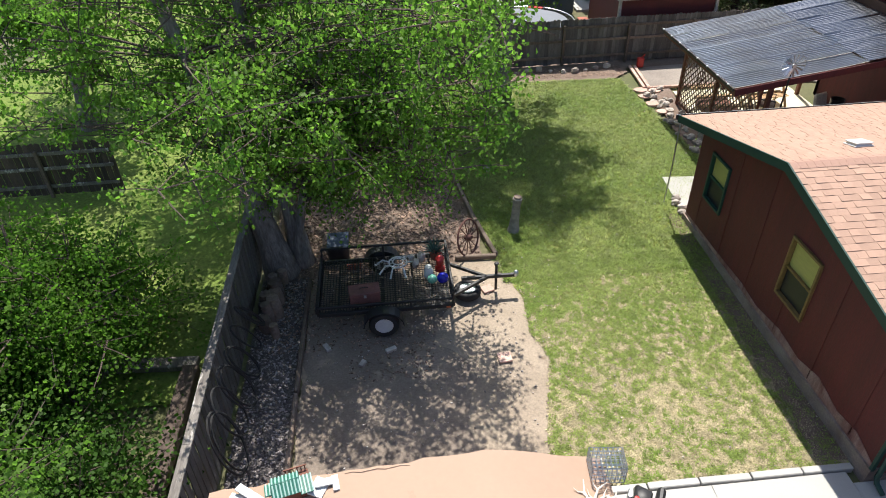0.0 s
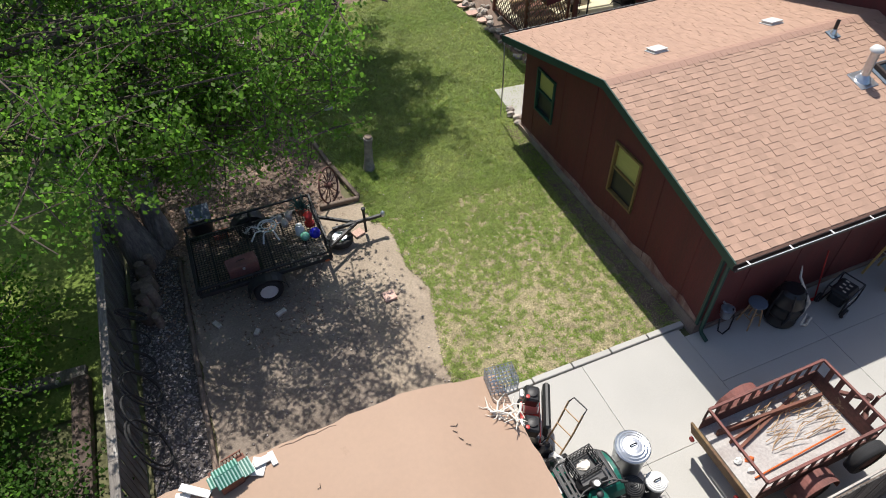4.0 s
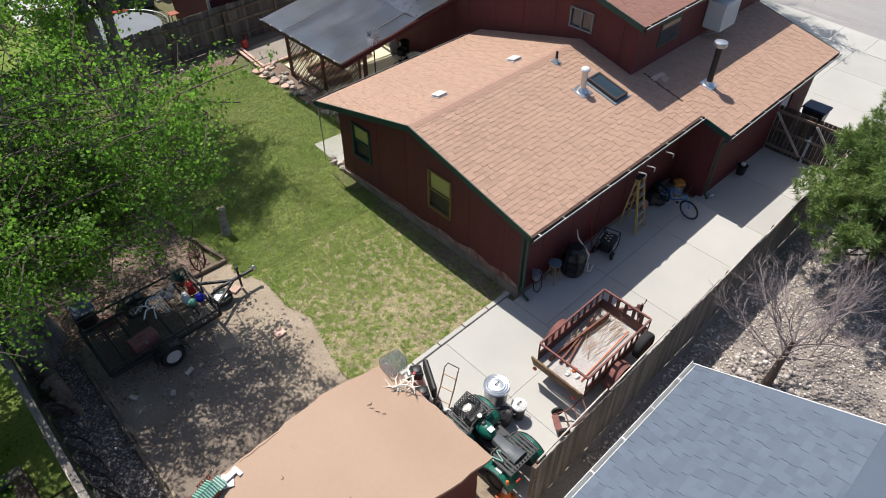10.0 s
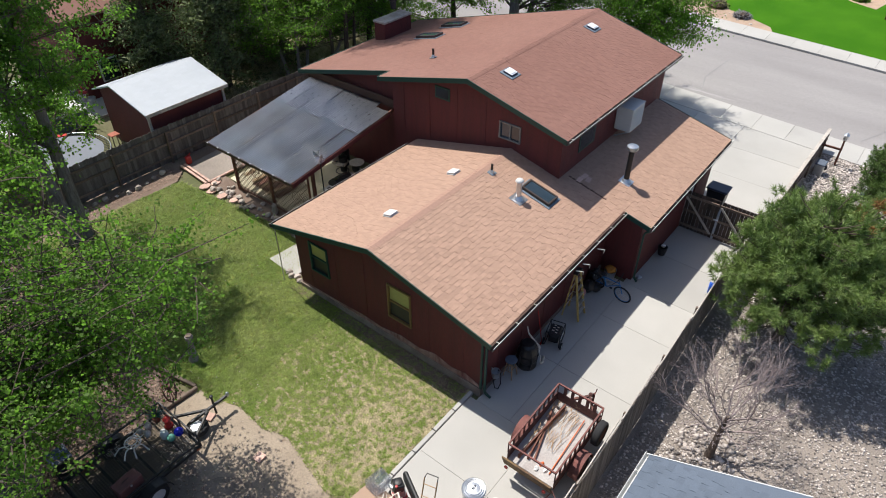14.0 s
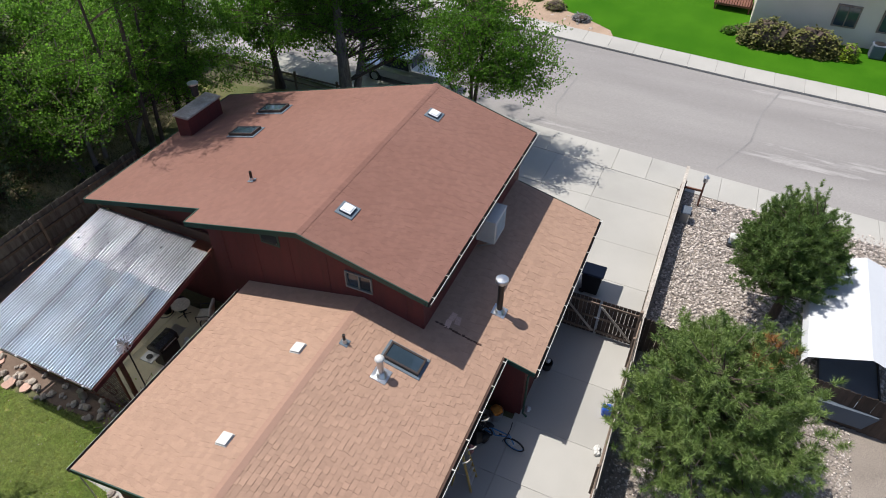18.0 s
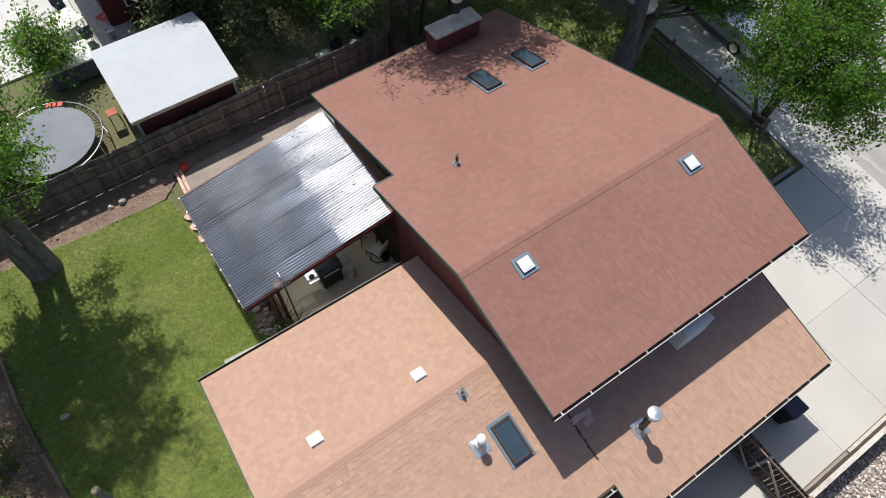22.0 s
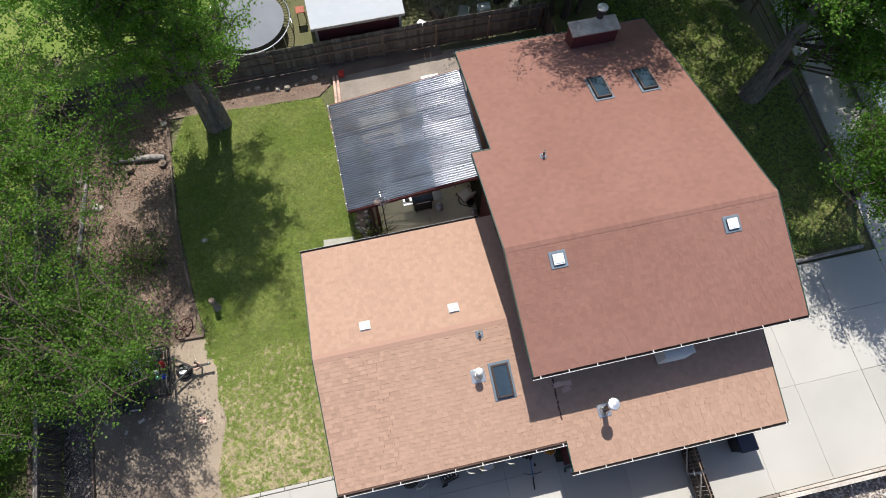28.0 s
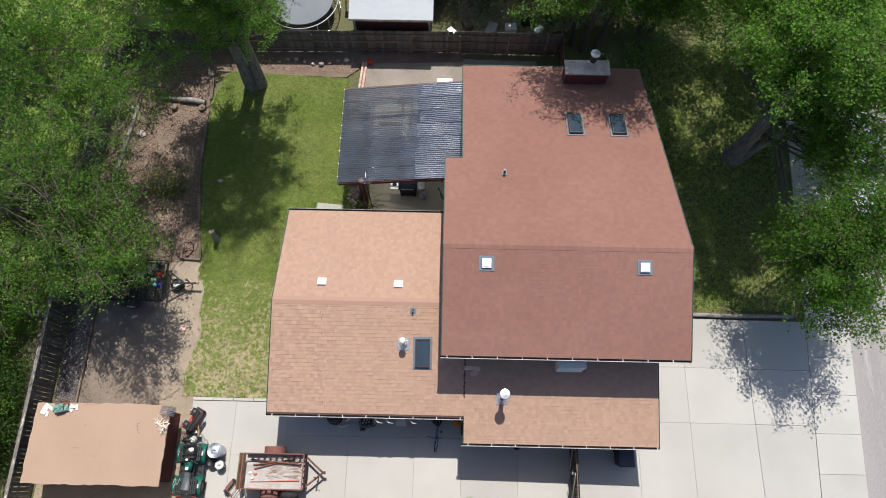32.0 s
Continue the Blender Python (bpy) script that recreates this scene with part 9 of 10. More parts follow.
for k in range(2):
    single("sleeper", Shape().bar((9.5, 13.05 + 0.5 * k, level(10, 13) + 0.1 + 0.05 * k), (13.4, 13.05 + 0.5 * k, level(10, 13) + 0.1 + 0.05 * k), 0.16, 0.12, 0.012), M_FENCE_DARK, "dark railway sleeper along the patio edge", "sleeper", "patio sleepers")
PZ = level(11, 15) + 0.05
bbq = thing("barbecue", Matrix.Translation((11.34, 15.2, PZ)), "black gas barbecue with folding side shelves", "barbecue")
part("cart", Shape().box((0, 0, 0.42), (0.72, 0.46, 0.62), 0.02), M_BLACK, bbq)
hood = [(-0.26, 0.78), (0.24, 0.78), (0.26, 0.9), (0.16, 1.05), (-0.08, 1.1), (-0.24, 1.0)]
part("hood", Shape().prism([(p[0], p[1]) for p in hood], -0.38, 0.38, "x"), M_HOOD, bbq, "shiny dark lid")
for x in (-0.39, 0.39):
    part("hood_end", Shape().prism([(p[0] * 1.03, p[1]) for p in hood], x - 0.02, x + 0.02, "x"), M_BLACK, bbq)
part("hood_handle", Shape().tube([(-0.28, -0.3, 0.92), (0.28, -0.3, 0.92)], 0.015, 8), M_STEEL, bbq)
for x in (-0.6, 0.6):
    part("side_shelf", Shape().box((x, 0, 0.8), (0.38, 0.46, 0.04), 0.012), M_STEEL, bbq)
part("side_burner", Shape().lathe([(0.1, 0), (0.1, 0.015), (0.04, 0.02)], (-0.6, 0, 0.82), 12), M_BLACK, bbq)
for x in (-0.3, -0.1, 0.1, 0.3):
    part("knob", Shape().lathe([(0.025, 0), (0.03, 0.03), (0.01, 0.035)], (x, -0.24, 0.72), 10, "y"), M_BLACK, bbq)
for x in (-0.3, 0.3):
    for y in (-0.2, 0.2):
        part("caster", Shape().lathe([(0.05, -0.02), (0.05, 0.02)], (x, y, 0.05), 10, "x"), M_BLACK, bbq)
single("propane_tank", Shape().lathe([(0.14, 0), (0.15, 0.04), (0.15, 0.26), (0.1, 0.33), (0.03, 0.35), (0.03, 0.4), (0.08, 0.41), (0.08, 0.45)], (11.98, 14.95, PZ), 16), M_WHITE, "white propane cylinder beside the barbecue", "gas cylinder", smooth=True)
tb = thing("patio_table", (12.95, 15.95, PZ), "round pale metal patio table", "table")
part("tabletop", Shape().lathe([(0.3, 0.66), (0.31, 0.67), (0.31, 0.69), (0.02, 0.695)], (0, 0, 0), 22), M_BONE, tb, smooth=True)
part("pedestal", Shape().lathe([(0.03, 0), (0.025, 0.66)], (0, 0, 0), 10), M_BLACK, tb)
for k in range(3):
    a = 2.1 * k
    part("foot", Shape().tube([(0, 0, 0.2), (0.26 * math.cos(a), 0.26 * math.sin(a), 0.02)], 0.014, 6), M_BLACK, tb)


def patio_chair(x, y, ang, mat):
    t = thing("patio_chair", Matrix.Translation((x, y, PZ)) @ Matrix.Rotation(radians(ang), 4, "Z"), "padded swivel patio chair with a dark frame", "chair", "patio chairs")
    part("seat", Shape().box((0, 0, 0.42), (0.52, 0.5, 0.1), 0.04), mat, t)
    part("backrest", Shape().box((0, 0.27, 0.72), (0.52, 0.1, 0.56), 0.04, Matrix.Rotation(-0.25, 3, "X")), mat, t)
    for s in (-1, 1):
        part("armrest", Shape().tube([(s * 0.3, -0.22, 0.36), (s * 0.31, -0.22, 0.62), (s * 0.31, 0.2, 0.64), (s * 0.28, 0.3, 0.5)], 0.018, 6), M_BLACK, t, smooth=True)
    part("base_ring", Shape().tube(ring((0, 0, 0.03), 0.27, 20), 0.02, 6, closed=True), M_BLACK, t)
    part("swivel", Shape().lathe([(0.06, 0.03), (0.05, 0.37)], (0, 0, 0), 10), M_BLACK, t)
    return t


patio_chair(13.1, 15.1, -155, M_BONE)
patio_chair(12.85, 16.75, 20, M_BONE)
patio_chair(11.6, 17.8, 60, M_FOUNDATION)
single("water_jug", Shape().lathe([(0.13, 0), (0.14, 0.05), (0.14, 0.3), (0.06, 0.38), (0.04, 0.42)], (13.3, 14.35, PZ), 14), M_STEEL, "pale water jug beside the wall", "jug", smooth=True)
for x, y, r, h, m in ((13.25, 14.85, 0.17, 0.3, M_PLASTIC), (13.2, 16.3, 0.2, 0.5, M_PLASTIC), (12.9, 16.7, 0.18, 0.7, M_BLACK), (13.3, 17.0, 0.2, 0.8, M_PLASTIC)):
    single("planter", Shape().lathe([(r * 0.75, 0), (r, h * 0.9), (r * 1.06, h), (r * 0.9, h), (r * 0.85, h * 0.85)], (x, y, PZ), 14), m, "dark empty planter against the wall", "planter", "dark planters", smooth=True)
wbn = thing("slatted_bench", Matrix.Translation((11.9, 18.4, PZ)) @ Matrix.Rotation(radians(6), 4, "Z"), "orange-stained slatted wood bench swing", "bench")
for k in range(5):
    part("seat_slat", Shape().box((0, -0.2 + 0.1 * k, 0.42), (1.3, 0.08, 0.025), 0.004), M_WOOD, wbn)
for k in range(5):
    part("back_slat", Shape().box((0, 0.32, 0.52 + 0.1 * k), (1.3, 0.025, 0.08), 0.004), M_WOOD, wbn)
for x in (-0.6, 0.6):
    part("side_frame", Shape().bar((x, -0.3, 0), (x, 0.3, 1.0), 0.06, 0.06, 0.005), M_WOOD, wbn)
    part("side_frame", Shape().bar((x, 0.4, 0), (x, -0.1, 0.6), 0.06, 0.06, 0.005), M_WOOD, wbn)
for k in range(4):
    single("stacked_plank", Shape().box((10.3, 17.3 + 0.5 * k, PZ + 0.3 + 0.12 * k), (1.6, 0.16, 0.06), 0.006, Matrix.Rotation(0.1 * k - 0.2, 3, "Z")), M_WOOD, "bare wooden plank stacked under the shelter", "plank", "planks under the shelter")
single("plank_trestle", Shape().box((10.3, 18.0, PZ + 0.13), (1.0, 1.6, 0.26), 0.02), M_REDWOOD, "low brown bench under the planks", "bench")
ww = thing("garden_windmill", (9.72, 14.3, level(9.7, 14.3)), "sunburst metal windmill ornament on a slim pole", "windmill")
part("pole", Shape().tube([(0, 0, 0), (0, 0, 3.1)], 0.022, 8), M_BLACK, ww)
part("hub", Shape().lathe([(0.04, -0.03), (0.05, 0), (0.03, 0.05)], (0, -0.03, 3.1), 10, "y"), M_STEEL, ww)
for k in range(14):
    a = 6.28318 * k / 14
    part("vane", Shape().box((0.17 * math.cos(a), -0.03, 3.1 + 0.17 * math.sin(a)), (0.22, 0.008, 0.045), 0.002, Matrix.Rotation(-a, 3, "Y") @ Matrix.Rotation(0.5, 3, "X")), M_STEEL, ww)
part("wheel_rim", Shape().tube(ring((0, -0.03, 3.1), 0.29, 24, "y"), 0.006, 4, closed=True), M_STEEL, ww)
part("tail", Shape().box((0, 0.2, 3.1), (0.01, 0.22, 0.16), 0.003), M_STEEL, ww)
rng = random.Random(12)
for k in range(46):
    y = 13.3 + 7.0 * k / 46
    x = 8.75 + 0.18 * math.sin(k) + rng.uniform(-0.1, 0.25)
    d = rng.uniform(0.12, 0.3)
    single("edging_rock", Shape().lump((x, y, level(x, y) + d * 0.25), (d, d * rng.uniform(0.6, 1.0), d * 0.7), k, 0.25), M_ROCK, "rough grey-pink rock edging the patio bed", "rock", "rocks edging the patio bed")
for k, (x, y, h) in enumerate(((9.05, 14.9, 0.4), (9.1, 15.7, 0.5), (9.02, 13.8, 0.35), (9.1, 16.6, 0.45))):
    single("bed_ornament", Shape().lathe([(0.1, 0), (0.13, h * 0.3), (0.08, h * 0.6), (0.1, h * 0.8), (0.03, h)], (x, y, level(x, y)), 12), M_ROCK if k % 2 else M_BARKGREY, "weathered grey garden ornament among the rocks", "ornament", "ornaments in the patio bed", smooth=True)
leafy_tree("rose_bush", (9.2, 14.2), [(0.05, 0, 0.5, 0.015, 0, 0)], [(9.2, 14.2, 0.5, 0.3, 0.5, 0.35, 1)], 14, 500, 0.06, M_LEAF_Y, M_BARK_DARK, "small yellow-green bush among the rocks", 91, "bush", 0.12)
single("driftwood", Shape().tube([(9.05, 14.75, 0.2), (8.9, 14.5, 0.32), (8.85, 14.2, 0.22), (9.0, 13.95, 0.3), (9.15, 13.85, 0.2)], [0.03, 0.055, 0.045, 0.04, 0.015], 8), M_BONE, "bleached curl of driftwood among the rocks", "driftwood", smooth=True)
single("flower_pot", Shape().lathe([(0.07, 0), (0.11, 0.16), (0.12, 0.18), (0.1, 0.18), (0.09, 0.14)], (9.3, 13.75, level(9.3, 13.75)), 14), M_YELLOWPOT, "small yellow flower pot in the patio bed", "pot", smooth=True)
for k, (x, y, w, a) in enumerate(((8.5, 20.2, 0.5, 0.2), (8.45, 19.7, 0.42, 0.9), (8.5, 19.1, 0.46, 0.4), (8.62, 18.5, 0.4, 1.3), (8.95, 20.1, 0.44, 0.7))):
    single("flagstone", Shape().prism([(w * 0.5 * (1 + 0.15 * math.sin(3 * q + k)) * math.cos(6.28318 * q / 7 + a), w * 0.4 * math.sin(6.28318 * q / 7 + a)) for q in range(7)], 0.0, 0.05), M_PAVER, "rough pink flagstone at the lawn's edge", "flagstone", "flagstones by the walk", at=Matrix.Translation((x, y, level(x, y))))
bdr = thing("brick_border", (0, 0, 0), "pink brick border between lawn and back walk", "border", kind="structure")
for k in range(34):
    x, y = 8.72 + 0.1 * (k % 2) + 0.004 * k, 20.4 + 0.11 * (k // 2)
    if k < 34:
        part("brick", Shape().box((x + (0.0 if k % 2 else -0.06), y, level(x, y) + 0.05), (0.1, 0.2, 0.08), 0.008), M_PAVER, bdr)
for k in range(14):
    part("brick", Shape().box((8.85 + 0.21 * k, 20.32, level(9, 20) + 0.045), (0.2, 0.1, 0.08), 0.008), M_PAVER, bdr)
single("fuel_can", Shape().box((9.15, 22.2, level(9, 22) + 0.2), (0.24, 0.16, 0.36), 0.03).tube([(9.2, 22.2, level(9, 22) + 0.38), (9.26, 22.15, level(9, 22) + 0.5)], 0.02, 8), M_RED, "red fuel can by the back fence", "fuel can")
for k in range(9):
    x = 4.6 + 0.42 * k
    d = 0.16 + 0.12 * ((k * 7) % 3) / 2
    single("bed_rock", Shape().lump((x, 22.2 + 0.15 * math.sin(k), level(x, 22) + d * 0.3), (d, d * 0.8, d * 0.8), k + 60, 0.25), M_ROCK, "pale rock in the strip by the back fence", "rock", "rocks by the back fence")
cs = thing("cold_frame", (12.9, 20.9, level(13, 21)), "white-topped cooler box on the back walk", "cooler box")
part("body", Shape().box((0, 0, 0.2), (0.75, 0.45, 0.4), 0.03), M_STEEL, cs)
part("lid", Shape().box((0, 0, 0.43), (0.78, 0.48, 0.07), 0.025), M_WHITE, cs)
pads = thing("side_pad", (0, 0, 0), "small pale concrete pads by the house corner", "pavement", kind="structure")
slab([(7.05, 13.2), (8.5, 13.2), (8.35, 14.5), (7.15, 14.6)], "slab", pads, None, 0.04)
single("chain_drop", Shape().tube([(6.62, 13.16, 2.5), (6.66, 13.2, 1.3), (6.64, 13.2, 0.3)], 0.018, 6), M_STEEL, "rain chain hanging from the gutter corner", "rain chain")
for k in range(4):
    single("step_stone", Shape().lump((7.0 + 0.1 * (k % 2), 12.85 + 0.22 * k, level(7, 13) + 0.08), (0.26, 0.2, 0.16), k + 80, 0.2), M_ROCK, "grey stone beside the wall pad", "rock", "stones by the pad")
single("edging_board", Shape().bar((21.3, 1.655, level(21.3, 1.6) + 0.05), (28.2, 1.655, level(28.2, 1.6) + 0.05), 0.1, 0.06, 0.006), M_CAP, "long tan edging board beside the driveway", "edging")
for k, (x, y, a) in enumerate(((14.05, 6.62, 0.1), (14.36, 6.6, -0.05), (14.3, 6.42, 0.2))):
    single("loose_shingle", Shape().box((0, 0, 0.02), (0.3, 0.16, 0.012), 0.002), M_PAVER, "loose shingle lying on the lower roof", "shingle", "loose shingles", at=Matrix.Translation((x, y, low_s(y))) @ Matrix.Rotation(math.atan(PITCH), 4, "X") @ Matrix.Rotation(a, 4, "Z"))
crb = thing("lawn_kerb", (0, 0, 0), "old concrete kerb between lawn and driveway", "kerb", kind="structure")
for k in range(5):
    x0 = 2.72 + 0.84 * k
    part("kerb_stone", Shape().bar((x0, 5.63, -0.04), (x0 + 0.82, 5.63, -0.055 + 0.012 * (k % 2)), 0.12, 0.2, 0.012), M_CONCRETE, crb)

# ---- neighbours' yards ----
def gable_shed(name, x0, x1, y0, y1, eave, ridge, yr, wall_mat, roof_mat, label, over=0.25, z0=0.2):
    t = thing(name, (0, 0, 0), label, "shed")
    for y in (y0 + over, y1 - over):
        part("wall", Shape().prism([(x0 + over, z0 - 0.3), (x1 - over, z0 - 0.3), (x1 - over, eave), (x0 + over, eave)], y - 0.05, y + 0.05, "y"), wall_mat, t)
    for x in (x0 + over, x1 - over):
        part("wall", Shape().prism([(y0 + over + 0.06, z0 - 0.3), (y1 - over - 0.06, z0 - 0.3), (y1 - over - 0.06, eave), (yr, ridge - 0.1), (y0 + over + 0.06, eave)], x - 0.05, x + 0.05, "x"), wall_mat, t)
    for ya, yb in ((y0, yr), (y1, yr)):
        s = Shape()
        s.add([(x0, ya, eave - 0.06), (x1, ya, eave - 0.06), (x1, yb, ridge - 0.06), (x0, yb, ridge - 0.06), (x0, ya, eave), (x1, ya, eave), (x1, yb, ridge), (x0, yb, ridge)], [(0, 3, 2, 1), (4, 5, 6, 7), (0, 1, 5, 4), (2, 3, 7, 6), (1, 2, 6, 5), (0, 4, 7, 3)])
        d = part("roof", s, roof_mat, t)
        pitch = (ridge - eave) / abs(yb - ya)
        zf = lambda y, ya=ya, yb=yb: eave + (ridge - eave) * (y - ya) / (yb - ya)
        s = Shape()
        poly = [(x0, min(ya, yb)), (x1, min(ya, yb)), (x1, max(ya, yb)), (x0, max(ya, yb))]
        for tab in shingle_courses(poly, zf, ya, yb, 0.15, 0.3, int(x0 * 10), 0.1):
            shingle_shape(s, tab, zf, 0.001, 0.0)
        tagged(part("shingle_field", s, roof_mat, d), kind="stuff")
    for x in (x0 + 0.03, x1 - 0.03):
        part("corner_post", Shape().box((x0 + over - 0.06 if x < (x0 + x1) / 2 else x1 - over + 0.06, y0 + over - 0.06, (eave + z0) / 2), (0.1, 0.1, eave - z0), 0.006), M_CAP, t)
    part("eave_board", Shape().bar((x0, y0 - 0.015, eave - 0.07), (x1, y0 - 0.015, eave - 0.07), 0.025, 0.14, 0.004), M_CAP, t)
    return t


gable_shed("garden_shed", 8.3, 12.3, 23.05, 27.2, 2.55, 3.15, 25.5, M_SIDING, M_SHINGLE_WHITE, "dark red garden shed with a pale shingle roof")
tp = thing("trampoline", (5.55, 25.4, level(5.5, 25.4)), "round trampoline with a grey mat and steel rim", "trampoline")
part("jumping_mat", Shape().lathe([(1.62, 0.86), (1.62, 0.87), (0.02, 0.87)], (0, 0, 0), 40), M_TRAMP, tp)
part("rim", Shape().tube(ring((0, 0, 0.87), 1.88, 48), 0.024, 8, closed=True), M_STEEL, tp, smooth=True)
for k in range(72):
    a = 6.28318 * k / 72
    part("spring", Shape().tube([(1.62 * math.cos(a), 1.62 * math.sin(a), 0.865), (1.87 * math.cos(a), 1.87 * math.sin(a), 0.87)], 0.016, 4), M_BLACK, tp)
for k in range(6):
    a = 6.28318 * k / 6
    part("leg", Shape().tube([(1.88 * math.cos(a), 1.88 * math.sin(a), 0.86), (1.88 * math.cos(a), 1.88 * math.sin(a), 0.02), (1.88 * math.cos(a + 0.35), 1.88 * math.sin(a + 0.35), 0.02), (1.88 * math.cos(a + 0.35), 1.88 * math.sin(a + 0.35), 0.86)], 0.02, 6), M_STEEL, tp)
for k in range(3):
    a = 1.05 + 0.1 * k
    part("pad_remnant", Shape().box((1.75 * math.cos(a), 1.75 * math.sin(a), 0.895), (0.22, 0.24, 0.02), 0.006, Matrix.Rotation(a, 3, "Z")), M_RED, tp, "torn red pad")
nh = thing("neighbour_house", (0, 0, 0), "dark red-brown house with a steep gable behind the fence", "house")
part("wall", Shape().prism([(9.6, -0.2), (19.5, -0.2), (19.5, 4.6), (9.6, 4.6)], 31.0, 31.2, "y"), M_SIDING, nh)
part("wall", Shape().prism([(31.2, -0.2), (39.0, -0.2), (39.0, 4.6), (35.1, 6.6), (31.2, 4.6)], 9.6, 9.8, "x"), M_SIDING, nh)
for ya, yb in ((30.5, 35.1), (39.6, 35.1)):
    part("roof", Shape().add([(9.1, ya, 4.35), (20, ya, 4.35), (20, yb, 6.7), (9.1, yb, 6.7), (9.1, ya, 4.45), (20, ya, 4.45), (20, yb, 6.8), (9.1, yb, 6.8)], [(0, 3, 2, 1), (4, 5, 6, 7), (0, 1, 5, 4), (2, 3, 7, 6), (1, 2, 6, 5), (0, 4, 7, 3)]), M_SHINGLE_TOP, nh)
for x in (11.0, 13.2):
    w = part("window", Shape().box((x, 30.98, 1.6), (1.0, 0.06, 1.1), 0.01), M_WHITE, nh)
    part("pane", Shape().box((x, 30.94, 1.6), (0.86, 0.03, 0.96)), M_GLASS, w)
npat = thing("neighbour_patio", (0, 0, 0), "sunlit white concrete patio behind the fence", "patio", kind="structure")
for x0, x1 in ((3.2, 5.9), (5.91, 8.6)):
    for y0, y1 in ((30.2, 33.2), (33.21, 36.5)):
        slab([(x0, y0), (x1, y0), (x1, y1), (x0, y1)], "slab", npat, M_PALE_SLAB, 0.05)
slab([(8.62, 29.0), (10.4, 29.0), (10.4, 36.5), (8.62, 36.5)], "slab", npat, M_CONCRETE, 0.04)
NZ = level(8, 32) + 0.05
pt2 = thing("picnic_table", Matrix.Translation((8.1, 31.6, NZ)) @ Matrix.Rotation(0.3, 4, "Z"), "pale square patio table", "table")
part("tabletop", Shape().box((0, 0, 0.72), (1.1, 1.1, 0.04), 0.02), M_BONE, pt2)
for x in (-0.45, 0.45):
    for y in (-0.45, 0.45):
        part("leg", Shape().bar((x, y, 0), (x, y, 0.7), 0.04), M_STEEL, pt2)


def lawn_chair(x, y, ang, mat, label):
    t = thing("lawn_chair", Matrix.Translation((x, y, NZ)) @ Matrix.Rotation(radians(ang), 4, "Z"), label, "chair", "chairs on the neighbour's patio")
    part("seat", Shape().box((0, 0, 0.4), (0.5, 0.5, 0.04), 0.015), mat, t)
    part("backrest", Shape().box((0, 0.28, 0.72), (0.5, 0.04, 0.6), 0.015, Matrix.Rotation(-0.25, 3, "X")), mat, t)
    for sx in (-0.24, 0.24):
        for sy in (-0.24, 0.24):
            part("leg", Shape().bar((sx, sy, 0), (sx, sy, 0.4), 0.03), M_STEEL, t)
        part("armrest", Shape().box((sx, 0, 0.6), (0.04, 0.5, 0.03), 0.01), M_STEEL, t)


for x, y, a in ((7.2, 31.2, 80), (8.2, 32.6, 10), (8.5, 30.6, 190)):
    lawn_chair(x, y, a, M_SHINGLE_GREY, "grey mesh patio chair at the pale table")
lawn_chair(9.5, 31.3, -60, M_RED, "red patio chair by the house wall")
for x, y, r, m in ((9.4, 30.4, 0.2, M_STEEL), (4.0, 30.6, 0.22, M_WOOD), (9.6, 33.5, 0.24, M_BRICKRED)):
    single("plant_pot", Shape().lathe([(r * 0.7, 0), (r, 0.35), (r * 1.08, 0.4), (r * 0.9, 0.4), (r * 0.85, 0.3)], (x, y, NZ), 14), m, "large round plant pot on the patio edge", "pot", "patio pots", smooth=True)
nb = thing("covered_spa", (7.4, 29.2, level(7, 29)), "square hot tub under a white cover", "hot tub")
part("tub", Shape().box((0, 0, 0.4), (1.9, 1.2, 0.8), 0.05), M_SHINGLE_GREY, nb)
part("cover", Shape().box((0, 0, 0.84), (2.0, 1.3, 0.1), 0.04), M_WHITE, nb)
for k, (x, y, sx, m) in enumerate(((16.2, 24.4, 0.6, M_WHITE), (17.0, 24.8, 0.5, M_BLACK), (17.6, 24.3, 0.5, M_WHITE), (15.2, 24.3, 0.7, M_STEEL), (18.2, 25.0, 0.5, M_BLACK), (14.0, 24.5, 0.6, M_TIMBER), (13.2, 24.0, 0.5, M_STEEL))):
    single("junk_box", Shape().box((x, y, level(x, y) + 0.2), (sx, sx * 0.7, 0.4), 0.05, Matrix.Rotation(0.4 * k, 3, "Z")), m, "cast-off box and sheet stacked behind the fence", "junk", "junk behind the fence")
tcm = thing("bar_stool", (7.9, 25.6, level(8, 25.6)), "wooden stool beside the trampoline", "stool")
part("seat", Shape().box((0, 0, 0.75), (0.4, 0.4, 0.05), 0.02), M_BRICKRED, tcm)
for x in (-0.15, 0.15):
    for y in (-0.15, 0.15):
        part("leg", Shape().bar((x * 1.3, y * 1.3, 0), (x, y, 0.74), 0.03), M_TIMBER, tcm)
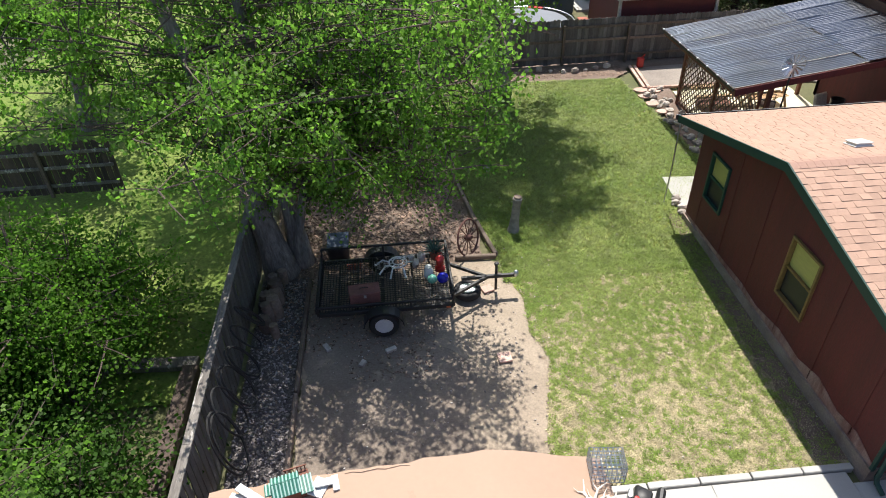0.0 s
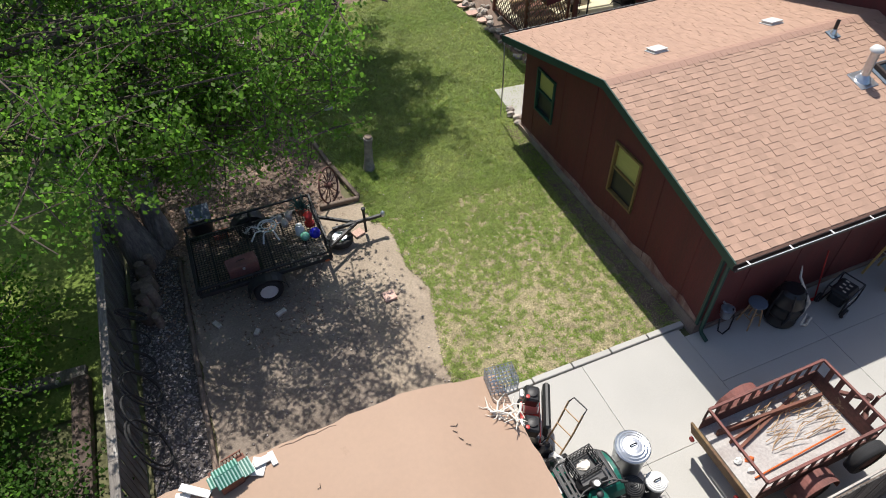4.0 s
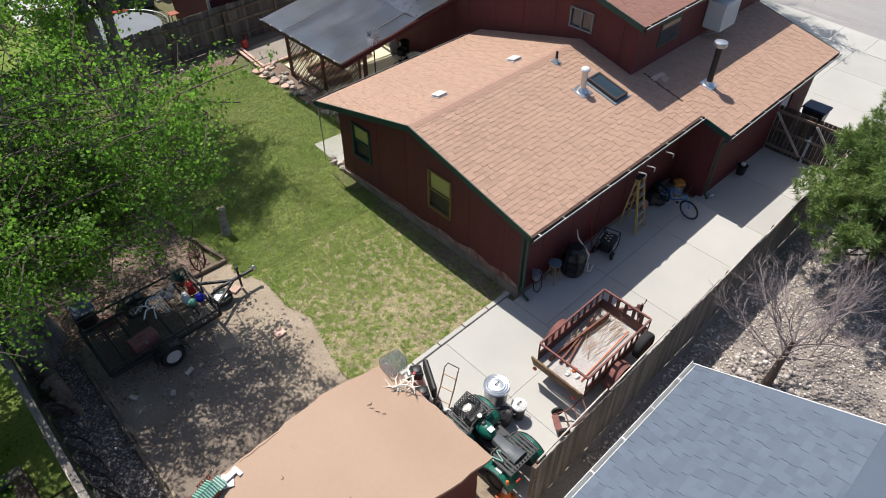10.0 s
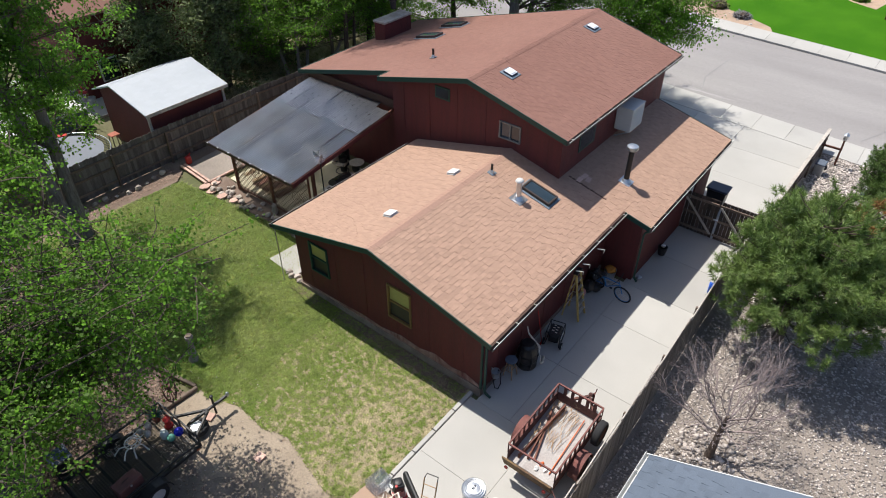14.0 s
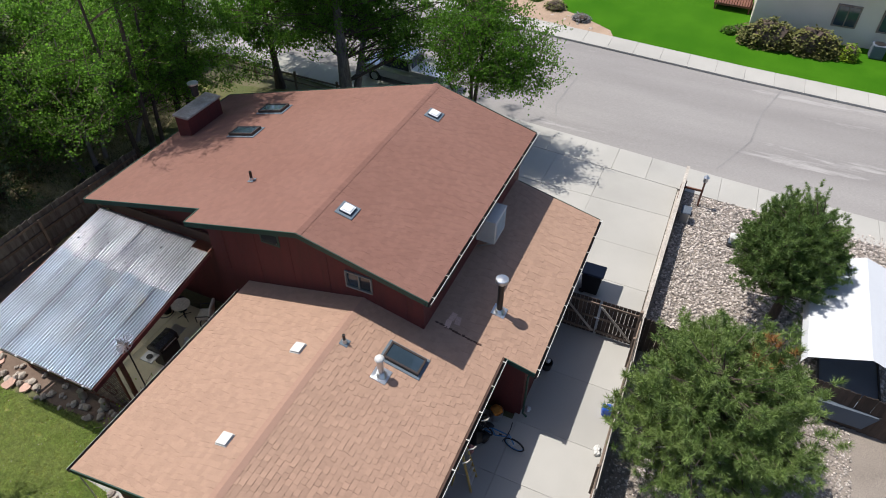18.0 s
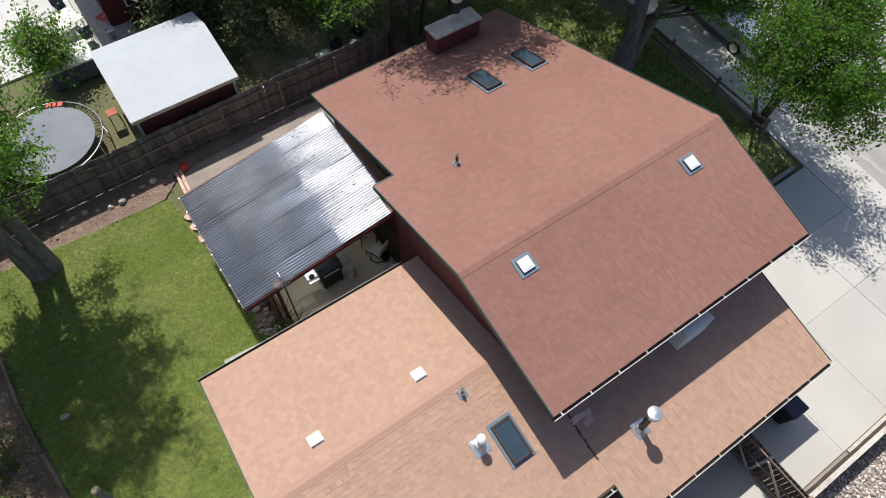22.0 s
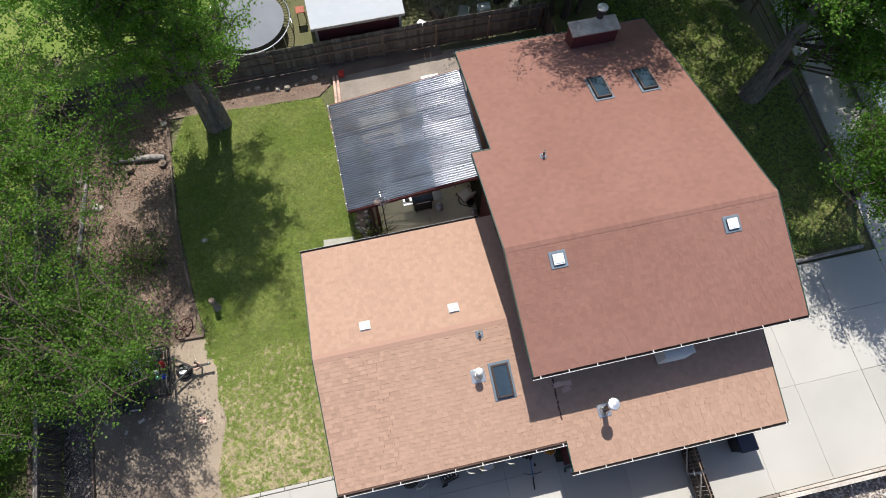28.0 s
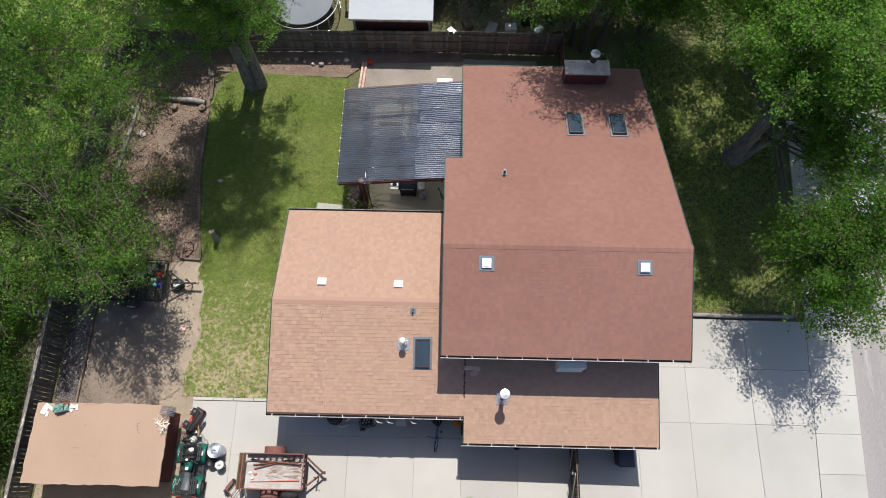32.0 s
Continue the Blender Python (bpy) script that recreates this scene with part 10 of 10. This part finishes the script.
# neighbour's grey-roofed house on the gravel side
gh = thing("grey_roofed_house", (0, 0, 0), "neighbour's low house with a blue-grey shingle roof and white gutter", "house")
GE, GR, GY0, GY1 = 2.5, 3.35, 0.5, -2.4
GPOLY = [(6.2, 0.5), (-6.0, 0.5), (-6.0, -2.4), (6.6, -2.4)]
zg = lambda y: GE + (GR - GE) * (GY0 - y) / (GY0 - GY1)
part("roof", Shape().add([(6.2, 0.5, 2.42), (-6, 0.5, 2.42), (-6, -2.4, 3.27), (6.6, -2.4, 3.27), (6.2, 0.5, 2.5), (-6, 0.5, 2.5), (-6, -2.4, 3.35), (6.6, -2.4, 3.35)], [(0, 1, 2, 3), (7, 6, 5, 4), (0, 4, 5, 1), (2, 6, 7, 3), (0, 3, 7, 4), (1, 5, 6, 2)]), M_SHINGLE_GREY, gh)
part("roof", Shape().add([(-6, -2.4, 3.35), (6.6, -2.4, 3.35), (6.6, -6.2, 2.4), (-6, -6.2, 2.4), (-6, -2.4, 3.27), (6.6, -2.4, 3.27), (6.6, -6.2, 2.32), (-6, -6.2, 2.32)], [(3, 2, 1, 0), (4, 5, 6, 7), (0, 1, 5, 4), (2, 3, 7, 6), (1, 2, 6, 5), (0, 4, 7, 3)]), M_SHINGLE_GREY, gh)
s = Shape()
for tab in shingle_courses([(-6, -2.4), (6.35, -2.4), (6.2, 0.5), (-6, 0.5)], zg, 0.5, -2.4, 0.145, 0.2, 9):
    shingle_shape(s, tab, zg, 0.01)
tagged(part("shingle_field", s, M_SHINGLE_GREY, gh), kind="stuff")
part("wall", Shape().prism([(-5.6, -0.3), (5.8, -0.3), (5.8, 2.45), (-5.6, 2.45)], -0.1, 0.05, "y"), M_BEIGE, gh)
part("wall", Shape().prism([(-6.0, -0.3), (-0.1, -0.3), (-0.1, 2.45), (-2.4, 3.2), (-6.0, 2.4)], 5.8, 5.95, "x"), M_BEIGE, gh)
gutter(-6, 6.25, 0.5, 2.5, gh, 1, M_WHITE)
part("rake_board", Shape().bar((6.21, 0.55, 2.44), (6.61, -2.4, 3.29), 0.02, 0.12), M_WHITE, gh)
# shade canopy and boat behind the divider fence
can = thing("carport_canopy", (0, 0, 0), "bright white fabric carport over a small boat", "carport")
s = Shape()
cx0, cx1 = 18.3, 23.0
prof = [(-3.0, 2.05), (-3.1, 2.3), (-4.6, 2.9), (-6.2, 2.3), (-6.3, 2.05)]
cols = 12
pts = []
for i in range(cols + 1):
    x = cx0 + (cx1 - cx0) * i / cols
    for k, (y, z) in enumerate(prof):
        pts.append((x, y, z - 0.5 + 0.02 * math.sin(i * 1.9 + k)))
m = len(prof)
s.add(pts, [(i * m + k, i * m + k + 1, (i + 1) * m + k + 1, (i + 1) * m + k) for i in range(cols) for k in range(m - 1)])
part("canopy", s, material("white_tarp", (0.62, 0.64, 0.67), (0.57, 0.59, 0.63), 0.6, fine=12, speck=0.03, bump=0.1), can, smooth=True)
for x in (18.4, 20.6, 22.9):
    for y in (-3.05, -6.25):
        part("leg", Shape().tube([(x, y, level(x, y)), (x, y, 1.55)], 0.03, 8), M_STEEL, can)
bt = thing("boat", (19.4, -4.6, level(19, -4)), "pale blue boat hull under the canopy", "boat")
part("hull", Shape().add([(-1.6, -0.6, 0.3), (1.6, -0.6, 0.3), (2.3, 0, 0.55), (1.6, 0.6, 0.3), (-1.6, 0.6, 0.3), (-1.6, -0.85, 0.95), (1.5, -0.85, 1.0), (2.6, 0, 1.1), (1.5, 0.85, 1.0), (-1.6, 0.85, 0.95)], [(0, 1, 6, 5), (1, 2, 7, 6), (2, 3, 8, 7), (3, 4, 9, 8), (4, 0, 5, 9), (5, 6, 7, 8, 9), (4, 3, 2, 1, 0)]), M_SHINGLE_GREY, bt)
part("gunwale", Shape().tube([(-1.6, -0.85, 0.97), (1.5, -0.85, 1.02), (2.6, 0, 1.12), (1.5, 0.85, 1.02), (-1.6, 0.85, 0.97)], 0.04, 6), M_BLACK, bt)
for x in (-1.0, 1.0):
    part("cradle", Shape().box((x, 0, 0.16), (0.16, 1.3, 0.32), 0.02), M_TIMBER, bt)
# front yard fittings
mb = thing("mailbox", (27.6, 0.75, level(27.6, 0.75)), "dark post lamp and letterbox frame by the pavement", "letterbox")
part("post", Shape().bar((0, 0, -0.1), (0, 0, 1.25), 0.08, 0.08, 0.008), M_REDWOOD, mb)
part("post", Shape().bar((0, 0.85, -0.1), (0, 0.85, 0.95), 0.08, 0.08, 0.008), M_REDWOOD, mb)
part("cross_rail", Shape().bar((0, -0.05, 0.8), (0, 0.9, 0.8), 0.06, 0.09, 0.006), M_REDWOOD, mb)
part("lantern", Shape().lathe([(0.06, 1.25), (0.1, 1.3), (0.09, 1.48), (0.13, 1.5), (0.02, 1.62)], (0, 0, 0), 8), M_STEEL, mb)
ub = thing("utility_box", (26.3, 1.15, level(26.3, 1.1)), "grey-green utility pedestal in the rock yard", "utility box")
part("cabinet", Shape().box((0, 0, 0.25), (0.5, 0.36, 0.55), 0.02), M_STEEL, ub)
part("lid", Shape().box((0, 0, 0.55), (0.54, 0.4, 0.06), 0.02), M_SHINGLE_GREY, ub)
part("meter", Shape().lathe([(0.09, 0), (0.09, 0.1), (0.06, 0.12)], (0.12, -0.26, 0.3), 12, "y"), M_BLACK, ub)
sg = thing("stone_lantern", (25.5, -0.85, level(25.5, -0.8)), "small white stone lantern on a dark plinth", "lantern")
part("plinth", Shape().box((0, 0, 0.06), (0.5, 0.36, 0.12), 0.02), M_BLACK, sg)
part("tier", Shape().box((0, 0, 0.17), (0.36, 0.28, 0.1), 0.02), M_SHINGLE_GREY, sg)
part("house", Shape().box((0, 0, 0.33), (0.22, 0.2, 0.24), 0.015), M_WHITE, sg)
part("roof", Shape().add([(-0.17, -0.15, 0.45), (0.17, -0.15, 0.45), (0.17, 0.15, 0.45), (-0.17, 0.15, 0.45), (0, 0, 0.6)], [(3, 2, 1, 0), (0, 1, 4), (1, 2, 4), (2, 3, 4), (3, 0, 4)]), M_WHITE, sg)
# split-rail fence on the street side of the lawn
sr = thing("split_rail_fence", (0, 0, 0), "dark split-rail fence along the front lawn", "fence", kind="structure")
for k in range(6):
    y0, y1 = 11.6 + 2.6 * k, 11.6 + 2.6 * (k + 1)
    g = level(28.75, y0)
    part("post", Shape().bar((28.75, y0, g - 0.1), (28.75, y0, g + 1.0), 0.12, 0.12, 0.015), M_TIMBER, sr)
    for z in (0.4, 0.8):
        part("rail", Shape().bar((28.75, y0, g + z), (28.75, y1, level(28.75, y1) + z), 0.09, 0.08, 0.02), M_TIMBER, sr)
lg = single("edging_log", Shape().tube([(22.3, 9.72, level(22.3, 9.7) + 0.1), (25.6, 9.7, level(25.6, 9.7) + 0.12), (28.5, 9.75, level(28.5, 9.7) + 0.1)], [0.09, 0.1, 0.08], 8), M_BARKGREY, "grey log edging the driveway lawn", "log", smooth=True)


def pickup(x, y, ang, mat, label):
    t = thing("parked_pickup", Matrix.Translation((x, y, level(x, y) - 0.08)) @ Matrix.Rotation(radians(ang), 4, "Z"), label, "truck")
    part("lower_body", Shape().box((0, 0, 0.65), (5.2, 1.85, 0.6), 0.12), mat, t)
    cab = [(-0.7, 0.95), (1.5, 0.95), (0.95, 1.68), (-0.45, 1.72)]
    part("cab", Shape().prism(cab, -0.8, 0.8, "y"), mat, t)
    part("windscreen", Shape().add([(1.47, -0.7, 1.0), (1.47, 0.7, 1.0), (0.99, 0.64, 1.64), (0.99, -0.64, 1.64)], [(0, 1, 2, 3)]), M_GLASS, t)
    part("rear_window", Shape().box((-0.62, 0, 1.4), (0.03, 1.3, 0.45), 0.005), M_GLASS, t)
    for s in (-1, 1):
        part("side_window", Shape().prism([(-0.5, 1.05), (1.2, 1.05), (0.9, 1.6), (-0.4, 1.6)], s * 0.805 - 0.01, s * 0.805 + 0.01, "y"), M_GLASS, t)
        part("bed_side", Shape().box((-1.65, s * 0.88, 1.05), (1.9, 0.08, 0.3), 0.03), mat, t)
        part("headlight", Shape().box((2.6, s * 0.7, 0.8), (0.05, 0.3, 0.18), 0.02), M_WHITE, t)
        for wx in (-1.6, 1.65):
            wheel(t, (wx, s * 0.85, 0.36), 0.36, 0.24, "y", M_STEEL)
    part("tail_gate", Shape().box((-2.6, 0, 1.05), (0.08, 1.7, 0.3), 0.03), mat, t)
    part("bumper", Shape().box((2.64, 0, 0.5), (0.14, 1.8, 0.2), 0.04), M_STEEL, t)
    return t


pickup(32.3, 17.0, 86, M_STEEL, "silver pickup parked at the kerb under the trees")
# house across the street
fh = thing("house_across_street", (0, 0, 0), "beige stucco house across the street", "house")
part("front_wall", Shape().prism([(-22, -0.8), (0.4, -0.8), (0.4, 3.2), (-22, 3.2)], 48.0, 48.25, "x"), M_BEIGE, fh)
part("side_wall", Shape().prism([(48.25, -0.8), (60, -0.8), (60, 3.2), (48.25, 3.2)], 0.15, 0.4, "y"), M_BEIGE, fh)
part("roof", Shape().add([(47.3, -23, 3.05), (47.3, 1.1, 3.05), (54, 1.1, 5.0), (54, -23, 5.0), (47.3, -23, 3.2), (47.3, 1.1, 3.2), (54, 1.1, 5.15), (54, -23, 5.15)], [(0, 1, 2, 3), (7, 6, 5, 4), (0, 4, 5, 1), (1, 5, 6, 2), (2, 6, 7, 3), (0, 3, 7, 4)]), M_SHINGLE_TOP, fh)
for y in (-4.75, -7.25, -11.5):
    w = part("window", Shape().box((47.97, y, 1.2), (0.08, 1.36, 1.34), 0.01), M_FOUNDATION, fh)
    for s in (-1, 1):
        part("pane", Shape().box((47.92, y + s * 0.31, 1.2), (0.03, 0.54, 1.14)), M_SKYGLASS, w)
pch = thing("porch_deck", (51.6, 1.7, -0.6), "dark railed porch beside the beige house", "porch")
part("deck", Shape().box((0, 0, 0.5), (2.4, 2.4, 0.12), 0.01), M_REDWOOD, pch)
for k in range(14):
    part("baluster", Shape().box((-1.15, -1.1 + 0.17 * k, 1.0), (0.04, 0.04, 0.9)), M_REDWOOD, pch)
part("hand_rail", Shape().box((-1.15, 0, 1.48), (0.09, 2.4, 0.06), 0.01), M_REDWOOD, pch)
for x in (-1.1, 1.1):
    for y in (-1.1, 1.1):
        part("post", Shape().box((x, y, 0.35), (0.1, 0.1, 2.3), 0.01), M_REDWOOD, pch)
hv = thing("air_conditioner_unit", (46.9, -6.9, -0.5), "grey outdoor air-conditioning unit by the wall", "air conditioner")
part("cabinet", Shape().box((0, 0, 0.4), (0.75, 0.75, 0.8), 0.04), M_SHINGLE_GREY, hv)
part("fan_guard", Shape().lathe([(0.3, 0.8), (0.3, 0.82), (0.05, 0.83)], (0, 0, 0), 18), M_BLACK, hv)
def hedge(x, y, rx, ry, rz, n, mat, label, seed, size=0.12, group=""):
    """A clipped shrub: a woody core with leaves over an uneven mound."""
    rg = np.random.default_rng(seed)
    t = thing("shrub", (0, 0, 0), label, "bush", group)
    z0 = -0.55 if x > 30 else level(x, y)
    part("stem_core", Shape().lump((x, y, z0 + rz * 0.4), (rx * 1.5, ry * 1.5, rz * 1.2), seed, 0.2, 7, 12), M_BARK_DARK, t)
    d = rg.normal(size=(n, 3))
    d[:, 2] = np.abs(d[:, 2])
    d /= np.linalg.norm(d, axis=1)[:, None]
    q = rg.uniform(0.72, 1.05, n)[:, None] * (1 + 0.12 * np.sin(d[:, :1] * 9 + seed) * np.cos(d[:, 1:2] * 8))
    c = np.array([x, y, z0]) + d * q * np.array([rx, ry, rz])
    v, f = kites(c, size, rg)
    tagged(part("foliage", quads("foliage", v, f, mat), mat, t), kind="stuff")


M_OLIVE = material("olive_juniper", (0.15, 0.15, 0.03), (0.095, 0.105, 0.028), 0.7, big=1.5, fine=6, amount=0.9, bump=0, each="island", spread=0.4)
M_SAGE = material("grey_sage", (0.2, 0.2, 0.2), (0.13, 0.13, 0.15), 0.8, bump=0, each="island", spread=0.3)
hedge(46.0, -0.8, 1.0, 1.7, 1.5, 4200, M_OLIVE, "broad olive juniper hedge against the house", 201, 0.16, "junipers across the street")
hedge(46.0, -3.3, 1.0, 1.7, 1.4, 4200, M_OLIVE, "broad olive juniper hedge against the house", 202, 0.16, "junipers across the street")
hedge(45.9, -5.4, 0.55, 0.55, 0.9, 1200, M_LEAF_Y, "bright yellow-green bush by the house", 203)
hedge(46.0, -8.6, 0.6, 0.9, 0.8, 1400, M_LEAF, "green bush by the house", 204)
for k, (x, y, r, m) in enumerate(((45.6, 12.6, 0.8, M_OLIVE), (44.5, 10.5, 0.65, M_SAGE), (47.3, 14.3, 0.85, M_OLIVE), (49.8, 14.8, 0.75, M_SAGE), (46.4, 14.2, 0.5, M_LEAF_B), (51.2, 15.6, 0.8, M_OLIVE), (53.8, 5.0, 0.6, M_LEAF), (55.0, 6.4, 0.6, M_LEAF), (46.9, 1.5, 0.45, M_LEAF), (47.3, 0.9, 0.5, M_LEAF))):
    hedge(x, y, r, r, r * 0.85, 1100, m, "rounded shrub in the gravel bed across the street", 210 + k, 0.12, "shrubs across the street")
for k in range(10):
    x, y = 43.5 + 0.33 * k, 9.6 + 0.45 * k + 0.5 * ((k * 5) % 4)
    single("boulder", Shape().lump((x, y, -0.45), (0.4, 0.32, 0.25), 300 + k, 0.25), M_ROCK, "pale boulder in the gravel bed across the street", "rock", "boulders across the street")

# ---- single shingles nearest the camera ----
_shapes = {}
for tab, zf, mat, parent in TILES:
    x0, x1, ya, yb, lift = tab
    key = (round(x1 - x0, 2), round(yb - ya, 3), lift)
    if key not in _shapes:
        s = Shape()
        shingle_shape(s, (0.0, x1 - x0, 0.0, yb - ya, lift), lambda y: PITCH * y, 0.006, 0.0006)
        _shapes[key] = s.mesh("shingle", mat)
    part("shingle", _shapes[key], mat, parent, at=Matrix.Translation((x0, ya, zf(ya))))
